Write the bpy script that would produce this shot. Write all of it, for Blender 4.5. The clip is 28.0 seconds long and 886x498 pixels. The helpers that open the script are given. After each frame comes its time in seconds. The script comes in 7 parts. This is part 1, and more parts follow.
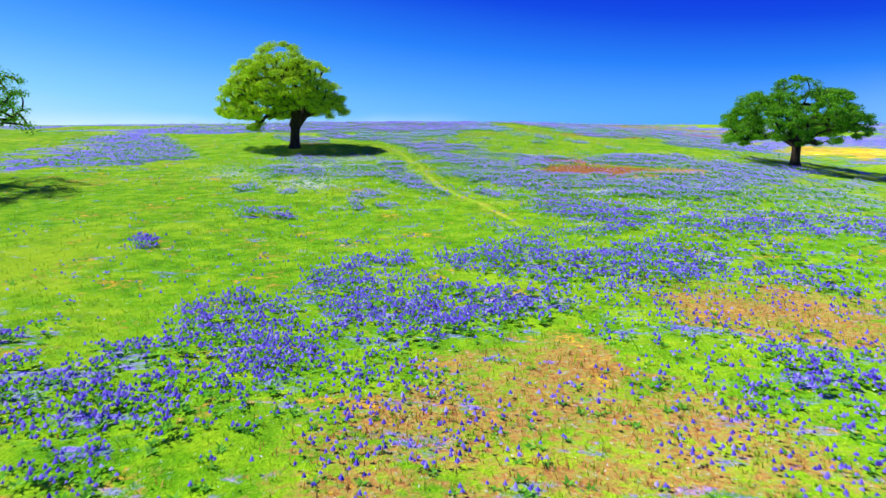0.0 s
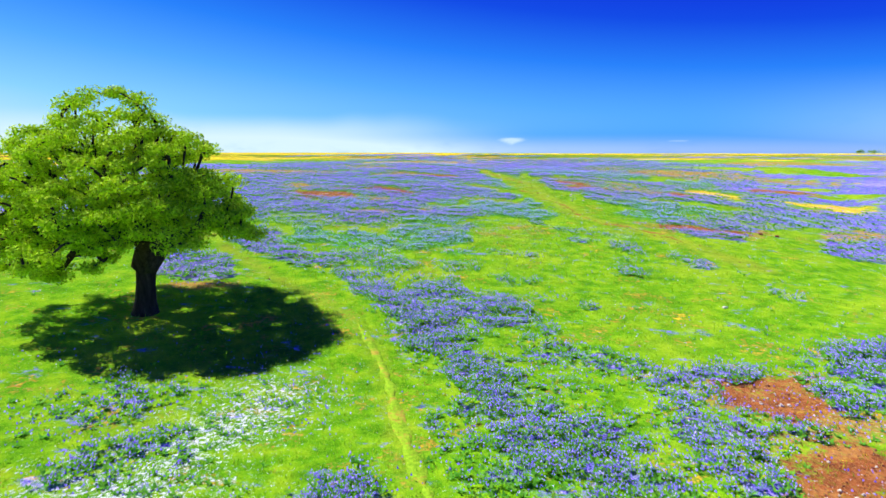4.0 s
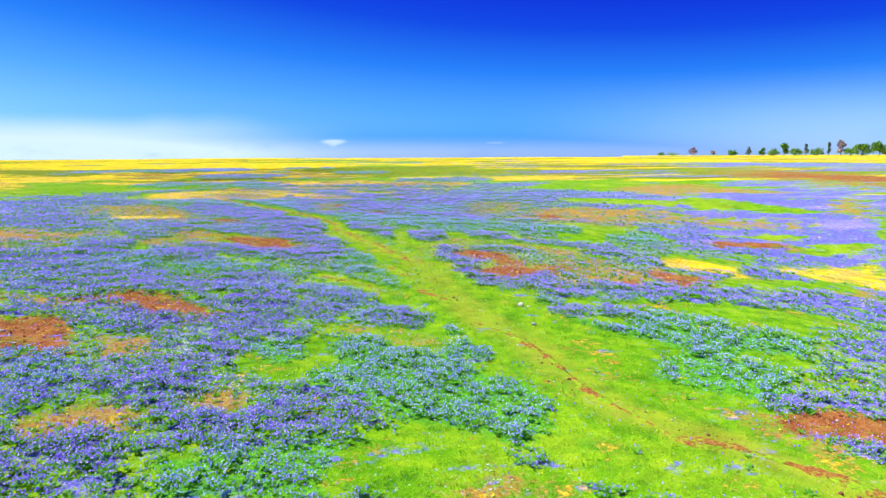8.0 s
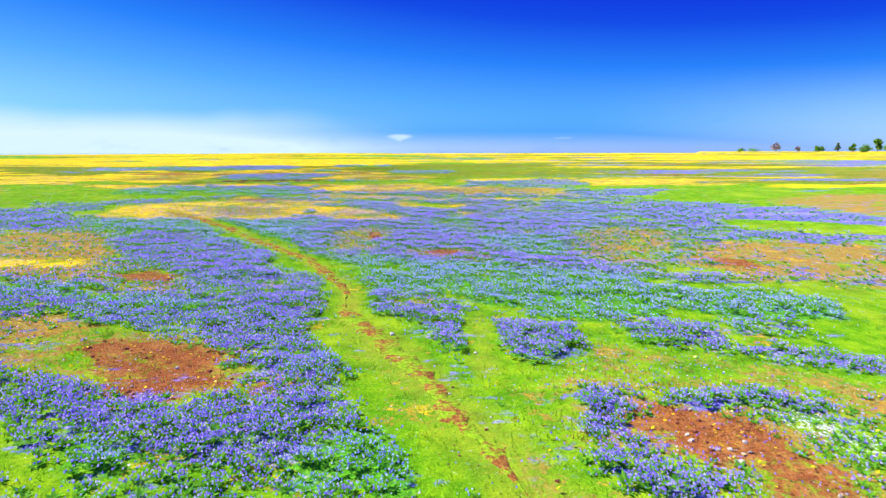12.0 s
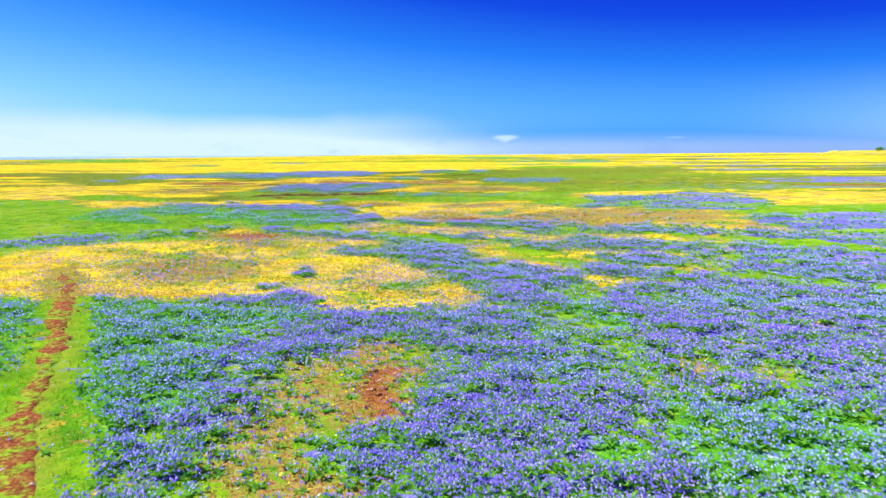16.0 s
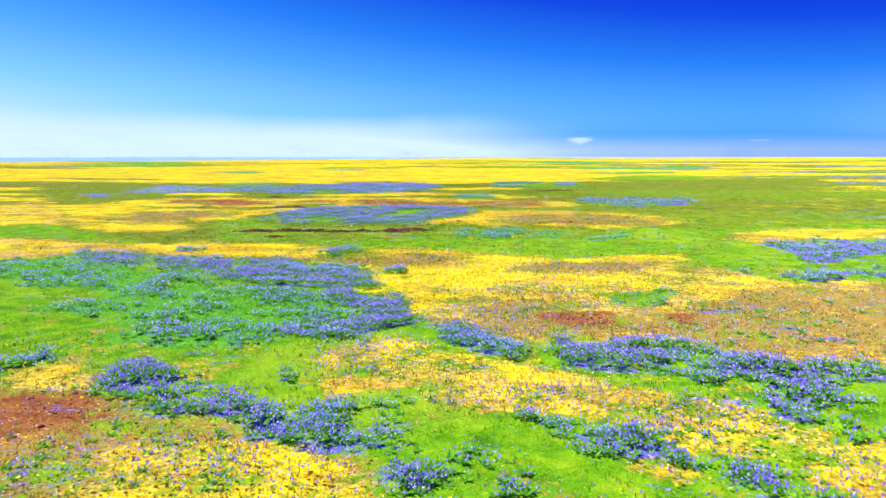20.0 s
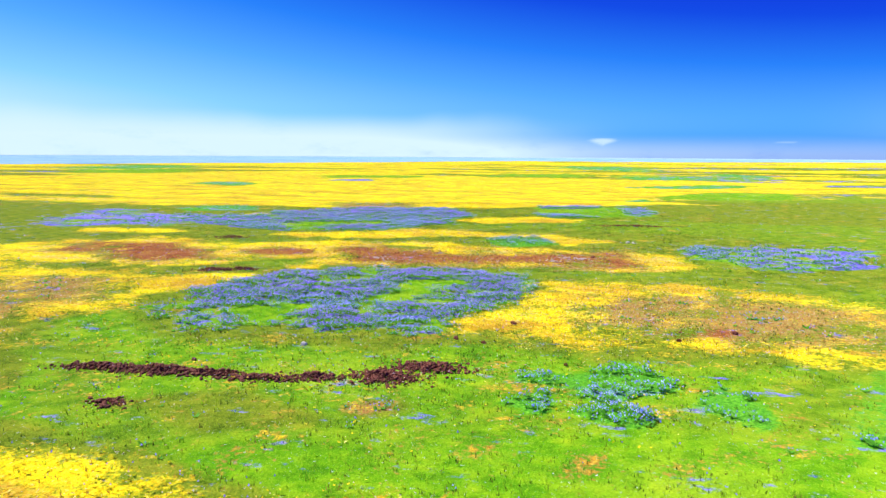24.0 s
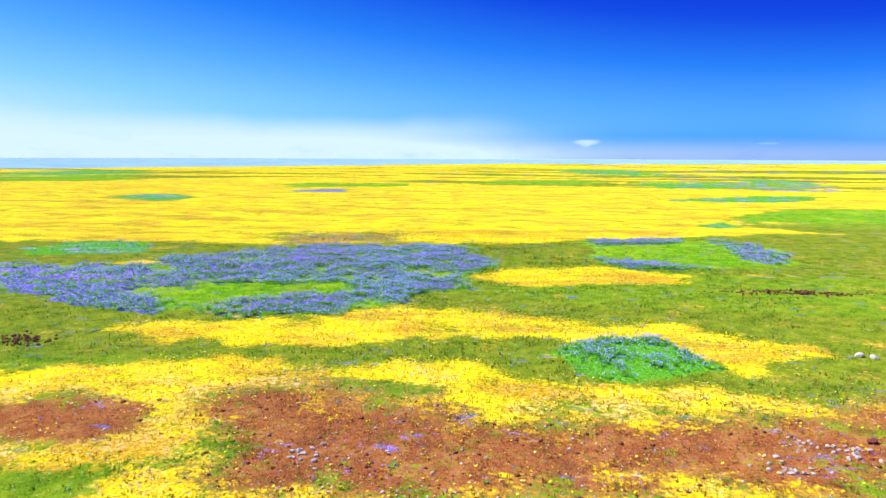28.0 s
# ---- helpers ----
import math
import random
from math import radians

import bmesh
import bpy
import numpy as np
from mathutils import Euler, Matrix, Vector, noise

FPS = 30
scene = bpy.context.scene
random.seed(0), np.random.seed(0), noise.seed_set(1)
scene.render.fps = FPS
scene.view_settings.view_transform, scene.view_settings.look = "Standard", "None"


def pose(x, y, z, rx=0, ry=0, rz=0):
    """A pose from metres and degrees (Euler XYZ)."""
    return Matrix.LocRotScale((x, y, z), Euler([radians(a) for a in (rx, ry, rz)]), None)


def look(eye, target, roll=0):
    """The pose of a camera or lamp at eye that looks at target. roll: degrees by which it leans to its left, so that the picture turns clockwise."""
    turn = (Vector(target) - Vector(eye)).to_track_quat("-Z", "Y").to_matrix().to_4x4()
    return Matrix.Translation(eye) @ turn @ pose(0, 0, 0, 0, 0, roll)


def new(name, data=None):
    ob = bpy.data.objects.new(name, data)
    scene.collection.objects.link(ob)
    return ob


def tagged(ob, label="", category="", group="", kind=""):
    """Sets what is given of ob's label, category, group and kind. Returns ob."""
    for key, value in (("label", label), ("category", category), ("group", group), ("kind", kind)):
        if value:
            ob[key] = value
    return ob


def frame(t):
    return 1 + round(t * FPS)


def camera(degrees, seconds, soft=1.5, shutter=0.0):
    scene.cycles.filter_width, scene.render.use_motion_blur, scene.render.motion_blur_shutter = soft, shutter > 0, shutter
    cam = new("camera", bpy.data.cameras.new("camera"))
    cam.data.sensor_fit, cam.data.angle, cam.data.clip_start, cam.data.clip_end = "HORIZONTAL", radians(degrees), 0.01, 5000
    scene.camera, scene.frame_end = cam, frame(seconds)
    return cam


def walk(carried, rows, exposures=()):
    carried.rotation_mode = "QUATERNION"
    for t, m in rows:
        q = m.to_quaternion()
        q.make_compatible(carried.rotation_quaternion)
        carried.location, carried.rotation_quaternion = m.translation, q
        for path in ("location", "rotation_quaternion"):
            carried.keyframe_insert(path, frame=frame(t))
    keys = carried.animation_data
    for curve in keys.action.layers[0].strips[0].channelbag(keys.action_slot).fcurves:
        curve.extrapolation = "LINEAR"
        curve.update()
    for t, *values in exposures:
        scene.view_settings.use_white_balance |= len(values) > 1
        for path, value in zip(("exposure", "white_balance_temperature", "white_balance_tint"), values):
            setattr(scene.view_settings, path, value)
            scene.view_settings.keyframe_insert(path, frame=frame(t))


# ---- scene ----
cam = camera(61.38, 28.0, 1.4, 0.15)
PATH = [
    (0, (6.862, -35.999, 0.369), (6.6842, -34.0246, 0.1144), -0.38),
    (0.5, (6.156, -32.212, 0.398), (6.0079, -30.2344, 0.1462), -0.43),
    (1, (5.490, -28.443, 0.430), (5.3791, -26.4639, 0.1816), -0.40),
    (1.5, (4.882, -24.659, 0.639), (4.7872, -22.6793, 0.3882), -0.37),
    (2, (4.310, -20.652, 1.443), (4.2111, -18.6729, 1.1908), -0.34),
    (2.5, (3.779, -16.501, 3.341), (3.6755, -14.5215, 3.0862), -0.27),
    (3, (3.241, -12.169, 5.154), (3.1333, -10.1887, 4.8992), -0.12),
    (3.5, (2.726, -7.666, 6.161), (2.6138, -5.6855, 5.9048), 0.01),
    (5.5, (1.052, 8.765, 8.642), (1.0359, 10.7492, 8.3908), 0.33),
    (6, (0.837, 12.687, 9.030), (0.8714, 14.6713, 8.7792), 0.28),
    (6.5, (0.635, 16.423, 9.295), (0.7342, 18.4047, 9.0447), 0.18),
    (7, (0.574, 20.058, 9.480), (0.7518, 22.0347, 9.2294), 0.04),
    (7.5, (0.566, 23.603, 9.626), (0.8320, 25.5696, 9.3751), -0.08),
    (8, (0.482, 27.008, 9.796), (0.8413, 28.9591, 9.5438), -0.08),
    (8.5, (0.575, 30.338, 9.895), (1.0057, 32.2745, 9.6423), -0.11),
    (9, (0.713, 33.611, 9.980), (1.1488, 35.5466, 9.7252), -0.05),
    (9.5, (0.980, 36.894, 9.986), (1.4164, 38.8291, 9.7287), 0.02),
    (10, (1.350, 40.220, 9.958), (1.7867, 42.1539, 9.6981), 0.07),
    (10.5, (1.753, 43.578, 9.936), (2.1860, 45.5135, 9.6753), 0.08),
    (11, (2.264, 46.879, 9.961), (2.6739, 48.8189, 9.6985), 0.01),
    (11.5, (2.820, 50.199, 9.969), (3.1205, 52.1590, 9.7047), 0.00),
    (12, (3.367, 53.647, 9.945), (3.5558, 55.6204, 9.6799), 0.09),
    (12.5, (3.847, 56.888, 9.959), (3.9613, 58.8666, 9.6928), 0.01),
    (14.5, (5.251, 70.124, 10.098), (5.2823, 72.1056, 9.8322), -0.12),
    (15, (5.506, 73.761, 10.090), (5.5055, 75.7432, 9.8257), -0.19),
    (15.5, (5.647, 77.298, 10.104), (5.6005, 79.2800, 9.8405), -0.21),
    (16, (5.675, 80.764, 10.114), (5.5841, 82.7446, 9.8518), -0.25),
    (16.5, (5.614, 84.108, 10.141), (5.4823, 86.0863, 9.8808), -0.19),
    (17, (5.488, 87.323, 10.239), (5.3107, 89.2983, 9.9790), -0.15),
    (17.5, (5.322, 90.567, 10.308), (5.1155, 92.5389, 10.0476), -0.02),
    (18, (5.133, 93.975, 10.376), (4.9112, 95.9462, 10.1181), -0.30),
    (18.5, (4.750, 97.467, 10.550), (4.5204, 99.4370, 10.2922), -0.36),
    (19, (4.369, 100.931, 10.632), (4.1282, 102.9001, 10.3759), -0.30),
    (19.5, (4.034, 104.268, 10.717), (3.7777, 106.2353, 10.4605), -0.17),
    (20, (3.624, 107.563, 10.825), (3.3444, 109.5269, 10.5683), 0.01),
    (20.5, (3.210, 110.788, 10.895), (2.9033, 112.7478, 10.6395), 0.02),
    (21, (2.723, 114.017, 10.979), (2.3966, 115.9733, 10.7235), 0.16),
    (21.5, (2.140, 117.423, 11.113), (1.8035, 119.3774, 10.8555), 0.27),
    (22, (1.501, 120.730, 11.312), (1.1664, 122.6853, 11.0547), 0.30),
    (22.5, (0.842, 124.125, 11.695), (0.5101, 126.0804, 11.4358), 0.70),
    (24.5, (-1.634, 137.245, 12.511), (-1.9670, 139.2004, 12.2551), 0.31),
    (25, (-2.313, 140.635, 12.533), (-2.6464, 142.5901, 12.2790), 0.30),
    (25.5, (-3.079, 144.103, 12.564), (-3.4099, 146.0592, 12.3109), 0.27),
    (26, (-3.842, 147.644, 12.605), (-4.1685, 149.6011, 12.3525), 0.20),
    (26.5, (-4.666, 151.289, 12.635), (-4.9828, 153.2473, 12.3817), 0.25),
    (27, (-5.495, 154.944, 12.650), (-5.8025, 156.9038, 12.3990), 0.26),
    (27.5, (-6.350, 158.945, 12.676), (-6.6479, 160.9062, 12.4242), 0.26),
    (28, (-7.183, 163.046, 12.699), (-7.4717, 165.0085, 12.4465), 0.25),
]
walk(cam, [(t, look(eye, target, roll)) for t, eye, target, roll in PATH])

# ---- light: clear midday sun from the left, blue sky ----
SUN_WAY = Vector((-0.60, 0.20, 0.78)).normalized()
SUN_EL = math.asin(SUN_WAY.z)
SUN_AZ = math.atan2(SUN_WAY.x, SUN_WAY.y)
sun_data = bpy.data.lights.new("sun", "SUN")
sun_data.energy, sun_data.angle, sun_data.color = 4.8, radians(0.5), (1.0, 0.95, 0.86)
sun = new("sun", sun_data)
sun.matrix_world = look((0, 0, 200), Vector((0, 0, 200)) - SUN_WAY)
world = bpy.data.worlds.new("sky")
scene.world = world
world.use_nodes = True
wn, wl = world.node_tree.nodes, world.node_tree.links
sky = wn.new("ShaderNodeTexSky")
sky.sky_type, sky.sun_disc, sky.sun_elevation, sky.sun_rotation = "NISHITA", False, SUN_EL, SUN_AZ
sky.air_density, sky.dust_density, sky.ozone_density, sky.altitude = 1.0, 0.5, 5.0, 300
scale = wn.new("ShaderNodeVectorMath")
scale.operation = "SCALE"
scale.inputs["Scale"].default_value = 0.148 / 1.3
split = wn.new("ShaderNodeSeparateColor")
grade = wn.new("ShaderNodeValToRGB")
SKY_TONES = ((0.42, (0.003, 0.007, 0.40)), (0.54, (0.004, 0.042, 0.46)), (0.66, (0.013, 0.130, 0.56)), (0.80, (0.055, 0.24, 0.60)), (0.98, (0.15, 0.38, 0.65)), (1.20, (0.38, 0.54, 0.67)))
while len(grade.color_ramp.elements) < len(SKY_TONES):
    grade.color_ramp.elements.new(0.5)
for e, (p, tone) in zip(grade.color_ramp.elements, SKY_TONES):
    e.position, e.color = p / 1.3, (*tone, 1)
wl.new(sky.outputs["Color"], scale.inputs[0])
wl.new(scale.outputs["Vector"], split.inputs["Color"])
brighter = wn.new("ShaderNodeMath")
brighter.operation = "MAXIMUM"
wl.new(split.outputs["Green"], brighter.inputs[0])
wl.new(split.outputs["Red"], brighter.inputs[1])
wl.new(brighter.outputs[0], grade.inputs["Fac"])
wl.new(grade.outputs["Color"], wn["Background"].inputs["Color"])
wn["Background"].inputs["Strength"].default_value = 1.0
scene.view_settings.exposure = 0.8


# ---- materials ----
class Mat:
    """A node material with a few short helpers."""

    def __init__(self, name, rough=0.9, spec=0.2):
        self.m = bpy.data.materials.new(name)
        self.m.use_nodes = True
        self.n, self.l = self.m.node_tree.nodes, self.m.node_tree.links
        self.b = self.n["Principled BSDF"]
        self.b.inputs["Roughness"].default_value = rough
        self.b.inputs["Specular IOR Level"].default_value = spec
        self.b.inputs["Diffuse Roughness"].default_value = 0.4
        self.co = self.n.new("ShaderNodeTexCoord").outputs["Object"]

    def noise(self, scale, detail=3.0, rough=0.55, stretch=None):
        t = self.n.new("ShaderNodeTexNoise")
        t.inputs["Scale"].default_value, t.inputs["Detail"].default_value, t.inputs["Roughness"].default_value = scale, detail, rough
        src = self.co
        if stretch:
            mp = self.n.new("ShaderNodeMapping")
            mp.inputs["Scale"].default_value = stretch
            self.l.new(src, mp.inputs["Vector"])
            src = mp.outputs["Vector"]
        self.l.new(src, t.inputs["Vector"])
        return t.outputs["Fac"]

    def cells(self, scale, out="Distance"):
        t = self.n.new("ShaderNodeTexVoronoi")
        t.inputs["Scale"].default_value = scale
        self.l.new(self.co, t.inputs["Vector"])
        return t.outputs[out]

    def ramp(self, fac, *stops):
        r = self.n.new("ShaderNodeValToRGB")
        while len(r.color_ramp.elements) < len(stops):
            r.color_ramp.elements.new(0.5)
        for e, (p, c) in zip(r.color_ramp.elements, stops):
            e.position, e.color = p, (*c, 1)
        self.l.new(fac, r.inputs["Fac"])
        return r.outputs["Color"]

    def step(self, fac, lo, hi):
        r = self.n.new("ShaderNodeMapRange")
        r.interpolation_type = "SMOOTHSTEP"
        r.inputs["From Min"].default_value, r.inputs["From Max"].default_value = lo, hi
        self.l.new(fac, r.inputs["Value"])
        return r.outputs["Result"]

    def mix(self, fac, a, b):
        x = self.n.new("ShaderNodeMix")
        x.data_type = "RGBA"
        for key, v in (("Factor", fac), ("A", a), ("B", b)):
            sock = [s for s in x.inputs if s.name == key and s.type == ("VALUE" if key == "Factor" else "RGBA")][0]
            if isinstance(v, (tuple, float, int)):
                sock.default_value = (*v, 1) if isinstance(v, tuple) else v
            else:
                self.l.new(v, sock)
        return [s for s in x.outputs if s.type == "RGBA"][0]

    def math(self, op, a, b):
        x = self.n.new("ShaderNodeMath")
        x.operation = op
        for i, v in enumerate((a, b)):
            if isinstance(v, (float, int)):
                x.inputs[i].default_value = v
            else:
                self.l.new(v, x.inputs[i])
        return x.outputs[0]

    def attr(self, name, channel=None):
        a = self.n.new("ShaderNodeAttribute")
        a.attribute_name = name
        if channel is None:
            return a.outputs["Fac"]
        s = self.n.new("ShaderNodeSeparateColor")
        self.l.new(a.outputs["Color"], s.inputs["Color"])
        return s.outputs[channel]

    def color(self, sock):
        self.l.new(sock, self.b.inputs["Base Color"])
        return self

    def bump(self, fac, strength=0.4, distance=0.05):
        b = self.n.new("ShaderNodeBump")
        b.inputs["Strength"].default_value, b.inputs["Distance"].default_value = strength, distance
        self.l.new(fac, b.inputs["Height"])
        self.l.new(b.outputs["Normal"], self.b.inputs["Normal"])
        return self

    def island(self):
        return self.n.new("ShaderNodeNewGeometry").outputs["Random Per Island"]

    def random(self):
        return self.n.new("ShaderNodeObjectInfo").outputs["Random"]

    def leafy(self, amount=0.35):
        """Lets some light through thin leaves and petals."""
        tr = self.n.new("ShaderNodeBsdfTranslucent")
        mx = self.n.new("ShaderNodeMixShader")
        mx.inputs[0].default_value = amount
        src = self.b.inputs["Base Color"].links[0].from_socket
        self.l.new(src, tr.inputs["Color"])
        self.l.new(self.b.outputs[0], mx.inputs[1])
        self.l.new(tr.outputs[0], mx.inputs[2])
        self.l.new(mx.outputs[0], self.n["Material Output"].inputs["Surface"])
        return self


def ground_material():
    """Meadow floor: grass, with flowers, dry grass and thin reddish soil laid over it by the cover maps."""
    g = Mat("meadow_floor", 0.95, 0.02)
    lup, gold, soil = (g.attr("cover_a", c) for c in ("Red", "Green", "Blue"))
    straw, white, teal = (g.attr("cover_b", c) for c in ("Red", "Green", "Blue"))
    trail, valley, dark = (g.attr("cover_c", c) for c in ("Red", "Green", "Blue"))
    fine, mid, big = g.noise(9.0, 4, 0.7), g.noise(1.3, 4, 0.6), g.noise(0.16, 4, 0.6)
    speck, speck2, wide = g.noise(5.0, 3, 0.75), g.noise(3.1, 3, 0.8), g.noise(0.55, 4, 0.65)
    grain, dust = g.noise(26.0, 3, 0.75), g.noise(60.0, 2, 0.7)
    c = g.ramp(mid, (0.3, (0.05, 0.22, 0.004)), (0.46, (0.13, 0.38, 0.005)), (0.60, (0.24, 0.48, 0.008)), (0.75, (0.38, 0.55, 0.012)))
    c = g.mix(g.math("MULTIPLY", g.step(big, 0.48, 0.68), 0.6), c, (0.40, 0.56, 0.02))
    c = g.mix(g.math("MULTIPLY", g.step(wide, 0.50, 0.68), 0.75), c, (0.07, 0.33, 0.006))
    c = g.mix(g.step(dark, 0.1, 0.6), c, g.ramp(g.math("ADD", g.math("MULTIPLY", mid, 0.6), g.math("MULTIPLY", fine, 0.4)), (0.36, (0.06, 0.12, 0.006)), (0.46, (0.15, 0.22, 0.010)), (0.54, (0.22, 0.29, 0.015)), (0.62, (0.33, 0.34, 0.02))))
    c = g.mix(g.math("MULTIPLY", g.step(fine, 0.5, 0.7), 0.4), c, (0.05, 0.22, 0.008))
    c = g.mix(g.math("MULTIPLY", g.step(grain, 0.52, 0.66), 0.4), c, (0.50, 0.72, 0.04))
    c = g.mix(g.math("MULTIPLY", g.step(grain, 0.48, 0.34), 0.4), c, (0.035, 0.16, 0.006))

    def over(base, cover, colour, grain, soft=0.28, sway=1.5):
        f = g.math("ADD", cover, g.math("MULTIPLY", g.math("SUBTRACT", grain, 0.5), sway))
        return g.mix(g.step(f, 0.5 - soft, 0.5 + soft), base, colour)

    patchy = g.math("ADD", g.math("MULTIPLY", wide, 0.55), g.math("MULTIPLY", speck, 0.45))
    c = over(c, straw, g.ramp(fine, (0.30, (0.22, 0.08, 0.025)), (0.43, (0.40, 0.19, 0.05)), (0.52, (0.46, 0.30, 0.07)), (0.60, (0.30, 0.34, 0.04)), (0.70, (0.58, 0.46, 0.44))), patchy, 0.3, 4.5)
    rust = g.ramp(mid, (0.3, (0.18, 0.045, 0.014)), (0.5, (0.34, 0.098, 0.025)), (0.68, (0.46, 0.21, 0.05)))
    c = over(c, soil, g.mix(g.step(grain, 0.50, 0.60), g.mix(g.step(fine, 0.50, 0.66), rust, (0.09, 0.028, 0.014)), g.ramp(dust, (0.4, (0.34, 0.11, 0.03)), (0.6, (0.50, 0.28, 0.10)))), patchy, 0.3, 4.0)
    c = over(c, teal, g.ramp(fine, (0.34, (0.04, 0.22, 0.015)), (0.52, (0.11, 0.42, 0.02)), (0.68, (0.24, 0.58, 0.04))), speck2)
    clump = g.math("ADD", g.math("MULTIPLY", g.noise(1.0, 4, 0.65, (0.7, 1.3, 1.0)), 0.75), g.math("MULTIPLY", speck2, 0.30))
    dots = g.math("ADD", g.math("MULTIPLY", speck, 0.5), g.math("MULTIPLY", grain, 0.5))
    deep = g.ramp(dots, (0.40, (0.02, 0.14, 0.02)), (0.46, (0.07, 0.26, 0.08)), (0.485, (0.12, 0.07, 0.56)), (0.54, (0.24, 0.17, 0.80)), (0.60, (0.42, 0.36, 0.90)), (0.66, (0.78, 0.75, 0.96)))
    leafy = g.ramp(dots, (0.42, (0.015, 0.13, 0.015)), (0.50, (0.10, 0.40, 0.04)), (0.53, (0.14, 0.36, 0.24)), (0.57, (0.28, 0.34, 0.84)), (0.64, (0.70, 0.76, 0.95)))
    bloom = g.mix(g.step(teal, 0.5, 0.8), deep, leafy)
    drift = g.noise(0.22, 4, 0.6, (0.5, 1.5, 1.0))
    bloom = g.mix(g.math("MULTIPLY", g.step(drift, 0.50, 0.66), 0.45), bloom, g.ramp(dots, (0.42, (0.20, 0.18, 0.34)), (0.50, (0.42, 0.33, 0.84)), (0.60, (0.80, 0.72, 0.95))))
    lup = g.math("SUBTRACT", lup, g.math("MULTIPLY", g.step(g.noise(0.3, 4, 0.65, (0.4, 1.7, 1.0)), 0.52, 0.68), 0.4))
    c = over(c, g.math("SUBTRACT", lup, 0.06), bloom, clump, 0.2, 3.4)
    petal = g.ramp(g.math("ADD", g.math("MULTIPLY", fine, 0.5), g.math("MULTIPLY", grain, 0.5)), (0.36, (0.36, 0.32, 0.01)), (0.43, (0.76, 0.52, 0.006)), (0.50, (0.96, 0.80, 0.006)), (0.62, (0.99, 0.93, 0.05)))
    petal = g.mix(g.math("MULTIPLY", g.step(g.noise(0.42, 5, 0.7, (0.6, 1.2, 1.0)), 0.47, 0.62), 0.75), petal, g.ramp(fine, (0.35, (0.34, 0.13, 0.015)), (0.5, (0.58, 0.32, 0.02)), (0.65, (0.78, 0.54, 0.08))))
    petal = g.mix(g.math("MULTIPLY", g.step(g.noise(0.16, 5, 0.7, (0.35, 1.5, 1.0)), 0.50, 0.62), 0.6), petal, g.ramp(fine, (0.35, (0.36, 0.14, 0.015)), (0.55, (0.56, 0.34, 0.02)), (0.7, (0.36, 0.44, 0.02))))
    owl = g.ramp(g.math("ADD", g.math("MULTIPLY", speck, 0.5), g.math("MULTIPLY", grain, 0.5)), (0.40, (0.30, 0.22, 0.03)), (0.46, (0.58, 0.28, 0.04)), (0.51, (0.84, 0.58, 0.04)), (0.56, (0.86, 0.68, 0.36)), (0.63, (0.62, 0.46, 0.66)))
    petal = g.mix(g.math("MULTIPLY", g.step(g.math("MULTIPLY", gold, straw), 0.22, 0.42), g.math("MULTIPLY", g.step(g.noise(0.5, 4, 0.65), 0.46, 0.62), 0.7)), petal, owl)
    c = over(c, g.math("SUBTRACT", gold, 0.08), petal, patchy, 0.3, 4.2)
    c = over(c, g.math("MULTIPLY", white, 0.74), (0.74, 0.74, 0.80), g.noise(8.0, 3, 0.85), 0.14, 2.6)
    c = g.mix(g.math("MULTIPLY", g.math("MAXIMUM", trail, g.attr("cover_d", "Red")), 0.7), c, g.ramp(g.math("ADD", g.math("MULTIPLY", fine, 0.5), g.math("MULTIPLY", wide, 0.5)), (0.38, (0.36, 0.17, 0.03)), (0.48, (0.42, 0.40, 0.04)), (0.6, (0.32, 0.48, 0.03))))
    # far valley farmland: distance haze is put into its pale blue colour
    hazed_fields = g.ramp(g.noise(0.004, 2, 0.6, (1.0, 5.0, 1.0)), (0.4, (0.20, 0.40, 0.55)), (0.5, (0.34, 0.55, 0.67)), (0.6, (0.24, 0.46, 0.52)))
    c = g.mix(valley, c, hazed_fields)
    return g.color(c).bump(g.math("ADD", fine, g.math("MULTIPLY", mid, 1.5)), 0.6, 0.13).m


def trail_material(name, lo, mid, hi, green):
    """Trodden earth, with grass coming back through it in places."""
    g = Mat(name, 0.95, 0.05)
    fine, wide = g.noise(9.0, 4, 0.7), g.noise(1.6, 4, 0.65)
    c = g.ramp(fine, (0.32, lo), (0.52, mid), (0.70, hi))
    c = g.mix(g.math("MULTIPLY", g.step(g.math("ADD", g.math("MULTIPLY", wide, 0.6), g.math("MULTIPLY", fine, 0.4)), green, green + 0.1), 0.9), c, g.ramp(fine, (0.35, (0.12, 0.36, 0.008)), (0.65, (0.34, 0.58, 0.02))))
    return g.color(c).bump(fine, 0.6, 0.06).m


def tinted(name, stops, rough=0.8, leafy=0.3, spec=0.15):
    """A plant material whose colour varies from piece to piece."""
    g = Mat(name, rough, spec)
    c = g.ramp(g.island(), *stops)
    g.color(g.mix(g.math("MULTIPLY", g.noise(1.7, 2), 0.35), c, stops[0][1]))
    return (g.leafy(leafy) if leafy else g).m


def bark_material():
    g = Mat("bark", 0.95, 0.1)
    n = g.noise(6.0, 5, 0.7, (1, 1, 0.25))
    return g.color(g.ramp(n, (0.3, (0.016, 0.012, 0.009)), (0.6, (0.06, 0.045, 0.032)), (0.8, (0.11, 0.09, 0.07)))).bump(n, 0.9, 0.06).m


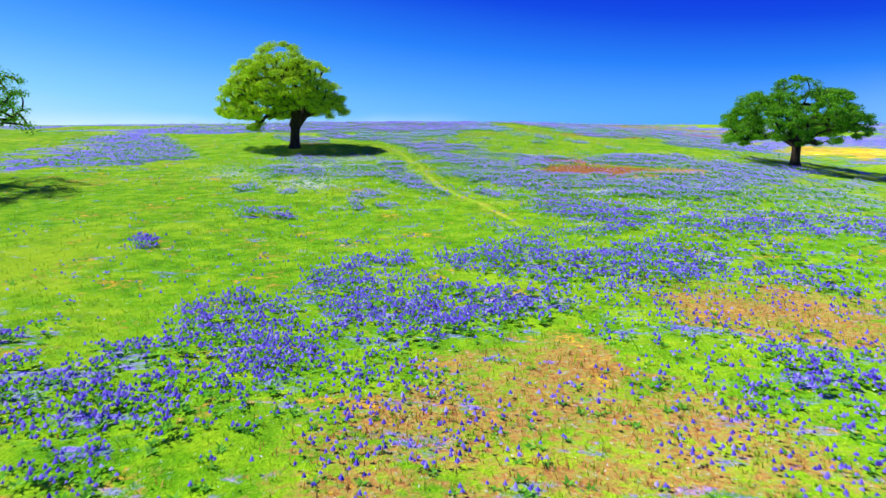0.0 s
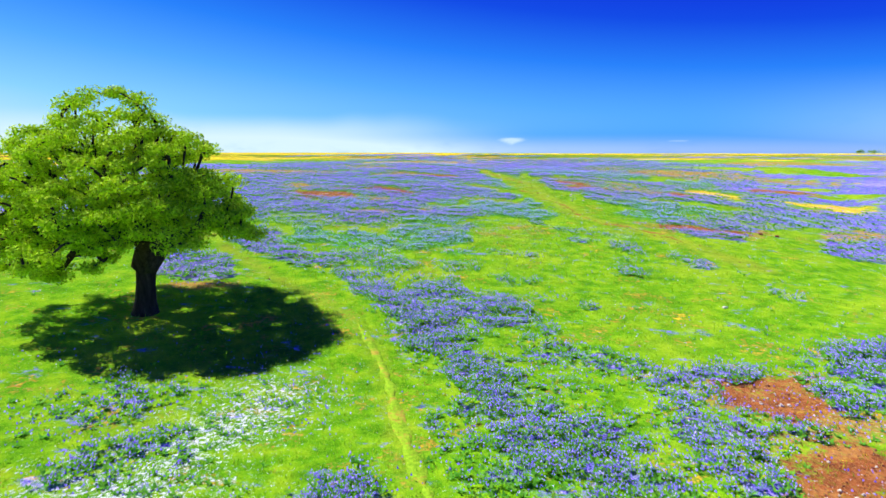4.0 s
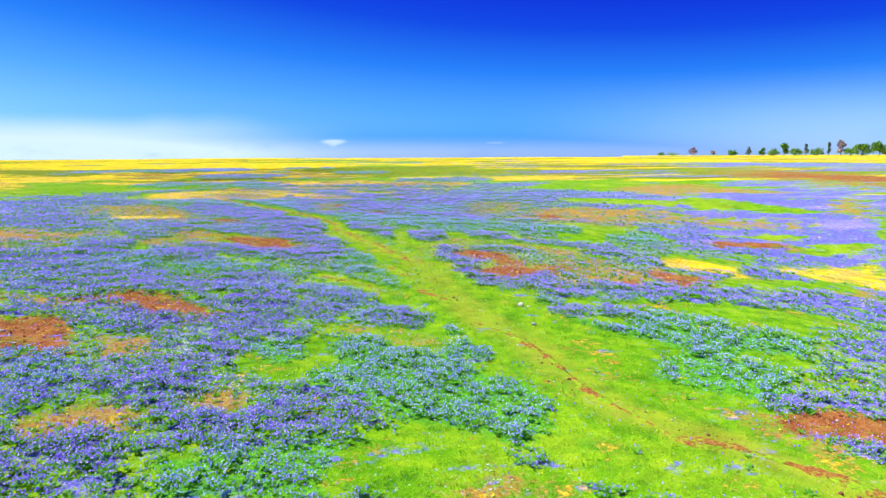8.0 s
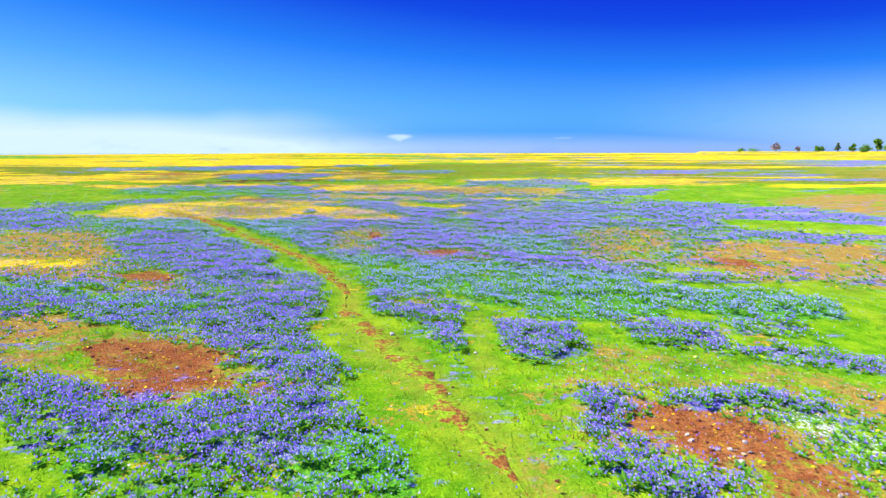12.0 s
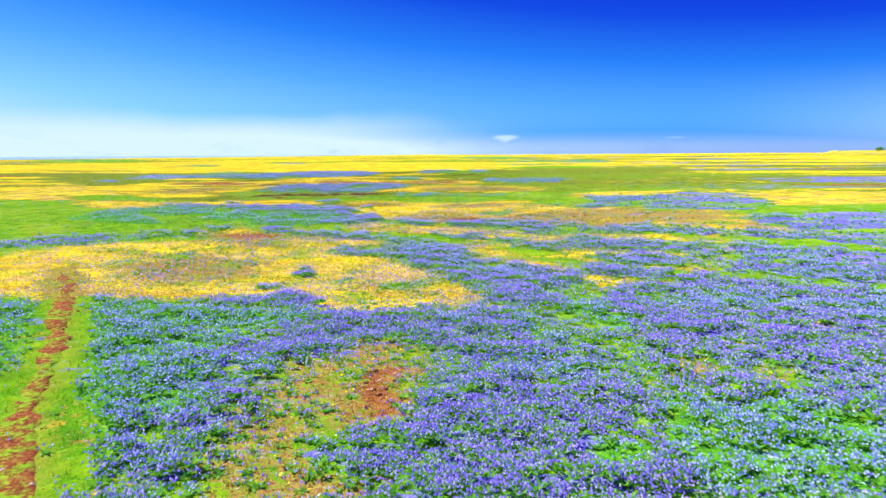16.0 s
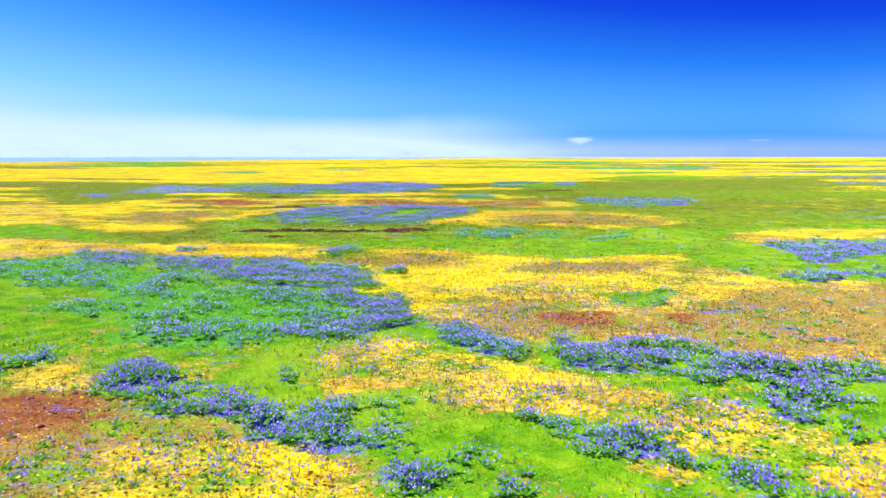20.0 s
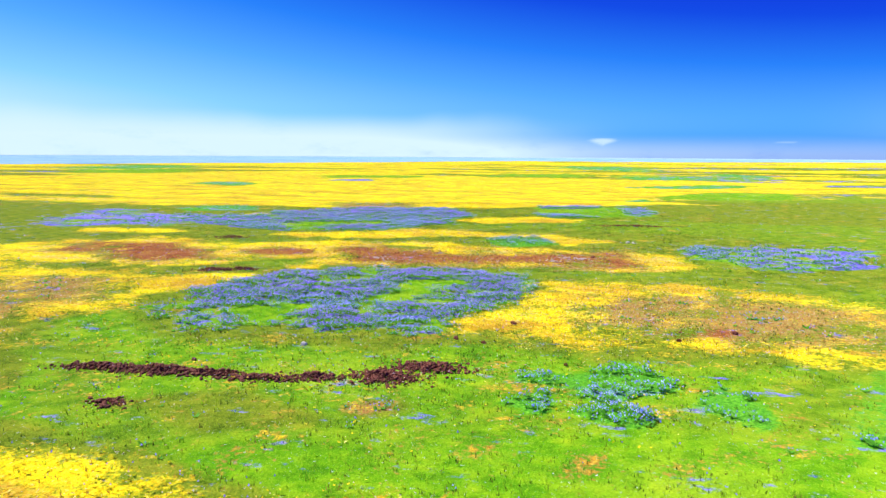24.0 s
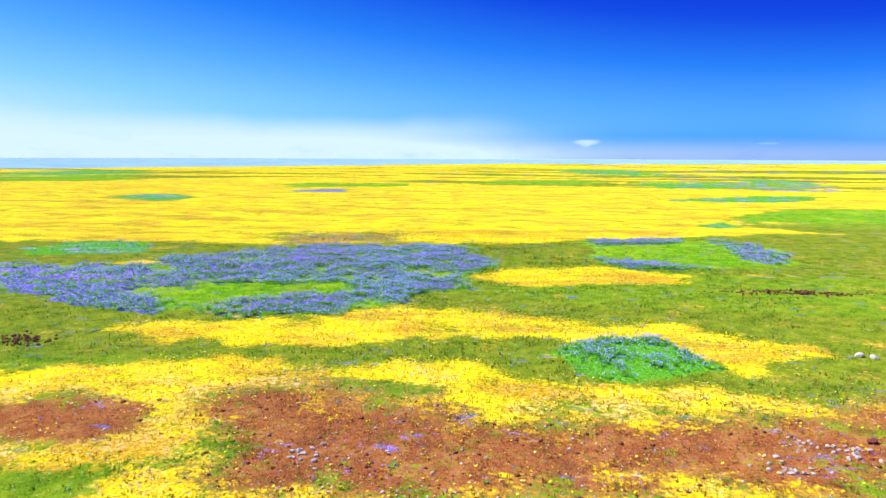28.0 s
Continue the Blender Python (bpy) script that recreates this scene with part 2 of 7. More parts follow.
def stone_material(name, lo, mid, hi):
    g = Mat(name, 0.9, 0.2)
    n = g.noise(7.0, 5, 0.65)
    c = g.ramp(n, (0.3, lo), (0.55, mid), (0.75, hi))
    return g.color(g.mix(g.math("MULTIPLY", g.random(), 0.5), c, lo)).bump(n, 0.7, 0.05).m


M_GROUND = ground_material()
M_RED_TRAIL = trail_material("red_earth", (0.15, 0.035, 0.012), (0.34, 0.10, 0.03), (0.46, 0.26, 0.05), 0.47)
M_WORN_TRAIL = trail_material("worn_earth", (0.18, 0.05, 0.016), (0.36, 0.14, 0.035), (0.44, 0.34, 0.05), 0.45)
M_TAN_TRAIL = trail_material("tan_earth", (0.38, 0.25, 0.03), (0.50, 0.43, 0.05), (0.46, 0.60, 0.05), 0.41)
M_SPIKE = tinted("lupine_flower", ((0.0, (0.12, 0.08, 0.56)), (0.35, (0.25, 0.18, 0.82)), (0.75, (0.41, 0.31, 0.95)), (1.0, (0.78, 0.70, 0.98))), 0.7, 0.3)
M_DEEP = tinted("deep_lupine_flower", ((0.0, (0.06, 0.03, 0.36)), (0.5, (0.12, 0.08, 0.62)), (0.9, (0.22, 0.16, 0.80)), (1.0, (0.5, 0.45, 0.90))), 0.7, 0.25)
M_BUD = tinted("lupine_bud", ((0.0, (0.12, 0.17, 0.62)), (0.5, (0.26, 0.34, 0.88)), (1.0, (0.70, 0.77, 0.97))), 0.7, 0.3)
M_LUPLEAF = tinted("lupine_leaf", ((0.0, (0.08, 0.34, 0.02)), (0.5, (0.16, 0.52, 0.035)), (1.0, (0.30, 0.66, 0.06))), 0.8, 0.42)
M_GRASS = tinted("grass_blade", ((0.0, (0.18, 0.44, 0.006)), (0.5, (0.34, 0.60, 0.012)), (1.0, (0.54, 0.70, 0.03))), 0.8, 0.25)
M_DRY = tinted("dry_grass", ((0.0, (0.36, 0.16, 0.03)), (0.5, (0.52, 0.30, 0.05)), (1.0, (0.68, 0.50, 0.12))), 0.85, 0.3)
M_GOLD = tinted("gold_petal", ((0.0, (0.86, 0.62, 0.004)), (0.6, (0.96, 0.84, 0.006)), (0.85, (0.98, 0.90, 0.06)), (1.0, (0.96, 0.90, 0.42))), 0.7, 0.2)
M_SEDGE = tinted("sedge_blade", ((0.0, (0.035, 0.09, 0.008)), (0.5, (0.10, 0.19, 0.012)), (0.8, (0.22, 0.26, 0.02)), (1.0, (0.30, 0.15, 0.04))), 0.85, 0.15)
M_WHITE = tinted("white_petal", ((0.0, (0.62, 0.64, 0.60)), (1.0, (0.88, 0.88, 0.84))), 0.7, 0.2)
M_OAKLEAF = tinted("oak_leaf", ((0.0, (0.24, 0.44, 0.006)), (0.5, (0.56, 0.82, 0.010)), (1.0, (0.78, 0.93, 0.03))), 0.7, 0.18, 0.1)
M_DARKLEAF = tinted("shaded_oak_leaf", ((0.0, (0.05, 0.22, 0.005)), (0.5, (0.13, 0.42, 0.008)), (1.0, (0.28, 0.62, 0.02))), 0.7, 0.18, 0.1)
M_PINK = tinted("pink_petal", ((0.0, (0.66, 0.42, 0.52)), (0.5, (0.86, 0.66, 0.60)), (1.0, (0.95, 0.86, 0.62))), 0.7, 0.2)
M_FARLEAF = tinted("far_leaf", ((0.0, (0.10, 0.28, 0.03)), (0.6, (0.20, 0.42, 0.04)), (1.0, (0.32, 0.52, 0.08))), 0.8, 0.2)
M_PINELEAF = tinted("pine_needle", ((0.0, (0.12, 0.20, 0.14)), (1.0, (0.26, 0.34, 0.26))), 0.8, 0.1)
M_BUDLEAF = tinted("bud_leaf", ((0.0, (0.40, 0.35, 0.40)), (1.0, (0.56, 0.48, 0.52))), 0.8, 0.1)
M_BARK = bark_material()
M_LAVA = stone_material("lava_stone", (0.10, 0.03, 0.02), (0.29, 0.09, 0.05), (0.44, 0.20, 0.12))
M_PALE = stone_material("pale_stone", (0.50, 0.45, 0.36), (0.80, 0.74, 0.62), (0.92, 0.88, 0.78))


# ---- lie of the land ----
def lattice(x, y, size, seed):
    """Smooth random field in 0..1, with bumps of about the given size."""
    r = np.random.RandomState(seed).rand(256, 256)
    u, v = np.asarray(x) / size + 1000.0, np.asarray(y) / size + 1000.0
    i, j = np.floor(u).astype(int), np.floor(v).astype(int)
    fu, fv = u - i, v - j
    fu, fv = fu * fu * (3 - 2 * fu), fv * fv * (3 - 2 * fv)
    a, b = i % 256, j % 256
    c, d = (i + 1) % 256, (j + 1) % 256
    return (r[a, b] * (1 - fu) + r[c, b] * fu) * (1 - fv) + (r[a, d] * (1 - fu) + r[c, d] * fu) * fv


def land(x, y):
    """Height of the ground: a rise up to a long flat tableland that drops off to a wide valley."""
    x, y = np.asarray(x, float), np.asarray(y, float)
    z = np.interp(y, [-60, -20, 0, 20, 40, 60, 80, 100, 130, 160, 200, 260, 500], [-5.2, -3.2, -1.50, 0.24, 2.25, 3.92, 4.85, 5.14, 5.50, 5.68, 6.15, 6.5, 6.7])
    z = z + np.clip(x, -40, 40) * np.interp(y, [-20, 30, 80, 140, 260], [-0.0247, -0.0186, -0.0073, 0.0026, -0.0042])
    z = z - np.interp(x, [8, 20, 40], [0, 0.54, 2.9]) * np.interp(y, [-10, 15, 75, 100], [0, 1, 1, 0])
    z = z + (lattice(x, y, 9.0, 5) - 0.5) * 0.25 + (lattice(x, y, 2.2, 6) - 0.5) * 0.09
    return z - 22.0 * drop_off(x, y)


def drop_off(x, y):
    rim = np.interp(x, [-900, -400, -165, 0, 370, 640, 1500], [150, 250, 450, 680, 800, 1450, 2000]) + (lattice(x, y, 60.0, 9) - 0.5) * 60
    t = np.clip((y - rim) / 160.0, 0, 1)
    return t * t * (3 - 2 * t)


# ---- plant cover: soft-edged drifts of flowers, dry grass and bare soil ----
KINDS = ("lupine", "gold", "soil", "straw", "white", "teal", "fresh")
DRIFTS = []


def cover(kind, x, y, across, along, turn):
    DRIFTS.append((kind, x, y, across, along, radians(turn)))


# drifts out to the sides and far ahead
cover("gold", 45.2, 57.6, 6.4, 8.3, 5)
cover("lupine", -22.1, 22.1, 5.9, 14.9, 3)
cover("lupine", -30.9, 43.3, 2.8, 13.1, 3)
cover("gold", 37.8, 149.8, 9.2, 11.8, -13)
cover("straw", 91.8, 147.6, 13.8, 38.0, -13)
cover("soil", 90.9, 142.3, 10.4, 25.1, -13)
cover("lupine", 157.7, 249.0, 38.7, 50.8, -13)
cover("gold", -38.7, 161.9, 8.0, 27.4, 0)
cover("gold", 32.2, 152.2, 19.8, 5.7, 0)
cover("lupine", 23.6, 148.1, 8.0, 8.1, 5)
cover("gold", -36.5, 164.5, 12.8, 27.5, 5)
cover("gold", -27.2, 231.4, 32.0, 15.4, 8)
cover("lupine", -63.0, 261.6, 5.8, 8.3, 8)
cover("lupine", -69.5, 298.2, 5.9, 10.4, 8)
cover("lupine", 8.3, 234.2, 2.1, 4.0, 8)
cover("grass", 20.2, 247.2, 7.7, 10.6, 8)
cover("lupine", 26.2, 283.2, 6.9, 14.3, 8)
cover("sparse", 28.9, 327.9, 17.3, 15.8, 8)
cover("gold", -17.4, 238.8, 52.1, 19.1, 8)
cover("straw", -24.4, 221.6, 13.7, 4.5, 8)
cover("teal", -63.3, 262.1, 5.8, 7.7, 8)
cover("grass", 20.6, 247.4, 9.3, 7.7, 8)
cover("teal", 24.0, 276.6, 6.9, 7.6, 8)
cover("grass", 13.3, 272.0, 4.8, 5.6, 8)
cover("teal", -46.2, 286.2, 3.9, 7.1, 8)
cover("grass", -47.3, 308.3, 13.6, 12.4, 8)
cover("teal", -68.4, 295.9, 6.9, 10.0, 8)
cover("teal", 18.5, 321.0, 8.7, 11.7, 8)
cover("grass", -7.1, 330.4, 12.5, 16.5, 8)
cover("teal", 45.9, 352.6, 7.5, 16.3, 8)
cover("grass", -120.3, 325.7, 16.8, 21.3, 8)
cover("teal", -145.1, 369.5, 17.8, 30.2, 8)
cover("teal", 11.3, 429.4, 14.8, 36.8, 8)


PATCHES = []
GROWTH = {
    "grass": {"fresh": 1.0},
    "olive": {},
    "sparse": {"lupine": 0.54, "teal": 0.3, "fresh": 0.8},
    "turf": {"fresh": 0.78, "straw": 0.08, "gold": 0.10},
    "stray": {"lupine": 0.36, "straw": 0.06, "fresh": 0.7},
    "lupine": {"lupine": 0.95, "teal": 0.3, "fresh": 0.8},
    "teal": {"lupine": 0.62, "teal": 0.95, "fresh": 1.0},
    "thin": {"straw": 0.62, "lupine": 0.36, "gold": 0.05},
    "pale": {"straw": 0.36, "white": 0.12},
    "straw": {"straw": 0.78, "lupine": 0.26, "gold": 0.08},
    "soil": {"soil": 0.92, "straw": 0.55},
    "gold": {"gold": 0.72, "straw": 0.75, "lupine": 0.10},
    "sheet": {"gold": 0.9, "straw": 0.3},
    "goldmix": {"gold": 0.52, "straw": 0.6, "lupine": 0.24},
    "white": {"white": 0.60, "lupine": 0.42, "fresh": 0.6},
}
EDGE = {"straw": 1.4, "soil": 0.9, "white": 1.7, "gold": 0.7, "sheet": 0.5, "goldmix": 0.9, "thin": 0.9, "pale": 1.0, "turf": 1.2, "stray": 1.0, "sparse": 0.6, "olive": 1.2}


def patch(kind, *outline):
    PATCHES.append((kind, np.array(outline).reshape(-1, 2)))


# ground seen ahead from y = -36 m
patch("grass", -19.1, -1.6, -7.4, 0.7, 3.4, 2.4, 15.1, 5.6, 38.5, 26.7, 11.6, -27.1, 8.7, -27.4, 6.1, -27.8, 3.6, -28.0, 0.8, -28.4)
patch("stray", 3.1, -19.9, 18.6, -13.0, 11.7, -27.0, 0.7, -28.3, -0.9, -26.1, 2.8, -24.9)
patch("sparse", 9.9, 6.3, 38.0, 29.3, 17.9, -13.2, 14.9, -14.1, 12.2, -11.8, 9.9, -8.3, 8.4, -0.7)
patch("lupine", 9.7, -3.2, 13.6, 0.8, 16.7, -2.3, 12.8, -7.2, 10.3, -7.0)
patch("lupine", 13.4, -7.1, 22.5, -3.3, 19.9, -9.0, 14.9, -8.6)
patch("lupine", 6.1, -11.6, 6.8, -9.2, 8.9, -8.4, 10.6, -10.9, 12.9, -12.8, 13.9, -14.3, 16.6, -15.7, 16.1, -16.8, 13.3, -15.6, 10.5, -16.2, 8.5, -16.4, 6.8, -15.2)
patch("lupine", 4.5, -13.5, 5.0, -12.3, 6.1, -13.2, 6.8, -14.6, 6.5, -15.6, 5.1, -15.5)
patch("lupine", 1.9, -14.7, 3.7, -13.6, 4.1, -14.8, 2.3, -15.7)
patch("stray", 2.2, -23.2, 2.4, -20.8, 4.6, -21.4, 6.8, -19.9, 9.5, -18.3, 10.5, -19.9, 9.5, -22.3, 8.4, -22.7, 6.8, -22.0, 6.0, -24.4, 4.4, -25.5, 3.0, -25.3)
patch("lupine", 1.7, -18.3, 1.7, -16.1, 2.4, -16.9, 3.7, -15.9, 4.7, -16.2, 5.4, -17.6, 6.8, -17.8, 8.2, -18.7, 7.8, -19.6, 6.6, -19.9, 5.3, -21.3, 4.6, -21.8, 2.9, -21.2, 2.2, -20.0)
patch("lupine", -0.1, -21.6, -0.6, -19.5, 0.4, -18.7, 1.8, -19.6, 2.4, -20.8, 3.5, -21.7, 3.0, -23.1, 2.4, -23.8, 1.1, -23.7, 0.2, -23.0)
patch("lupine", -0.8, -22.9, 0.2, -22.6, 0.7, -23.4, -0.1, -23.7)
patch("lupine", 0.7, -23.4, 1.3, -22.2, 2.9, -24.6, 2.7, -25.1, 1.3, -24.8)
patch("stray", 1.1, -26.7, 1.7, -25.5, 4.3, -25.3, 5.2, -27.8, 1.0, -28.3, 0.5, -27.6)
patch("lupine", -3.5, -22.0, -2.8, -21.9, -2.3, -22.7, -2.8, -23.0)
patch("lupine", -2.2, -23.8, -1.7, -23.7, -1.1, -24.5, -1.6, -24.6)
patch("lupine", -1.0, -24.8, -0.7, -24.0, -0.0, -24.7, -0.6, -25.3)
patch("lupine", 0.6, -26.1, 0.3, -24.9, 0.9, -24.9, 1.7, -25.5, 2.2, -26.8, 1.2, -26.4)
patch("lupine", -1.6, -25.1, -0.8, -25.3, 0.2, -26.6, 1.3, -27.1, 1.8, -27.9, 0.3, -27.8)
patch("sparse", 8.9, -22.7, 11.1, -22.0, 14.4, -21.4, 12.7, -24.8, 11.3, -24.1, 9.5, -24.3)
patch("thin", 4.1, -26.0, 5.1, -25.0, 6.0, -23.0, 6.8, -21.6, 8.6, -21.8, 8.7, -24.0, 9.6, -23.8, 10.0, -24.3, 10.8, -25.6, 10.9, -26.4, 9.6, -27.2, 4.9, -27.8)
patch("straw", 4.6, -26.1, 5.0, -25.3, 5.7, -25.1, 6.5, -25.6, 6.7, -26.3, 6.0, -26.9, 5.4, -26.8, 4.8, -26.6)
patch("straw", 6.1, -23.6, 6.4, -22.7, 7.5, -22.5, 8.4, -21.8, 8.6, -22.7, 7.4, -24.0, 6.3, -24.4)
patch("straw", 9.6, -24.1, 10.2, -23.8, 10.2, -25.1, 10.7, -26.0, 10.4, -26.3, 10.0, -25.7, 9.6, -25.0)
patch("thin", 10.4, -17.3, 12.0, -16.2, 14.6, -16.4, 16.8, -16.4, 14.4, -21.4, 13.1, -20.6, 11.6, -20.1, 10.6, -19.1)
patch("straw", 11.8, -17.0, 14.0, -16.6, 14.8, -17.9, 14.0, -19.3, 12.5, -19.2, 11.6, -18.3)
patch("lupine", 11.9, -21.9, 13.2, -21.0, 14.0, -22.1, 13.4, -23.3, 11.8, -23.3)
patch("lupine", -5.6, -12.9, -5.6, -11.8, -4.7, -12.2, -4.2, -13.9, -4.7, -14.2)
patch("sparse", -4.5, -5.6, -2.0, -5.2, -1.4, -7.2, -3.5, -7.7)
patch("sparse", 0.9, -10.4, 1.9, -9.2, 2.4, -10.8, 1.4, -11.6)
# ground seen ahead from y = -21 m
patch("grass", -23.5, 19.6, -10.4, 22.2, 2.1, 23.3, 15.8, 27.7, 44.6, 52.0, 9.3, -12.2, 6.4, -12.2, 3.9, -12.3, 1.3, -12.4, -1.6, -12.6)
patch("stray", -3.2, 22.7, 44.6, 52.0, 12.0, -7.2, 6.6, -0.8)
patch("lupine", -32.5, 32.8, -27.6, 43.6, -22.2, 57.2, 1.3, 59.3, 24.2, 86.5, 44.0, 87.4, 44.5, 78.9, 36.3, 75.8, 16.0, 42.1, 6.8, 46.5, -1.9, 34.7, -8.3, 36.7, -16.4, 28.7, -20.5, 23.5, -23.5, 19.6)
patch("lupine", -23.5, 19.6, -20.6, 25.0, -15.3, 16.2, -17.9, 11.3)
patch("lupine", -1.0, 26.7, 4.3, 26.7, 6.0, 24.1, 10.9, 23.3, 19.2, 24.1, 31.5, 28.7, 16.8, 1.7, 11.5, 0.6, 11.4, 3.0, 7.8, 2.2, 4.3, 5.4, 2.7, 6.2, 0.9, 14.3)
patch("grass", 7.0, 51.3, 24.3, 39.4, 26.0, 32.7, 18.6, 27.5, 9.5, 25.9, 4.8, 38.1)
patch("straw", 9.4, 13.4, 11.2, 16.3, 15.5, 16.8, 20.2, 15.8, 18.6, 12.7, 13.6, 10.3, 9.9, 11.9)
patch("straw", 8.2, 4.9, 10.4, 5.4, 10.2, 4.4, 8.0, 3.9)
patch("white", 10.5, 2.0, 12.4, 3.9, 12.7, 2.8, 10.6, 1.4)
patch("lupine", 8.5, 1.2, 10.0, -0.3, 9.5, -1.7, 8.2, -0.9)
patch("lupine", 5.2, 2.0, 6.5, -0.4, 6.3, -1.5, 5.2, 0.4)
patch("sparse", 6.7, -0.8, 7.7, -1.4, 7.4, -2.3, 6.6, -2.1)
patch("stray", 8.9, -6.2, 11.3, -8.4, 9.3, -12.1, 8.4, -11.8, 7.6, -11.3, 8.1, -9.1)
patch("lupine", 7.9, -3.0, 9.0, -2.9, 9.3, -4.7, 10.9, -4.7, 12.3, -6.6, 11.4, -8.1, 10.5, -7.3, 9.3, -6.1, 8.3, -5.5, 7.7, -4.2)
patch("lupine", 10.3, -2.4, 12.2, -3.3, 13.8, -3.7, 12.9, -5.4, 11.1, -4.9, 10.0, -3.6)
patch("lupine", 8.4, -8.9, 9.6, -9.0, 11.0, -8.9, 10.1, -10.5, 8.9, -9.7)
patch("sparse", 6.4, -9.0, 7.9, -8.9, 7.6, -9.8, 6.4, -10.2)
patch("sparse", 6.2, -10.7, 7.5, -10.5, 7.1, -12.1, 5.9, -12.0)
patch("lupine", -7.8, 7.4, -5.8, 9.9, -1.8, 11.4, 1.0, 8.4, 1.2, 5.3, -1.4, 5.1, -4.3, 5.4, -6.2, 4.0)
patch("white", -9.8, 6.6, -9.3, 11.4, -7.7, 16.0, -3.4, 20.3, -1.2, 13.7, -2.6, 8.5, -6.0, 9.4, -7.4, 4.9, -8.7, 4.3)
patch("white", -5.5, 2.3, -3.1, 5.6, -1.9, 1.0, -4.0, -0.0)
patch("lupine", 1.2, 7.1, 2.6, 5.0, 3.5, 1.7, 2.4, 2.3, 0.5, 2.8, 0.5, 4.2)
patch("lupine", 1.6, 3.0, 3.1, 2.8, 5.1, -1.3, 4.9, -1.9, 3.5, -0.5, 1.8, 1.3)
patch("lupine", -6.9, -0.1, -6.4, 1.5, -5.1, -0.5, -5.8, -1.9)
patch("lupine", -4.2, -1.1, -3.7, -0.5, -3.2, -1.6, -3.8, -2.0)
patch("lupine", -0.4, -1.5, 0.1, -0.5, 0.9, -1.1, 0.5, -2.2, -0.2, -2.1)
patch("sparse", 2.8, -2.2, 3.5, -2.2, 3.6, -3.0, 3.0, -3.0)
patch("lupine", 1.1, -3.9, 1.6, -3.3, 2.4, -5.0, 1.7, -4.7, 1.1, -4.3)
patch("lupine", -0.1, -3.9, 0.4, -3.8, 0.7, -5.5, 0.1, -4.9)
patch("sparse", 4.8, -3.7, 6.2, -4.2, 6.2, -4.9, 4.9, -4.6)
patch("lupine", -2.8, -6.4, -2.3, -6.0, -1.7, -6.9, -1.8, -7.6, -2.6, -6.9)
patch("lupine", -4.1, -7.2, -3.3, -5.8, -3.0, -6.8, -3.5, -7.5)
patch("sparse", -5.9, -5.1, -5.5, -5.0, -5.0, -5.8, -5.4, -5.8)
patch("sparse", 6.7, -5.2, 7.2, -5.2, 7.1, -5.8, 6.7, -5.8)
patch("sparse", -1.0, -5.3, -0.2, -5.0, 0.2, -5.9, -0.8, -5.6)
patch("sparse", 1.2, -11.3, 1.5, -11.0, 2.5, -11.6, 2.5, -12.1, 1.7, -11.9, 1.3, -12.0)
patch("sparse", 3.2, -11.0, 3.5, -10.8, 3.6, -11.2, 3.2, -11.2)
# ground seen ahead from y = -8 m
patch("grass", -30.0, 38.7, -14.3, 40.5, -0.1, 41.9, 15.1, 45.6, 43.2, 66.1, 11.7, 7.8, 6.4, 7.0, 1.9, 6.6, -2.4, 6.3, -7.3, 5.8)
patch("stray", -7.6, 37.4, 7.4, 17.6, 22.1, 27.2, 11.8, 8.0, -3.6, 6.4, 0.9, 17.0)
patch("lupine", -27.5, 106.2, -3.1, 121.9, 11.3, 73.9, 31.0, 79.4, 45.4, 71.0, 33.5, 48.8, 20.1, 45.4, 14.5, 46.7, 6.9, 47.7, 1.2, 45.7, -4.5, 45.6, -11.3, 46.4)
patch("soil", -13.3, 56.3, -7.9, 56.4, -7.2, 51.9, -11.9, 52.6)
patch("soil", 9.3, 65.3, 13.1, 65.4, 12.2, 58.9, 9.0, 58.9)
patch("straw", 13.7, 44.8, 16.8, 44.7, 31.7, 53.6, 31.6, 49.8, 23.2, 43.3, 18.1, 41.4)
patch("lupine", 20.7, 41.7, 35.7, 52.8, 30.7, 43.5, 23.6, 39.9)
patch("sparse", -9.9, 38.1, -3.2, 41.6, 4.2, 40.2, 11.2, 39.1, 16.7, 34.7, 15.3, 29.6, 9.8, 30.9, 4.0, 32.0, -0.0, 28.9, -5.9, 35.8)
patch("lupine", -5.5, 34.0, -2.4, 29.8, -0.8, 25.4, -1.2, 24.4, -3.1, 28.5, -5.7, 31.6)
patch("lupine", -1.4, 26.2, -0.5, 28.2, 3.3, 27.6, 3.8, 24.2, 2.1, 22.3, 2.6, 19.6, 3.6, 17.3, 5.3, 15.2, 6.2, 12.6, 6.0, 10.5, 4.4, 9.9, 3.4, 10.7, 2.8, 15.1, 1.1, 19.6, -0.1, 23.7)
patch("sparse", 3.7, 22.7, 7.6, 20.8, 7.0, 18.8, 4.1, 20.0)
patch("lupine", 7.9, 19.4, 10.1, 20.7, 13.1, 18.7, 12.0, 16.3, 10.3, 15.9, 8.9, 12.9, 7.9, 13.1, 7.7, 15.4)
patch("soil", 9.5, 19.2, 12.0, 20.1, 12.1, 17.9, 11.0, 16.8, 9.4, 17.8)
patch("straw", 11.6, 17.2, 14.4, 17.3, 14.1, 16.4, 11.5, 16.1)
patch("lupine", 13.6, 18.8, 17.9, 19.7, 16.1, 16.2, 14.2, 16.7)
patch("lupine", 14.8, 23.1, 21.9, 27.0, 18.7, 21.1, 14.5, 20.1)
patch("soil", 9.7, 14.3, 11.0, 15.3, 15.8, 15.6, 12.9, 10.2, 10.2, 10.1, 9.1, 10.8, 9.6, 13.0)
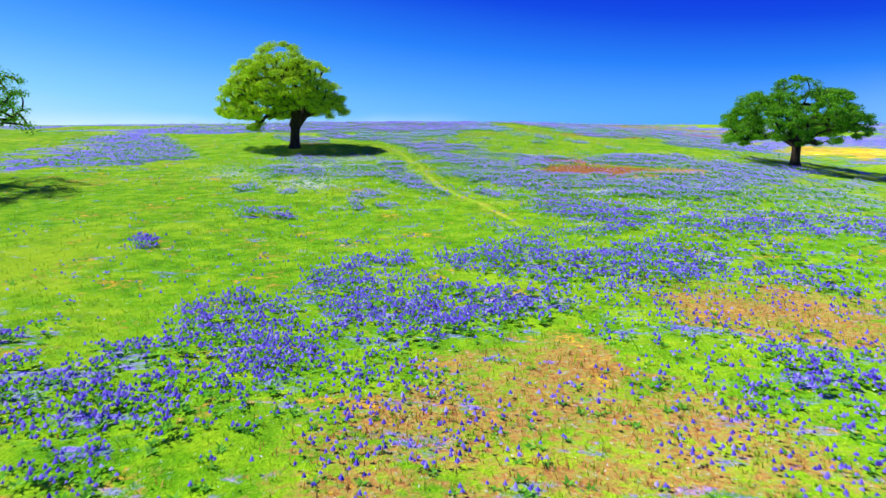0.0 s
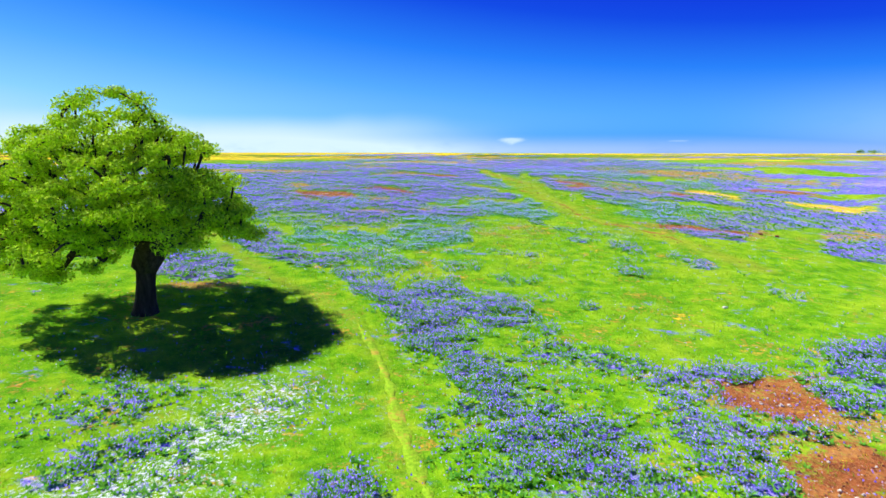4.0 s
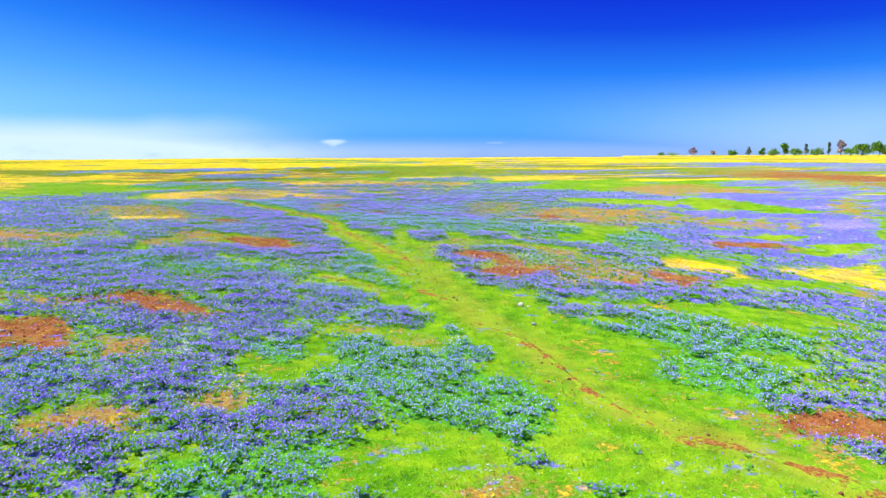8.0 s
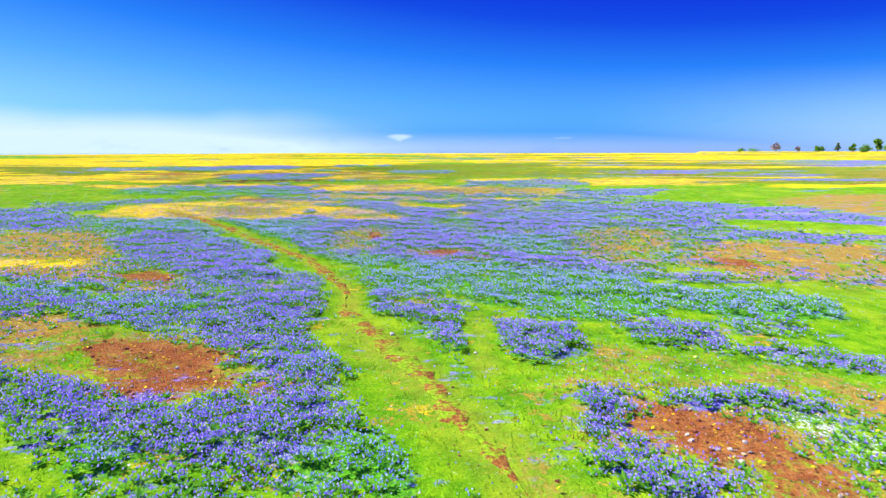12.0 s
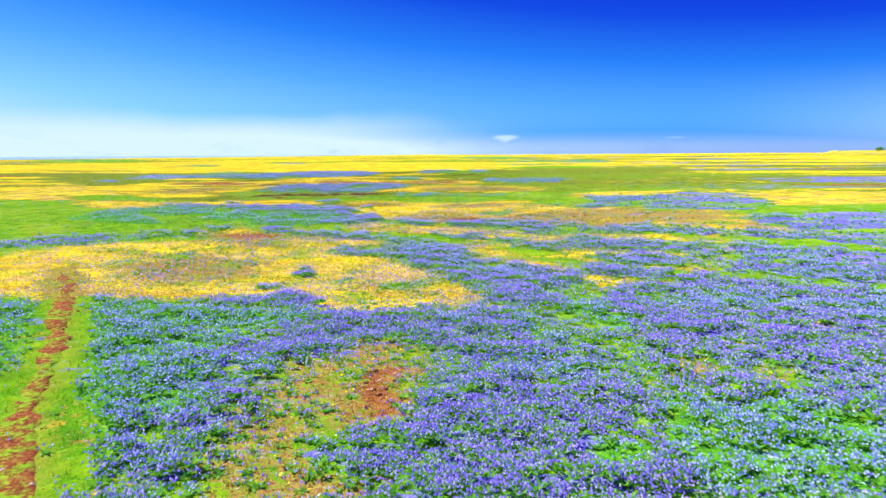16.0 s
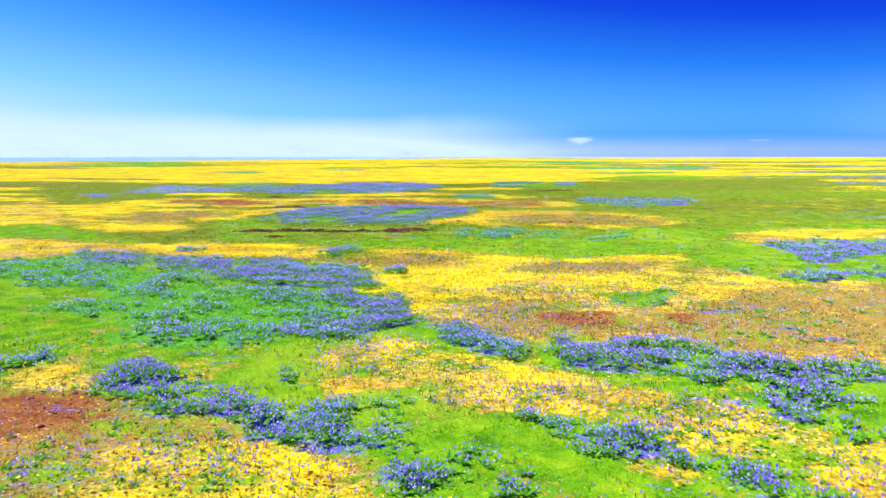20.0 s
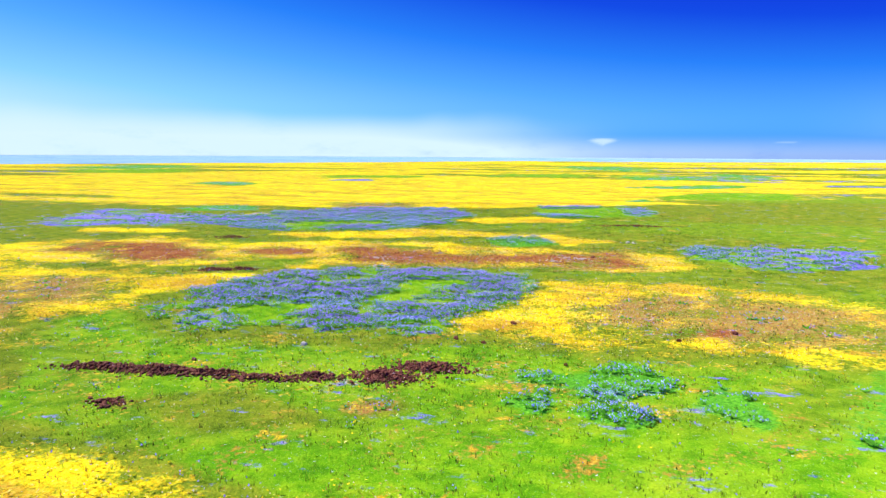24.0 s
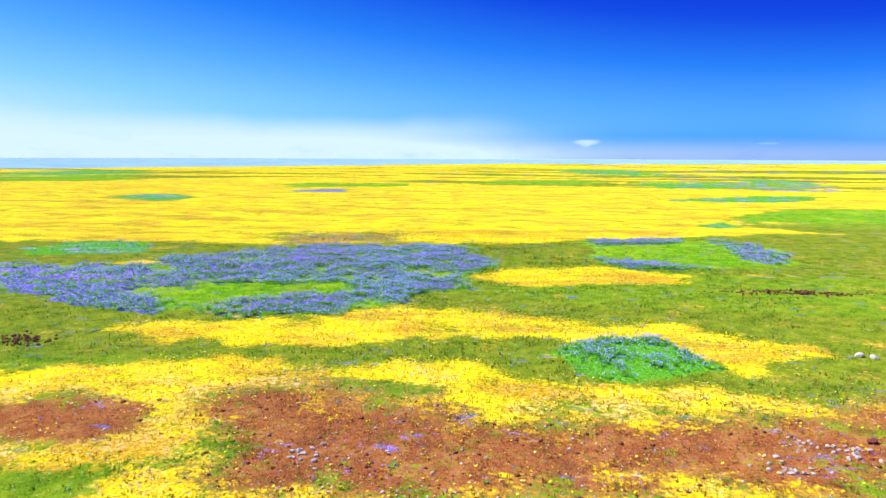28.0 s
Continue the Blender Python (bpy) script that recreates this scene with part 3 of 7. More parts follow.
patch("sparse", 0.9, 16.0, 2.1, 15.0, 2.6, 11.4, 1.9, 12.0)
patch("sparse", 3.4, 12.7, 4.7, 10.2, 6.2, 7.2, 3.0, 6.9, 2.0, 9.9)
patch("lupine", 6.7, 9.9, 8.6, 9.5, 12.7, 9.9, 11.8, 8.3, 8.6, 7.6, 6.4, 8.2)
patch("sparse", -9.0, 8.3, -7.4, 8.8, -5.8, 6.1, -7.4, 6.0)
patch("sparse", -4.9, 9.3, -3.7, 10.7, -1.1, 8.7, 0.6, 9.2, 1.4, 6.7, -3.6, 6.4)
patch("lupine", -7.6, 12.0, -6.2, 14.6, -4.8, 14.1, -5.4, 11.7, -6.6, 10.5)
patch("lupine", -7.3, 9.1, -6.1, 9.8, -4.7, 8.2, -4.4, 6.3, -6.4, 6.3, -7.2, 7.4)
patch("lupine", -1.8, 11.7, -0.7, 13.2, 0.3, 11.9, -0.4, 10.7, -1.3, 10.8)
patch("lupine", -0.7, 9.4, 0.6, 9.2, 0.6, 7.9, -0.4, 8.0)
patch("sparse", -10.9, 15.8, -8.8, 18.5, -6.3, 17.4, -6.8, 15.1, -9.0, 13.7)
patch("white", -7.5, 9.0, -7.4, 11.6, -5.6, 13.1, -4.5, 18.3, -3.0, 17.9, -2.7, 15.6, -4.1, 13.6, -3.6, 11.5, -4.7, 9.9, -6.6, 8.8)
# ground seen ahead from y = 9 m
patch("grass", -20.1, 41.7, -9.2, 42.7, 0.8, 43.2, 11.4, 44.7, 27.4, 51.1, 12.2, 26.0, 6.0, 25.4, 1.0, 24.9, -3.9, 24.7, -9.4, 24.5)
patch("lupine", -11.6, 37.7, -10.9, 40.1, -9.0, 41.8, -6.7, 39.7, -6.7, 37.1, -8.6, 35.5, -10.6, 36.3)
patch("lupine", -10.6, 35.4, -8.6, 35.5, -6.8, 34.4, -4.9, 32.2, -3.1, 29.7, -1.8, 27.7, -1.0, 25.5, -1.4, 24.9, -2.3, 27.0, -4.2, 30.0, -6.7, 32.7, -9.4, 33.9)
patch("teal", -6.6, 39.3, -5.7, 40.6, -2.6, 39.4, 1.2, 38.9, 1.5, 37.1, -0.1, 35.8, 2.4, 34.8, -0.9, 35.1, -3.0, 35.6, -5.8, 36.8)
patch("sparse", -5.2, 34.4, -3.7, 35.0, -1.9, 33.4, -0.6, 31.5, -2.2, 30.6, -4.3, 32.2)
patch("sparse", -1.8, 29.4, -0.5, 29.9, 1.2, 30.0, 1.2, 28.2, -0.3, 27.8, -1.5, 28.4)
patch("lupine", -1.2, 27.1, -0.4, 28.5, 1.2, 28.2, 2.4, 27.6, 3.5, 27.2, 3.8, 25.6, 3.7, 24.9, -1.4, 24.5)
patch("sparse", 2.3, 36.5, 4.7, 36.8, 5.4, 34.6, 4.3, 34.1, 2.6, 35.4)
patch("sparse", -0.1, 32.9, 2.3, 33.1, 2.0, 31.1, 0.5, 31.1)
patch("sparse", 2.5, 30.5, 4.3, 30.7, 5.4, 29.7, 3.7, 29.1, 2.8, 29.7)
patch("sparse", 3.9, 27.8, 5.7, 28.1, 5.8, 27.2, 4.3, 26.7)
patch("sparse", 9.4, 36.8, 11.5, 37.9, 10.2, 34.6, 8.9, 34.4)
patch("sparse", 9.0, 33.8, 9.6, 33.5, 10.1, 31.7, 8.7, 31.6)
patch("lupine", 12.3, 37.1, 13.8, 35.9, 14.3, 34.4, 12.7, 34.3, 12.1, 35.9)
patch("sparse", 15.5, 36.8, 17.9, 35.5, 17.4, 34.6, 15.4, 35.7)
patch("sparse", 7.4, 39.9, 11.3, 38.5, 10.8, 37.1, 7.6, 38.5)
patch("sparse", 6.3, 27.3, 7.1, 26.5, 6.6, 25.9, 6.1, 26.4)
patch("lupine", -15.4, 34.1, -13.3, 33.8, -10.2, 33.0, -9.5, 32.0, -9.8, 30.6, -9.4, 29.4, -10.5, 28.8, -12.4, 29.2)
patch("straw", -11.7, 28.2, -9.7, 28.5, -8.4, 27.7, -9.6, 27.1, -11.1, 27.2)
patch("pale", 1.7, 41.9, 6.6, 44.2, 7.6, 40.7, 4.8, 38.2, 2.1, 39.4)
patch("white", -1.7, 40.3, 1.2, 40.5, 0.7, 38.9, -1.1, 38.7)
patch("white", -4.0, 35.7, -2.2, 36.1, -2.5, 34.9)
# ground seen ahead from y = 20 m
patch("grass", -41.0, 102.3, -15.6, 103.1, 8.0, 102.8, 32.3, 101.0, 61.1, 100.2, 13.0, 35.8, 7.0, 35.6, 2.0, 35.7, -2.8, 36.0, -8.2, 36.4)
patch("lupine", -41.0, 102.3, 61.1, 100.2, 43.3, 76.1, 5.6, 63.2, -2.0, 72.6, -20.2, 60.8)
patch("sparse", 5.4, 58.5, 30.5, 59.1, 21.5, 47.0, 8.2, 49.3)
patch("sparse", -4.1, 44.6, -12.4, 45.0, -11.0, 42.1, -2.2, 41.7)
patch("grass", 27.2, 85.1, 46.1, 80.5, 43.9, 77.5, 22.4, 77.8)
patch("lupine", -31.2, 82.9, -28.7, 106.6, -2.2, 102.2, 2.0, 73.7, 2.6, 69.6, -3.2, 67.1, -7.3, 65.1, -1.4, 60.3, 2.7, 58.5, 5.0, 55.5, 1.5, 54.6, -1.2, 54.2, -2.1, 52.8, -0.9, 49.6, 2.0, 48.9, 1.7, 45.9, 0.0, 44.5, -2.7, 45.6, -6.4, 45.2, -13.0, 46.2)
patch("grass", -13.4, 84.0, -9.1, 80.5, -5.1, 72.2, -8.1, 71.8, -3.2, 67.1, 4.3, 63.0, 5.2, 59.1, 3.3, 58.5, -1.5, 62.0, -6.6, 66.9, -10.3, 73.3)
patch("straw", -28.8, 78.1, -20.3, 81.6, -11.4, 76.9, -13.8, 73.6, -26.9, 74.2)
patch("straw", -19.2, 102.8, -12.4, 98.0, -10.1, 90.5, -17.0, 91.6)
patch("soil", -5.0, 75.6, -0.5, 75.4, -0.0, 72.5, -3.5, 71.8)
patch("straw", -15.5, 60.3, -13.8, 62.0, -11.5, 59.5, -13.1, 58.4)
patch("straw", -9.7, 59.0, -6.0, 58.8, -3.3, 57.3, -5.6, 56.5, -8.9, 57.8)
patch("soil", -13.1, 54.9, -12.4, 56.4, -8.0, 56.5, -6.9, 54.9, -7.2, 52.8, -11.6, 52.7)
patch("straw", -7.4, 47.5, -5.2, 48.8, -3.9, 47.5, -4.0, 46.3, -6.7, 46.4)
patch("straw", -3.3, 48.5, -1.8, 48.7, -1.1, 48.1, -1.5, 47.3, -2.9, 47.5)
patch("lupine", 2.4, 118.6, 23.0, 107.2, 37.4, 94.0, 50.2, 86.0, 47.4, 82.3, 31.2, 81.3, 27.8, 85.4, 15.8, 79.2, 6.1, 73.7, 3.2, 83.5)
patch("teal", 9.6, 87.7, 16.6, 86.3, 24.1, 85.1, 25.1, 81.2, 15.0, 76.1, 9.3, 75.8)
patch("straw", 19.2, 94.6, 24.8, 92.1, 31.9, 90.9, 29.8, 87.5, 23.2, 87.4, 18.5, 89.8)
patch("straw", 39.1, 118.4, 51.8, 123.1, 60.6, 100.2, 53.6, 90.7, 44.3, 95.4, 37.4, 100.6)
patch("lupine", 7.6, 67.4, 9.8, 71.4, 15.8, 71.1, 21.8, 70.7, 30.7, 73.1, 41.9, 74.7, 29.7, 58.3, 22.1, 56.7, 16.3, 57.5, 12.1, 58.6, 8.2, 59.0, 7.0, 61.2)
patch("soil", 9.1, 69.8, 11.9, 69.8, 13.6, 66.1, 11.3, 61.3, 8.7, 61.6)
patch("straw", 15.0, 63.8, 20.3, 67.1, 20.5, 63.4, 15.8, 60.2)
patch("gold", 21.7, 69.6, 25.7, 67.8, 24.7, 63.7, 20.5, 63.4)
patch("gold", 29.5, 70.2, 42.4, 75.5, 35.1, 65.7, 31.4, 67.2)
patch("straw", 26.7, 64.6, 33.1, 65.6, 29.7, 61.2, 26.0, 60.9)
patch("lupine", 28.4, 81.8, 42.3, 82.5, 40.2, 80.1, 29.2, 77.2)
patch("soil", 29.9, 81.7, 36.4, 82.5, 34.6, 80.2, 29.7, 79.2)
patch("teal", 8.0, 57.7, 13.6, 58.3, 19.0, 56.6, 20.4, 53.7, 16.6, 51.7, 13.3, 53.6, 9.8, 55.5)
patch("teal", 11.7, 50.5, 15.2, 51.5, 15.7, 48.9, 13.9, 46.8, 11.4, 48.3)
patch("lupine", 21.2, 52.6, 26.5, 54.1, 24.1, 50.8, 20.5, 50.3)
patch("lupine", 13.9, 46.8, 16.7, 47.2, 21.2, 47.0, 17.1, 41.4, 14.8, 42.3, 13.9, 44.3)
patch("soil", 13.3, 45.5, 15.9, 45.8, 20.1, 45.4, 18.9, 43.9, 15.7, 43.8, 13.7, 44.5)
patch("teal", -5.3, 58.3, -2.7, 61.2, 2.7, 58.5, 4.7, 55.0, -0.1, 55.2)
patch("teal", -0.6, 52.2, 2.4, 52.8, 6.7, 50.1, 7.6, 47.0, 7.0, 45.4, 8.0, 44.0, 5.7, 45.2, 3.3, 46.6, 1.7, 47.7, -0.1, 50.1)
patch("teal", -2.7, 44.4, 0.8, 44.8, 0.6, 42.4, -2.4, 43.0)
patch("pale", 1.1, 41.5, 4.8, 43.1, 6.0, 40.6, 4.0, 38.6, 1.9, 39.3)
patch("sparse", -9.3, 44.2, -7.6, 44.4, -7.4, 43.7, -8.9, 43.6)
patch("teal", -9.0, 40.5, -8.0, 41.2, -6.3, 39.1, -7.0, 38.5, -8.3, 39.5)
patch("teal", -9.3, 38.7, -7.0, 38.5, -6.6, 36.9, -8.4, 36.9)
patch("teal", -6.0, 38.5, -5.0, 40.0, -2.9, 38.3, -2.3, 36.1, -5.8, 36.4)
patch("teal", -3.0, 40.2, -1.6, 41.6, 1.1, 40.0, 1.5, 37.2, 0.2, 36.3, -1.9, 36.6, -2.8, 38.3)
patch("white", -1.1, 40.0, 0.7, 40.3, 0.6, 39.3, -0.6, 39.5)
patch("sparse", 0.3, 42.2, 1.6, 42.4, 1.1, 41.0, 0.4, 41.3)
patch("sparse", 6.4, 42.2, 8.4, 41.3, 9.9, 41.1, 9.8, 40.3, 8.0, 40.5, 6.6, 41.6)
patch("sparse", 5.2, 43.8, 6.1, 44.1, 5.9, 43.2, 5.2, 43.4)
patch("sparse", 7.2, 39.2, 8.5, 38.8, 8.1, 38.3, 7.1, 38.4)
patch("sparse", 9.4, 38.7, 10.8, 38.7, 10.8, 36.4, 10.3, 36.1, 9.4, 37.4)
patch("sparse", 12.5, 37.3, 13.7, 36.8, 13.1, 36.0, 12.1, 36.2)
patch("white", 9.1, 41.2, 11.1, 41.0, 10.5, 40.3, 9.1, 40.7)
# ground seen ahead from y = 34 m
patch("grass", -10.4, 64.7, -1.2, 63.1, 7.1, 62.1, 17.2, 63.0, 34.5, 67.3, 14.1, 46.5, 8.4, 47.0, 3.9, 47.7, -0.4, 48.5, -5.2, 49.3)
patch("teal", -8.3, 67.1, -3.1, 66.4, 0.5, 61.4, 2.7, 58.4, 0.8, 59.2, -3.1, 61.0)
patch("lupine", -11.5, 67.7, -8.4, 66.1, -3.2, 61.9, 0.9, 60.5, 3.4, 57.8, 5.0, 55.5, 4.0, 54.3, 1.8, 55.5, 0.8, 54.4, -1.5, 54.3, -7.1, 55.0)
patch("soil", -8.6, 59.2, -7.0, 59.5, -5.4, 59.0, -3.3, 57.6, -3.4, 56.4, -4.8, 56.6, -6.5, 57.6)
patch("lupine", -7.3, 55.4, -4.6, 54.7, -1.7, 53.6, -1.3, 52.2, -2.1, 51.1, -1.2, 49.9, -1.2, 48.8, -5.3, 49.5)
patch("straw", -6.8, 54.2, -5.0, 53.6, -4.2, 51.8, -5.0, 51.4, -6.0, 51.5)
patch("white", -4.3, 51.9, -3.7, 53.8, -3.4, 53.1, -3.8, 51.2)
patch("white", -2.4, 50.3, -1.4, 49.6, -1.6, 48.9, -2.0, 49.0)
patch("teal", -1.5, 52.9, -0.4, 53.0, 0.3, 51.3, -0.6, 50.9)
patch("pale", 0.8, 54.4, 3.9, 53.9, 5.2, 52.5, 3.5, 51.7, 2.5, 53.0)
patch("teal", 1.6, 52.5, 2.5, 53.0, 2.8, 51.9, 4.3, 50.9, 4.9, 49.9, 5.5, 48.4, 7.4, 48.0, 7.1, 47.3, 0.5, 48.5, 0.5, 49.8, 1.5, 50.8)
patch("teal", 5.0, 51.4, 5.8, 51.9, 6.4, 51.1, 6.1, 50.3, 5.0, 50.6)
patch("teal", 5.7, 54.4, 6.3, 54.2, 6.1, 53.0, 5.5, 53.2)
patch("teal", 10.8, 56.9, 14.2, 56.4, 16.9, 54.6, 16.8, 52.7, 14.6, 52.4, 12.4, 53.4, 10.5, 55.2)
patch("teal", 14.0, 52.9, 17.1, 52.2, 15.5, 51.0, 13.4, 51.7)
patch("teal", 12.4, 50.2, 14.8, 50.9, 16.2, 48.8, 14.1, 46.7, 12.9, 47.3, 11.4, 48.5)
patch("teal", 17.8, 53.3, 20.0, 52.7, 18.1, 50.7, 16.5, 51.5)
patch("teal", 8.9, 49.2, 9.7, 49.5, 9.3, 48.4, 8.6, 48.4)
patch("lupine", 8.0, 67.5, 7.5, 63.2, 9.3, 60.4, 12.2, 59.1, 16.5, 58.4, 19.7, 57.7, 25.4, 58.2, 29.4, 62.4, 16.2, 59.9, 11.7, 60.5, 8.8, 61.7, 8.5, 66.4)
# ground seen ahead from y = 44 m
patch("grass", -25.1, 119.9, -2.8, 115.5, 17.4, 113.6, 38.7, 110.4, 63.1, 105.9, 13.6, 55.0, 8.6, 55.5, 4.6, 56.3, 0.7, 56.9, -3.5, 57.6)
patch("lupine", -25.1, 119.9, 63.1, 105.9, 43.4, 85.5, 12.6, 77.4, 2.7, 87.7, -9.0, 73.4)
patch("sparse", 12.0, 77.5, 31.3, 77.1, 29.4, 71.1, 13.2, 71.9)
patch("grass", 35.8, 110.8, 45.2, 99.9, 50.5, 92.9, 48.6, 90.9, 39.1, 95.1)
patch("sparse", -6.9, 67.5, 2.8, 66.2, 4.5, 61.2, 3.0, 59.5, -5.1, 62.0)
patch("gold", -16.9, 118.0, -2.1, 122.9, 5.3, 111.7, -2.4, 108.6, -11.4, 109.4)
patch("lupine", -21.8, 110.5, -6.1, 102.5, -0.2, 87.6, 2.2, 79.7, 2.1, 74.1, 2.9, 69.6, 2.7, 66.9, 0.8, 66.5, -1.7, 68.0, -5.8, 71.6, -9.7, 75.6)
patch("straw", -14.8, 90.3, -8.1, 92.8, -4.4, 83.4, -6.0, 81.8, -13.1, 85.4)
patch("gold", -15.4, 91.9, -11.6, 89.3, -10.7, 86.2, -13.7, 87.1)
patch("teal", -12.3, 83.2, -5.6, 80.0, 0.2, 77.8, 0.0, 76.6, -6.6, 78.9)
patch("soil", -5.5, 74.1, -2.5, 74.9, -0.2, 72.7, -0.2, 70.0, -2.4, 70.9, -4.4, 72.6)
patch("lupine", -2.3, 107.5, 13.5, 117.9, 21.9, 106.8, 29.3, 97.0, 35.8, 94.0, 47.8, 90.4, 44.2, 86.8, 26.1, 85.3, 15.9, 85.9, 8.8, 88.6, 4.1, 88.8, 0.3, 94.1)
patch("teal", 3.8, 90.1, 9.1, 90.1, 14.8, 84.5, 21.6, 82.5, 19.6, 78.5, 12.6, 77.4, 9.4, 78.1, 6.0, 82.1, 3.3, 86.2)
patch("straw", 17.8, 90.2, 23.2, 92.6, 29.4, 91.1, 46.2, 88.8, 44.2, 86.8, 34.2, 88.3, 22.3, 85.4, 17.5, 86.1)
patch("soil", 20.5, 90.2, 24.4, 89.8, 23.3, 87.4, 19.6, 86.8)
patch("lupine", 2.7, 82.5, 5.7, 79.5, 6.6, 75.9, 6.1, 72.7, 4.6, 73.9, 3.0, 78.9)
patch("lupine", 7.1, 76.5, 11.0, 76.8, 13.4, 75.1, 14.1, 74.0, 9.2, 72.9, 7.0, 74.0)
patch("lupine", 12.9, 75.0, 15.4, 74.0, 18.6, 72.3, 22.0, 69.5, 20.5, 68.2, 17.1, 69.8, 13.6, 72.9)
patch("teal", 21.2, 79.8, 27.7, 81.8, 24.4, 76.0, 20.5, 75.7)
patch("sparse", 19.7, 73.4, 23.7, 72.5, 22.2, 70.8, 19.4, 71.8)
patch("lupine", 29.1, 82.7, 39.7, 82.0, 34.8, 76.9, 27.5, 75.3, 28.4, 78.7)
patch("soil", 31.1, 79.8, 39.0, 81.3, 36.9, 79.2, 30.3, 78.0)
patch("lupine", 8.1, 69.3, 10.4, 70.7, 13.7, 70.2, 16.4, 68.6, 21.1, 69.0, 23.9, 65.8, 16.6, 58.3, 14.1, 58.1, 11.8, 58.5, 10.5, 59.5, 8.4, 59.9, 7.4, 61.1, 7.7, 64.5)
patch("thin", 14.0, 68.4, 18.5, 68.0, 20.3, 66.0, 19.6, 63.5, 17.0, 61.0, 13.2, 61.4, 13.1, 63.4, 13.2, 65.8)
patch("soil", 8.9, 69.3, 10.6, 69.8, 11.9, 68.6, 12.0, 66.3, 14.6, 65.7, 13.0, 63.9, 10.6, 61.4, 9.2, 61.9, 8.9, 63.3, 9.9, 65.6, 9.3, 67.9)
patch("soil", 19.0, 65.0, 20.0, 64.1, 21.9, 63.6, 19.6, 61.3, 18.7, 63.0)
patch("soil", 15.8, 62.3, 17.3, 62.5, 16.5, 61.1, 15.3, 61.1)
patch("gold", 20.8, 68.6, 23.8, 70.0, 26.7, 68.6, 23.9, 65.8, 21.2, 66.8)
patch("white", 12.5, 69.6, 13.7, 69.7, 13.8, 67.0, 12.9, 67.0, 12.4, 68.3)
patch("white", 7.5, 61.9, 8.1, 61.0, 8.9, 60.6, 7.6, 60.7)
patch("pale", 9.3, 73.5, 13.6, 72.9, 16.1, 70.2, 12.7, 70.5, 9.2, 70.4)
patch("lupine", -8.1, 71.0, -5.5, 70.0, -4.1, 67.8, -3.9, 66.5, -6.7, 66.9)
patch("straw", -9.1, 73.9, -7.3, 74.3, -6.2, 71.6, -8.4, 71.7)
patch("teal", -6.2, 65.4, -4.4, 66.0, -2.0, 65.2, -1.9, 63.7, -3.5, 63.5, -5.8, 64.1)
patch("teal", -1.5, 63.8, -0.7, 64.2, 0.1, 62.8, -1.1, 63.4)
patch("teal", 2.0, 64.1, 3.2, 63.9, 3.3, 62.9, 2.2, 63.4)
patch("teal", 3.2, 64.4, 4.9, 63.6, 4.7, 62.6, 3.6, 62.9)
patch("teal", 2.9, 68.1, 4.0, 67.3, 3.9, 66.1, 3.0, 66.2)
patch("teal", 4.9, 65.0, 6.0, 64.2, 5.6, 63.2, 4.9, 63.6)
patch("teal", 3.6, 60.9, 4.6, 60.3, 4.4, 59.7, 3.7, 60.1)
patch("lupine", -3.5, 62.8, -2.1, 62.9, -0.8, 61.7, 1.1, 60.6, 2.5, 59.5, 2.9, 58.5, 3.3, 57.7, 3.7, 56.6, -3.6, 57.7, -3.9, 58.8, -2.1, 59.1, -2.8, 60.9)
patch("lupine", -5.1, 62.0, -3.7, 61.5, -3.0, 59.8, -4.3, 59.7)
patch("teal", 10.3, 57.7, 11.3, 57.3, 11.1, 56.6, 10.1, 56.9)
patch("lupine", 10.7, 56.4, 12.8, 56.5, 14.6, 56.1, 13.7, 55.2, 10.2, 55.5)
# ground seen ahead from y = 54 m
patch("grass", -37.9, 136.6, -11.6, 132.8, 10.8, 131.0, 33.6, 129.6, 60.9, 129.0, 12.7, 65.3, 8.1, 65.1, 4.5, 65.2, 0.9, 65.5, -3.0, 65.7)
patch("lupine", -23.5, 107.2, 50.1, 114.7, 28.1, 85.5, 16.1, 86.6, 1.9, 85.9, 2.0, 76.8, -8.6, 77.1)
patch("grass", 24.4, 107.3, 30.1, 103.9, 37.9, 98.6, 36.4, 96.5, 27.0, 96.7)
patch("grass", 14.7, 82.9, 27.3, 84.4, 18.8, 73.2, 15.3, 76.8, 13.9, 80.3)
patch("sparse", -5.1, 69.9, 0.8, 66.4, 3.8, 68.2, 3.9, 65.4, -1.8, 65.8)
patch("grass", 0.6, 84.2, 2.5, 83.1, 5.9, 67.1, 6.2, 65.4, 4.1, 65.4, 2.8, 72.5)
patch("gold", -16.6, 113.5, -4.1, 117.7, 1.6, 115.4, 6.8, 108.9, 1.1, 105.6, -10.2, 105.4, -15.0, 108.6)
patch("lupine", -27.0, 114.5, -16.1, 109.7, -5.6, 104.3, -4.6, 100.9, -10.7, 100.7, -21.6, 103.5)
patch("teal", -14.0, 105.7, -5.4, 103.3, -3.1, 95.2, -5.2, 91.1, -9.7, 97.4)
patch("lupine", -21.0, 102.2, -9.7, 97.4, -2.5, 91.2, 1.2, 82.9, 1.9, 78.2, 0.4, 77.8, -0.3, 76.8, 1.8, 73.9, 2.2, 72.5, 1.7, 71.7, -0.4, 72.7, -1.6, 74.7, -4.4, 76.4, -8.6, 77.1)
patch("straw", -19.3, 98.9, -13.6, 99.6, -8.2, 93.0, -8.0, 86.0, -3.9, 83.2, -4.7, 81.0, -11.9, 83.9)
patch("gold", -14.5, 89.2, -11.5, 87.8, -9.4, 87.8, -8.9, 86.0, -13.3, 86.7)
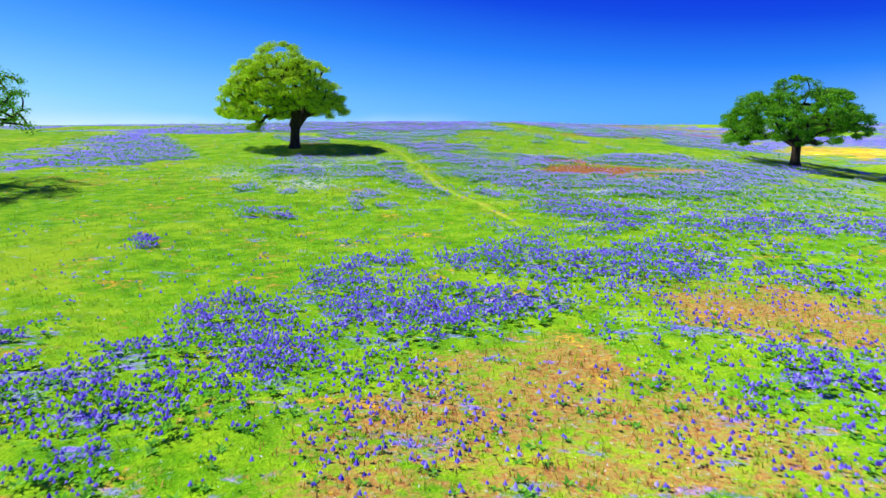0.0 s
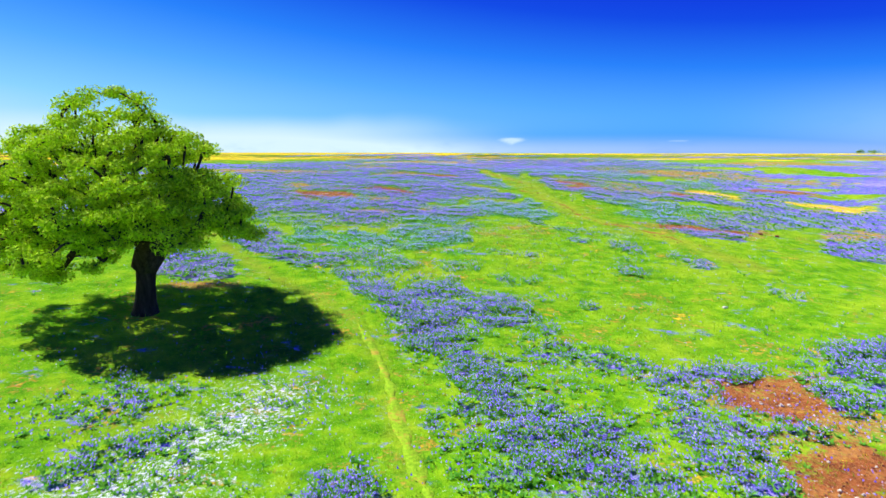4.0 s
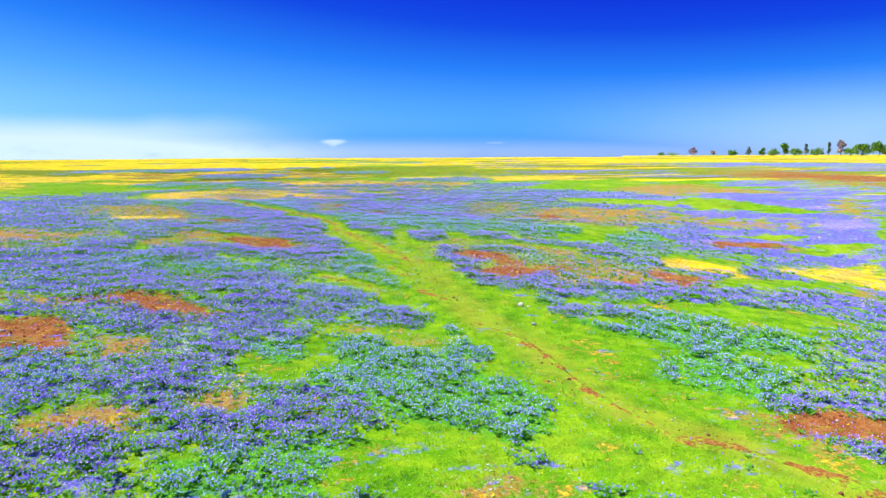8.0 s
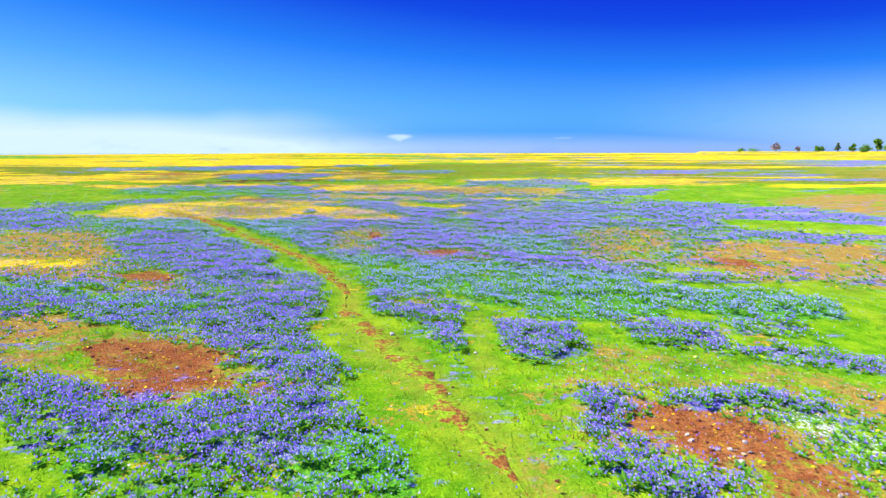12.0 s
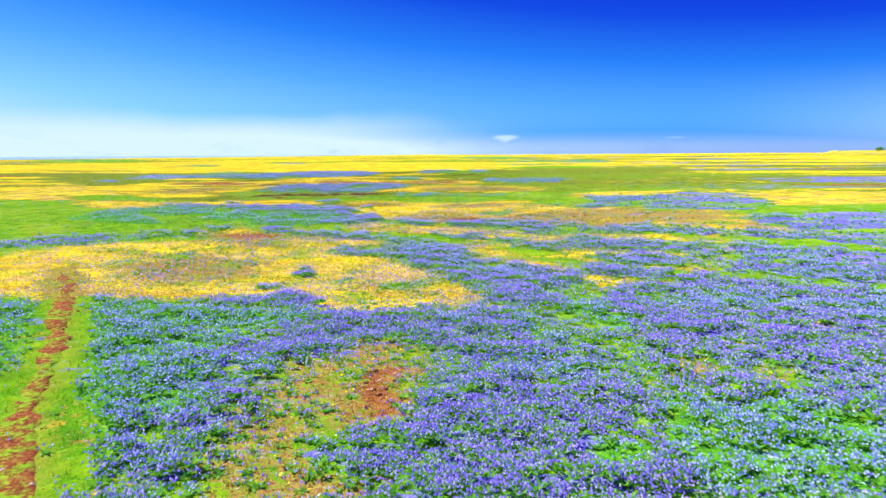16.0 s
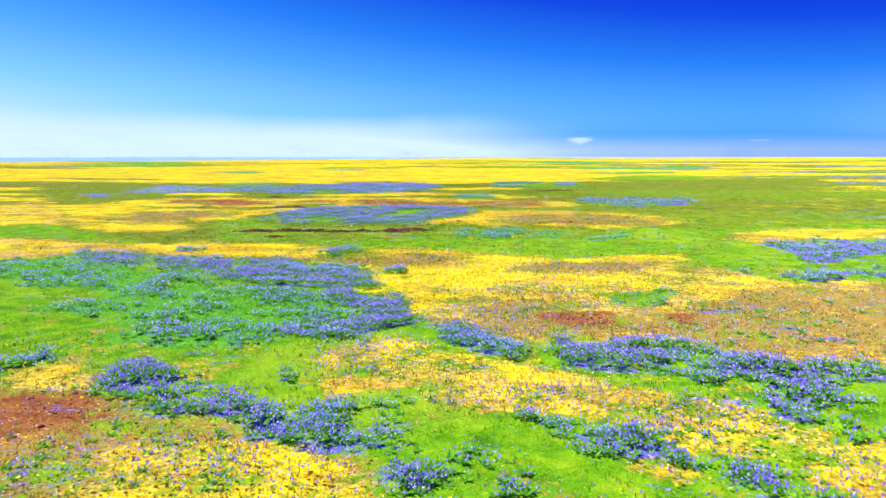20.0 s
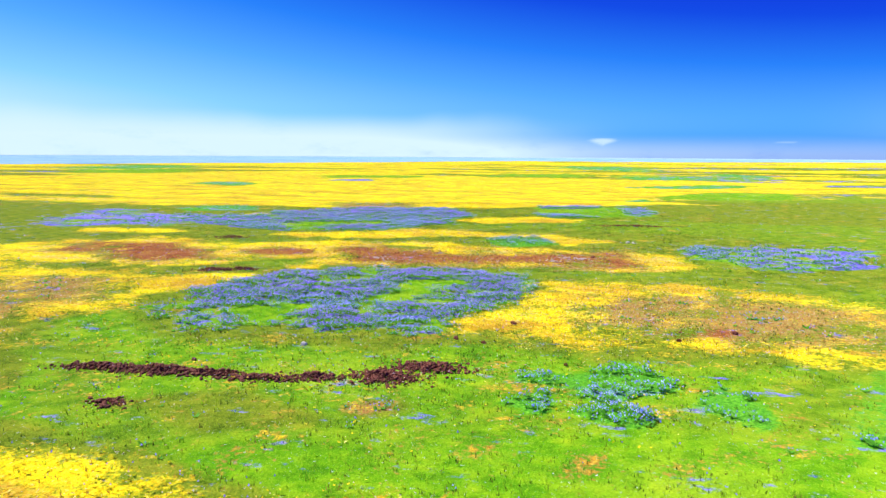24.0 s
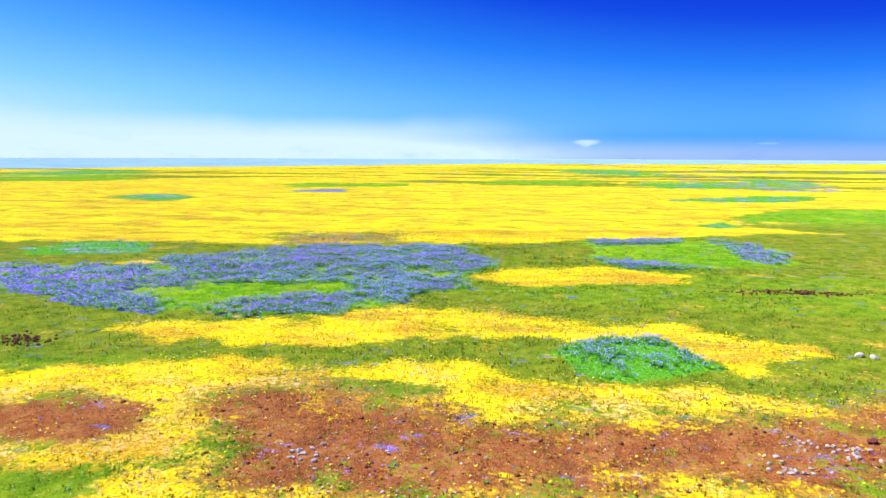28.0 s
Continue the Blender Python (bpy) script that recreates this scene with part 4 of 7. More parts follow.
patch("soil", -6.9, 83.9, -5.3, 84.6, -4.1, 82.6, -5.7, 82.1)
patch("teal", -11.0, 82.0, -8.0, 81.3, -5.3, 79.2, -2.6, 77.9, -5.2, 78.8, -10.2, 80.4)
patch("straw", -8.3, 76.5, -6.2, 77.0, -4.8, 73.7, -3.4, 71.2, -4.8, 72.0, -6.6, 72.9)
patch("lupine", -6.1, 72.1, -4.1, 71.6, -2.4, 70.2, -0.6, 70.0, 0.4, 70.6, 1.4, 72.1, 2.6, 69.4, 2.8, 67.7, 1.6, 67.3, 1.3, 66.6, 0.5, 66.7, -1.0, 67.7, -2.9, 68.6, -5.2, 70.2)
patch("soil", -4.9, 73.7, -4.5, 74.3, -2.5, 74.6, -0.6, 73.2, -0.1, 71.0, 0.5, 70.6, -0.8, 70.3, -2.8, 70.9, -3.9, 72.3)
patch("teal", -2.4, 68.0, -1.3, 67.5, -1.1, 66.8, -1.9, 67.0)
patch("teal", 3.1, 68.0, 3.8, 68.2, 3.8, 65.7, 2.9, 66.2, 2.4, 65.8, 1.9, 66.4)
patch("lupine", -3.0, 101.3, 1.9, 104.7, 9.0, 106.1, 20.6, 103.9, 23.0, 99.9, 19.4, 95.3, 16.4, 86.6, 14.7, 86.4, 10.0, 89.4, 7.2, 89.3, 2.9, 90.0, 0.4, 93.3)
patch("lupine", 5.6, 123.7, 21.5, 122.6, 34.1, 114.5, 39.1, 106.7, 42.1, 104.5, 39.0, 100.4, 29.3, 104.9, 20.6, 103.9, 9.0, 106.1)
patch("soil", 5.1, 91.0, 8.7, 92.0, 8.4, 89.7, 5.6, 89.4)
patch("teal", 1.8, 88.4, 4.5, 88.4, 9.7, 87.7, 13.1, 85.4, 14.1, 81.3, 12.5, 77.1, 9.6, 76.9, 7.7, 79.0, 6.3, 80.6, 4.3, 83.1, 2.5, 84.4)
patch("lupine", 2.3, 81.7, 4.6, 81.3, 6.6, 76.6, 6.0, 72.3, 4.9, 73.3, 4.0, 75.4, 2.6, 77.5)
patch("thin", 4.0, 78.8, 5.3, 78.9, 5.3, 77.2, 4.2, 77.3)
patch("lupine", 6.8, 75.9, 9.2, 75.4, 9.3, 72.2, 8.2, 71.5, 7.2, 72.2, 6.7, 74.1)
patch("lupine", 11.3, 76.4, 13.9, 75.9, 14.0, 74.2, 16.3, 73.7, 18.3, 72.8, 17.5, 71.8, 14.7, 72.4, 12.9, 73.6, 10.8, 73.9)
patch("teal", 14.4, 80.4, 17.4, 81.0, 20.9, 80.4, 19.4, 78.0, 15.6, 77.4, 14.0, 78.4)
patch("sparse", 14.8, 76.7, 17.3, 76.9, 17.1, 74.9, 15.0, 75.4)
patch("lupine", 15.7, 83.5, 28.3, 86.0, 27.4, 84.9, 15.7, 82.5)
patch("straw", 18.0, 90.1, 22.0, 93.5, 28.4, 95.9, 34.9, 95.0, 28.3, 86.0, 19.0, 84.1)
patch("soil", 19.7, 89.3, 23.1, 88.8, 20.9, 86.5, 19.5, 86.9)
patch("lupine", 15.7, 100.3, 22.5, 98.7, 35.5, 95.7, 34.7, 94.7, 24.8, 95.8, 18.1, 91.8, 15.5, 93.4)
patch("straw", 40.3, 119.2, 48.2, 124.9, 57.2, 124.8, 42.1, 104.5, 39.8, 111.3)
patch("pale", 8.3, 72.2, 10.3, 74.4, 11.0, 73.1, 14.1, 72.8, 15.8, 71.6, 16.8, 70.8, 16.0, 69.7, 12.7, 70.2, 9.1, 69.8, 7.1, 70.2)
patch("thin", 8.1, 68.9, 9.1, 69.8, 11.4, 70.5, 16.0, 69.7, 12.8, 65.4, 6.6, 65.4, 6.8, 66.4, 8.1, 67.0, 7.9, 67.7)
patch("lupine", 8.2, 69.8, 9.2, 69.8, 8.9, 68.9, 12.0, 70.2, 14.5, 69.6, 11.6, 69.4, 8.6, 68.5, 8.4, 67.5, 7.9, 67.7)
patch("lupine", 6.9, 66.6, 8.7, 67.0, 9.9, 65.9, 9.0, 65.3, 6.7, 65.6)
patch("soil", 8.8, 68.6, 9.9, 69.1, 11.3, 68.9, 11.8, 67.4, 12.3, 66.3, 11.7, 65.4, 10.7, 65.6, 10.4, 66.8, 9.4, 67.3, 8.6, 67.8)
patch("white", 12.2, 69.3, 13.4, 69.1, 14.1, 67.3, 13.6, 66.6, 12.8, 67.4, 12.1, 68.6)
# ground seen ahead from y = 70 m
patch("grass", -41.5, 147.9, -15.5, 146.2, 6.4, 142.6, 27.6, 142.4, 51.1, 141.2, 12.6, 80.9, 8.7, 80.8, 5.4, 80.7, 2.2, 80.6, -1.5, 80.6)
patch("sparse", -17.7, 107.9, 24.9, 100.2, 12.7, 81.1, -1.5, 80.8)
patch("teal", -23.3, 135.2, -19.5, 141.0, -2.7, 134.4, -0.1, 127.6, -5.2, 122.8, -15.9, 124.8)
patch("gold", -0.7, 134.6, 9.8, 139.7, 16.5, 132.5, 23.5, 125.0, 11.1, 126.1, 2.5, 127.2)
patch("lupine", -24.4, 119.2, -15.3, 118.5, -4.9, 121.3, 0.0, 118.4, -5.6, 115.7, -14.9, 113.6, -20.1, 112.0)
patch("lupine", -6.3, 102.9, -2.1, 104.3, 5.7, 105.1, 0.3, 115.3, 10.6, 121.7, 35.5, 117.2, 14.4, 83.9, 12.0, 86.0, 8.3, 86.4, 6.0, 86.6, 3.5, 88.0, 0.9, 90.0, -0.9, 94.2, -4.2, 98.7)
patch("gold", -16.4, 109.7, -12.2, 115.2, -1.9, 116.4, 1.3, 112.7, 5.7, 106.0, 2.2, 105.1, -4.5, 105.3, -10.2, 105.0)
patch("grass", 8.7, 117.0, 12.9, 112.4, 18.1, 110.4, 20.6, 107.2, 24.1, 103.2, 22.6, 101.0, 20.7, 102.6, 17.9, 108.0, 12.3, 109.1, 9.1, 113.7)
patch("sparse", 8.5, 106.9, 9.7, 99.8, 10.7, 94.7, 11.3, 90.2, 10.8, 90.2, 10.1, 95.4, 9.0, 101.1)
patch("teal", 11.0, 93.8, 13.2, 94.7, 13.7, 92.3, 12.4, 89.3, 10.6, 88.6, 10.5, 90.8)
patch("straw", 0.8, 96.0, 3.9, 98.3, 4.6, 96.6, 3.2, 91.8, 1.9, 91.1)
patch("straw", 4.9, 90.6, 5.8, 90.7, 6.1, 88.8, 5.2, 89.2)
patch("soil", 5.8, 90.1, 7.0, 91.1, 8.3, 90.2, 8.6, 88.1, 7.2, 88.1, 6.1, 88.8)
patch("straw", 8.3, 88.1, 9.2, 87.2, 8.8, 86.7, 8.3, 87.4)
patch("thin", 14.5, 98.1, 17.3, 99.2, 21.2, 98.0, 22.3, 96.3, 15.2, 85.2, 14.7, 87.5, 14.3, 90.5, 14.4, 94.5)
patch("teal", -15.4, 104.0, -8.0, 102.9, -4.6, 95.7, -2.6, 91.2, -4.4, 92.4, -9.3, 97.4, -12.3, 98.9)
patch("lupine", -9.3, 93.8, -9.3, 97.4, -5.0, 93.9, -2.6, 91.2, -0.9, 87.0, -0.9, 85.4, 0.3, 84.6, 1.0, 83.1, 1.3, 81.5, 1.8, 80.7, -1.5, 80.8)
patch("straw", -0.5, 81.5, -0.0, 81.5, 0.3, 80.9, -0.3, 80.9)
patch("teal", -4.6, 98.7, -2.5, 97.9, -0.4, 92.6, 0.4, 90.0, -1.4, 92.5, -2.9, 94.8)
patch("teal", 1.3, 87.4, 3.5, 88.0, 6.0, 86.6, 8.3, 86.4, 12.0, 86.0, 14.4, 83.9, 12.6, 81.1, 2.8, 80.7, 2.5, 81.7, 3.2, 82.7, 2.7, 84.7)
patch("grass", 3.2, 85.1, 4.2, 85.4, 5.2, 83.5, 4.6, 83.3, 3.7, 84.1)
patch("grass", 3.0, 82.7, 3.5, 82.5, 3.7, 81.4, 3.3, 81.6)
patch("grass", 4.0, 85.8, 4.9, 86.0, 4.8, 85.4, 4.2, 85.3)
patch("lupine", 2.5, 82.4, 3.1, 82.5, 3.4, 81.2, 2.8, 80.7)
patch("lupine", 10.0, 88.2, 12.9, 88.4, 14.8, 84.5, 14.2, 83.6, 11.7, 85.3, 9.8, 86.0)
patch("grass", -7.4, 101.3, -5.3, 98.7, -1.5, 92.5, 0.6, 88.8, 1.8, 87.0, 2.6, 85.4, 2.7, 82.4, 2.7, 80.7, 2.1, 80.7, 0.9, 83.4, -0.8, 86.2, -1.4, 90.0, -4.1, 94.8)
# ground seen ahead from y = 81 m
patch("grass", -42.9, 151.2, -17.7, 149.4, 2.6, 148.5, 21.8, 147.1, 43.2, 147.5, 12.1, 91.6, 8.4, 91.4, 5.2, 91.2, 2.0, 91.0, -1.6, 90.8)
patch("sparse", -1.8, 128.6, 32.5, 128.3, 23.8, 112.7, 3.7, 112.1)
patch("teal", -22.3, 132.7, -24.4, 141.0, -5.3, 139.4, -0.1, 127.0, -3.7, 123.7, -9.2, 124.1, -17.0, 126.2)
patch("gold", -5.3, 139.4, 3.8, 137.2, 14.9, 137.5, 22.5, 130.1, 26.1, 126.9, 24.0, 123.6, 10.8, 124.7, 1.3, 126.9)
patch("straw", 15.4, 135.8, 21.6, 136.2, 24.8, 126.9, 19.1, 124.8, 14.7, 127.7)
patch("gold", 33.2, 154.1, 48.5, 157.8, 41.1, 144.4, 30.3, 142.7)
patch("teal", 15.6, 148.4, 21.8, 151.4, 28.1, 147.0, 28.8, 141.2, 21.0, 138.3, 15.3, 142.7)
patch("lupine", 23.2, 132.3, 32.8, 136.6, 36.0, 135.0, 31.4, 126.8, 24.6, 124.2)
patch("lupine", -19.4, 116.8, -17.7, 119.8, -11.1, 120.4, -7.2, 123.1, -2.0, 121.8, -2.7, 119.0, -10.2, 118.4, -15.0, 116.3)
patch("gold", -16.0, 111.8, -15.0, 116.3, -10.2, 118.4, -2.9, 120.0, 0.5, 117.2, 3.7, 110.7, 6.0, 106.2, 3.0, 105.0, -0.9, 105.2, -6.7, 105.3, -11.0, 104.6)
patch("straw", -9.2, 114.6, -5.7, 115.4, -2.3, 110.6, -4.9, 108.3)
patch("lupine", -1.1, 116.9, 1.3, 120.1, 1.7, 122.6, 6.5, 125.4, 24.4, 123.6, 25.2, 115.6, 12.1, 91.8, -0.2, 91.0, -1.8, 94.1, -7.0, 103.5, 0.3, 105.3, 6.0, 105.3, 3.7, 110.7)
patch("grass", 6.2, 120.6, 8.8, 116.6, 11.7, 111.8, 13.5, 109.8, 13.1, 113.1, 11.1, 115.8, 8.5, 119.0)
patch("grass", 15.0, 111.1, 18.0, 110.2, 21.4, 108.6, 20.5, 107.0, 17.3, 108.7, 14.8, 109.7)
patch("grass", 18.0, 123.3, 21.0, 121.3, 26.1, 117.1, 25.2, 115.6, 20.8, 118.5)
patch("goldmix", 5.8, 112.7, 9.3, 111.4, 8.2, 109.8, 6.0, 110.2)
patch("teal", 6.4, 106.2, 8.7, 106.4, 10.0, 102.6, 8.8, 99.7, 7.5, 101.3)
patch("sparse", 6.8, 107.8, 7.8, 105.0, 9.1, 102.3, 9.4, 99.7, 10.0, 97.8, 9.6, 97.4, 9.1, 99.0, 8.3, 101.5, 7.2, 104.4)
patch("thin", 10.6, 98.9, 11.7, 98.8, 11.1, 97.7, 10.5, 97.9)
patch("thin", 12.5, 98.3, 13.3, 98.0, 12.3, 97.0, 12.1, 97.4)
patch("teal", -7.0, 103.5, -2.3, 103.7, 0.8, 102.7, -1.0, 100.0, -1.3, 97.9, -0.3, 94.9, -0.8, 94.3, -1.2, 93.6, -1.8, 94.1)
patch("thin", 1.3, 98.0, 2.8, 99.1, 3.8, 99.8, 4.5, 99.1, 4.0, 95.8, 3.1, 93.9, 3.1, 92.2, 4.0, 91.2, 2.0, 91.1, 1.6, 92.7, 1.4, 94.1, 2.3, 96.0)
patch("straw", 1.2, 97.3, 2.8, 98.8, 4.2, 99.6, 3.9, 96.2, 3.1, 94.2, 2.8, 92.6, 3.3, 91.2, 2.0, 91.1, 1.6, 93.0, 2.0, 95.0)
patch("soil", 2.8, 97.2, 3.8, 97.8, 4.0, 94.5, 3.3, 95.8)
patch("teal", 9.8, 95.5, 12.1, 95.7, 13.6, 94.3, 12.1, 91.8, 9.6, 91.6, 9.4, 92.7)
patch("teal", 7.7, 93.4, 8.6, 93.5, 8.3, 92.6, 7.7, 92.8)
patch("teal", -11.0, 104.6, -8.4, 103.5, -6.4, 100.6, -4.6, 97.1, -5.6, 96.6)
patch("grass", -7.9, 103.5, -7.0, 103.5, -4.6, 99.5, -1.6, 93.5, 0.0, 91.1, -1.7, 90.9, -4.6, 95.2, -4.6, 97.5)
# ground seen ahead from y = 94 m
patch("grass", -34.8, 144.2, -15.8, 144.0, -0.6, 145.0, 13.9, 144.1, 29.9, 145.5, 10.9, 105.3, 7.2, 104.9, 3.9, 104.5, 0.7, 104.2, -3.0, 103.8)
patch("goldmix", -2.4, 127.4, 20.5, 125.7, 12.3, 108.3, 7.2, 109.7, 2.5, 113.9)
patch("grass", 6.3, 115.3, 9.3, 114.7, 13.6, 111.0, 13.1, 110.1, 11.2, 111.4, 7.7, 113.7)
patch("grass", 8.1, 108.4, 9.1, 108.0, 10.9, 107.5, 9.9, 105.4, 8.5, 105.2, 8.2, 106.8)
patch("grass", 6.5, 119.2, 8.2, 118.4, 10.0, 116.3, 8.8, 115.2, 6.3, 116.9)
patch("teal", -22.1, 132.5, -23.0, 138.7, -20.1, 144.3, -6.0, 140.3, -0.8, 130.5, -3.2, 126.4, -5.3, 124.8, -8.4, 124.9, -14.9, 128.1, -19.1, 129.0)
patch("gold", -5.4, 140.7, 4.0, 142.4, 14.1, 139.5, 13.4, 135.6, 4.2, 132.2, 1.0, 129.5, -2.0, 133.9)
patch("goldmix", 0.5, 129.4, 2.7, 134.1, 10.5, 136.8, 16.3, 135.3, 22.8, 137.4, 24.8, 135.3, 19.7, 124.2, 13.8, 125.9, 6.9, 127.5)
patch("straw", 3.4, 132.1, 7.1, 131.7, 12.3, 129.9, 18.2, 136.9, 22.8, 137.4, 20.0, 130.3, 13.0, 127.4, 4.3, 127.8)
patch("lupine", 15.5, 146.9, 24.8, 152.3, 31.2, 148.8, 28.6, 143.3, 17.8, 141.1)
patch("lupine", 11.6, 140.1, 16.1, 141.0, 27.0, 139.9, 26.1, 138.0, 13.8, 138.1)
patch("lupine", 4.1, 126.9, 8.0, 126.8, 13.7, 125.5, 19.7, 124.2, 18.8, 122.5, 12.9, 122.7, 8.8, 123.2, 5.1, 124.9)
patch("goldmix", -2.8, 124.9, 0.8, 126.9, 5.1, 124.6, 5.5, 122.4, 1.4, 122.0, -1.4, 122.9)
patch("lupine", -13.6, 117.2, -16.1, 120.4, -13.4, 121.3, -9.6, 122.1, -7.0, 124.0, -3.9, 123.4, -2.0, 121.8, 0.3, 120.9, 0.3, 119.6, -2.6, 120.6, -6.2, 121.0, -10.6, 120.6)
patch("gold", -13.6, 117.2, -11.1, 119.6, -7.1, 118.1, -3.8, 120.2, -0.3, 117.9, -0.8, 115.5, 2.0, 113.2, 4.1, 110.5, 5.4, 107.6, 5.9, 104.9, 0.6, 104.3, -0.3, 106.0, -4.6, 105.8)
patch("soil", -8.1, 119.7, -6.0, 120.4, -4.8, 118.9, -6.1, 117.8)
patch("goldmix", -12.4, 115.7, -8.6, 117.1, -4.1, 116.6, -2.4, 113.3, -2.2, 109.2, -3.2, 107.4, -5.7, 107.1)
patch("straw", -9.0, 111.4, -6.4, 113.4, -4.1, 112.0, -4.1, 109.4, -5.7, 108.9, -7.2, 109.1)
patch("goldmix", 0.9, 108.4, 3.6, 109.3, 5.4, 107.6, 5.9, 104.9, 2.3, 104.5, 0.7, 106.1)
patch("goldmix", 3.5, 120.1, 6.3, 116.9, 7.5, 114.5, 8.2, 112.4, 9.2, 110.8, 9.6, 110.0, 8.2, 109.1, 7.4, 111.4, 5.6, 113.1, 3.9, 116.0)
patch("lupine", 0.7, 117.6, 1.4, 120.7, 3.3, 118.2, 4.0, 115.2, 5.6, 113.1, 6.1, 111.7, 7.4, 111.4, 7.6, 110.1, 8.2, 108.7, 8.1, 107.0, 8.4, 105.6, 8.3, 105.2, 5.8, 104.9, 6.7, 106.2, 6.4, 107.4, 5.5, 108.8, 4.7, 111.0, 2.3, 113.3, 2.4, 114.5, -0.8, 115.5, -0.7, 116.6)
patch("lupine", 1.5, 121.4, 6.6, 121.5, 10.5, 120.8, 14.1, 120.0, 16.8, 118.1, 15.4, 115.2, 13.1, 117.0, 9.8, 117.4, 7.4, 118.8, 4.5, 119.8)
patch("goldmix", 9.8, 117.4, 13.9, 117.0, 15.7, 115.7, 13.9, 114.9, 11.0, 115.5)
patch("lupine", 11.2, 115.5, 12.4, 114.9, 15.2, 114.6, 14.1, 112.3, 12.3, 112.7, 11.2, 114.4)
patch("lupine", 10.2, 111.9, 11.3, 111.8, 13.1, 110.2, 12.6, 109.1, 10.7, 109.8, 10.1, 110.5)
patch("lupine", 7.7, 110.5, 9.7, 110.4, 10.3, 108.7, 10.0, 108.0, 9.2, 108.5, 8.2, 109.9)
patch("goldmix", 9.7, 110.4, 11.1, 109.5, 12.5, 108.9, 10.8, 107.4, 9.8, 108.6)
patch("sparse", 8.0, 107.0, 10.6, 107.3, 10.5, 106.4, 8.0, 106.1)
patch("lupine", 11.2, 108.2, 12.4, 108.6, 10.9, 105.5, 10.3, 105.8)
patch("lupine", -3.7, 104.7, -2.7, 105.2, -1.1, 106.0, -0.1, 105.4, 0.5, 104.3, -3.1, 103.9)
patch("lupine", -2.4, 107.2, -1.7, 107.7, -1.5, 107.1, -2.1, 106.7)
patch("lupine", -1.7, 110.0, -1.3, 110.7, -0.8, 109.4, -1.3, 109.3)
patch("sparse", 2.2, 107.2, 3.1, 107.9, 3.2, 107.0, 2.4, 106.9)
patch("sparse", -0.2, 108.8, 0.7, 108.9, 0.9, 108.2, 0.2, 108.2)
# ground seen ahead from y = 108 m
patch("grass", -36.5, 155.1, -19.3, 158.2, -3.8, 159.8, 11.3, 160.7, 27.9, 162.2, 9.3, 119.7, 5.5, 119.2, 2.1, 118.6, -1.3, 118.1, -5.1, 117.5)
patch("goldmix", -3.0, 127.9, 4.1, 126.5, 10.3, 122.0, 9.4, 119.8, -5.2, 117.6, -10.8, 124.3, -6.0, 125.1)
patch("grass", -0.1, 122.0, 1.2, 122.8, 3.3, 122.5, 4.5, 121.0, 5.9, 120.0, 6.2, 119.5, 0.8, 118.6)
patch("grass", 1.3, 129.3, 3.5, 128.9, 5.2, 125.6, 7.8, 124.7, 10.9, 123.4, 10.7, 122.8, 7.6, 123.7, 4.8, 124.7, 2.4, 126.4)
patch("grass", -5.5, 125.2, -3.9, 127.7, -2.0, 128.1, -2.0, 124.7, -0.8, 122.5, -1.9, 122.3, -3.9, 123.2)
patch("gold", -31.9, 149.5, -22.0, 148.4, -14.5, 147.4, -6.0, 145.1, 1.6, 145.4, 11.8, 141.6, 17.9, 139.7, 12.7, 127.6, 9.7, 126.9, 7.2, 128.0, 4.1, 129.0, 1.7, 129.3, -0.6, 131.5, -3.6, 135.8, -5.1, 141.6, -12.7, 143.5, -25.9, 142.3)
patch("straw", 1.1, 133.5, 3.2, 135.3, 6.0, 132.1, 10.4, 135.5, 17.4, 138.4, 12.7, 127.6, 8.6, 128.0, 5.8, 129.1, 2.5, 129.5)
patch("soil", 3.1, 132.8, 5.8, 133.1, 5.9, 130.9, 3.8, 130.8)
patch("soil", 7.4, 132.8, 8.5, 133.0, 7.9, 130.7, 7.3, 131.0)
patch("sparse", 5.6, 136.0, 8.2, 136.7, 7.8, 134.4, 5.8, 134.2)
patch("gold", 13.2, 154.9, 19.7, 160.1, 26.8, 160.4, 24.9, 155.8, 17.1, 153.5)
patch("lupine", 16.3, 151.9, 19.8, 155.0, 24.4, 154.8, 22.8, 151.0, 16.4, 144.8)
patch("lupine", 11.8, 141.6, 13.8, 140.5, 19.6, 143.5, 18.5, 141.1, 13.9, 139.4)
patch("teal", -21.1, 136.6, -23.5, 139.5, -20.7, 143.8, -14.6, 144.2, -9.0, 141.5, -4.5, 139.0, -3.6, 135.8, -5.2, 134.9, -1.9, 134.0, -0.7, 130.5, -1.9, 128.8, -3.9, 127.7, -4.6, 126.2, -6.8, 126.6, -9.4, 129.6, -13.1, 130.7, -12.7, 133.5, -17.7, 135.7)
patch("lupine", -21.3, 143.7, -14.6, 144.2, -9.0, 141.5, -4.5, 139.0, -3.8, 136.3, -8.7, 137.4, -15.5, 140.2)
patch("lupine", -4.1, 134.1, -1.9, 134.0, -0.7, 130.5, -1.9, 128.8, -4.2, 127.6, -4.4, 129.0, -2.2, 131.1)
patch("goldmix", -10.1, 123.5, -7.4, 124.4, -5.9, 122.9, -7.3, 123.1, -9.2, 122.4)
patch("lupine", -10.5, 123.9, -9.4, 125.0, -9.0, 124.6, -10.0, 123.7)
patch("soil", -8.8, 121.9, -6.8, 122.3, -5.3, 121.4, -4.9, 119.9, -6.7, 119.3)
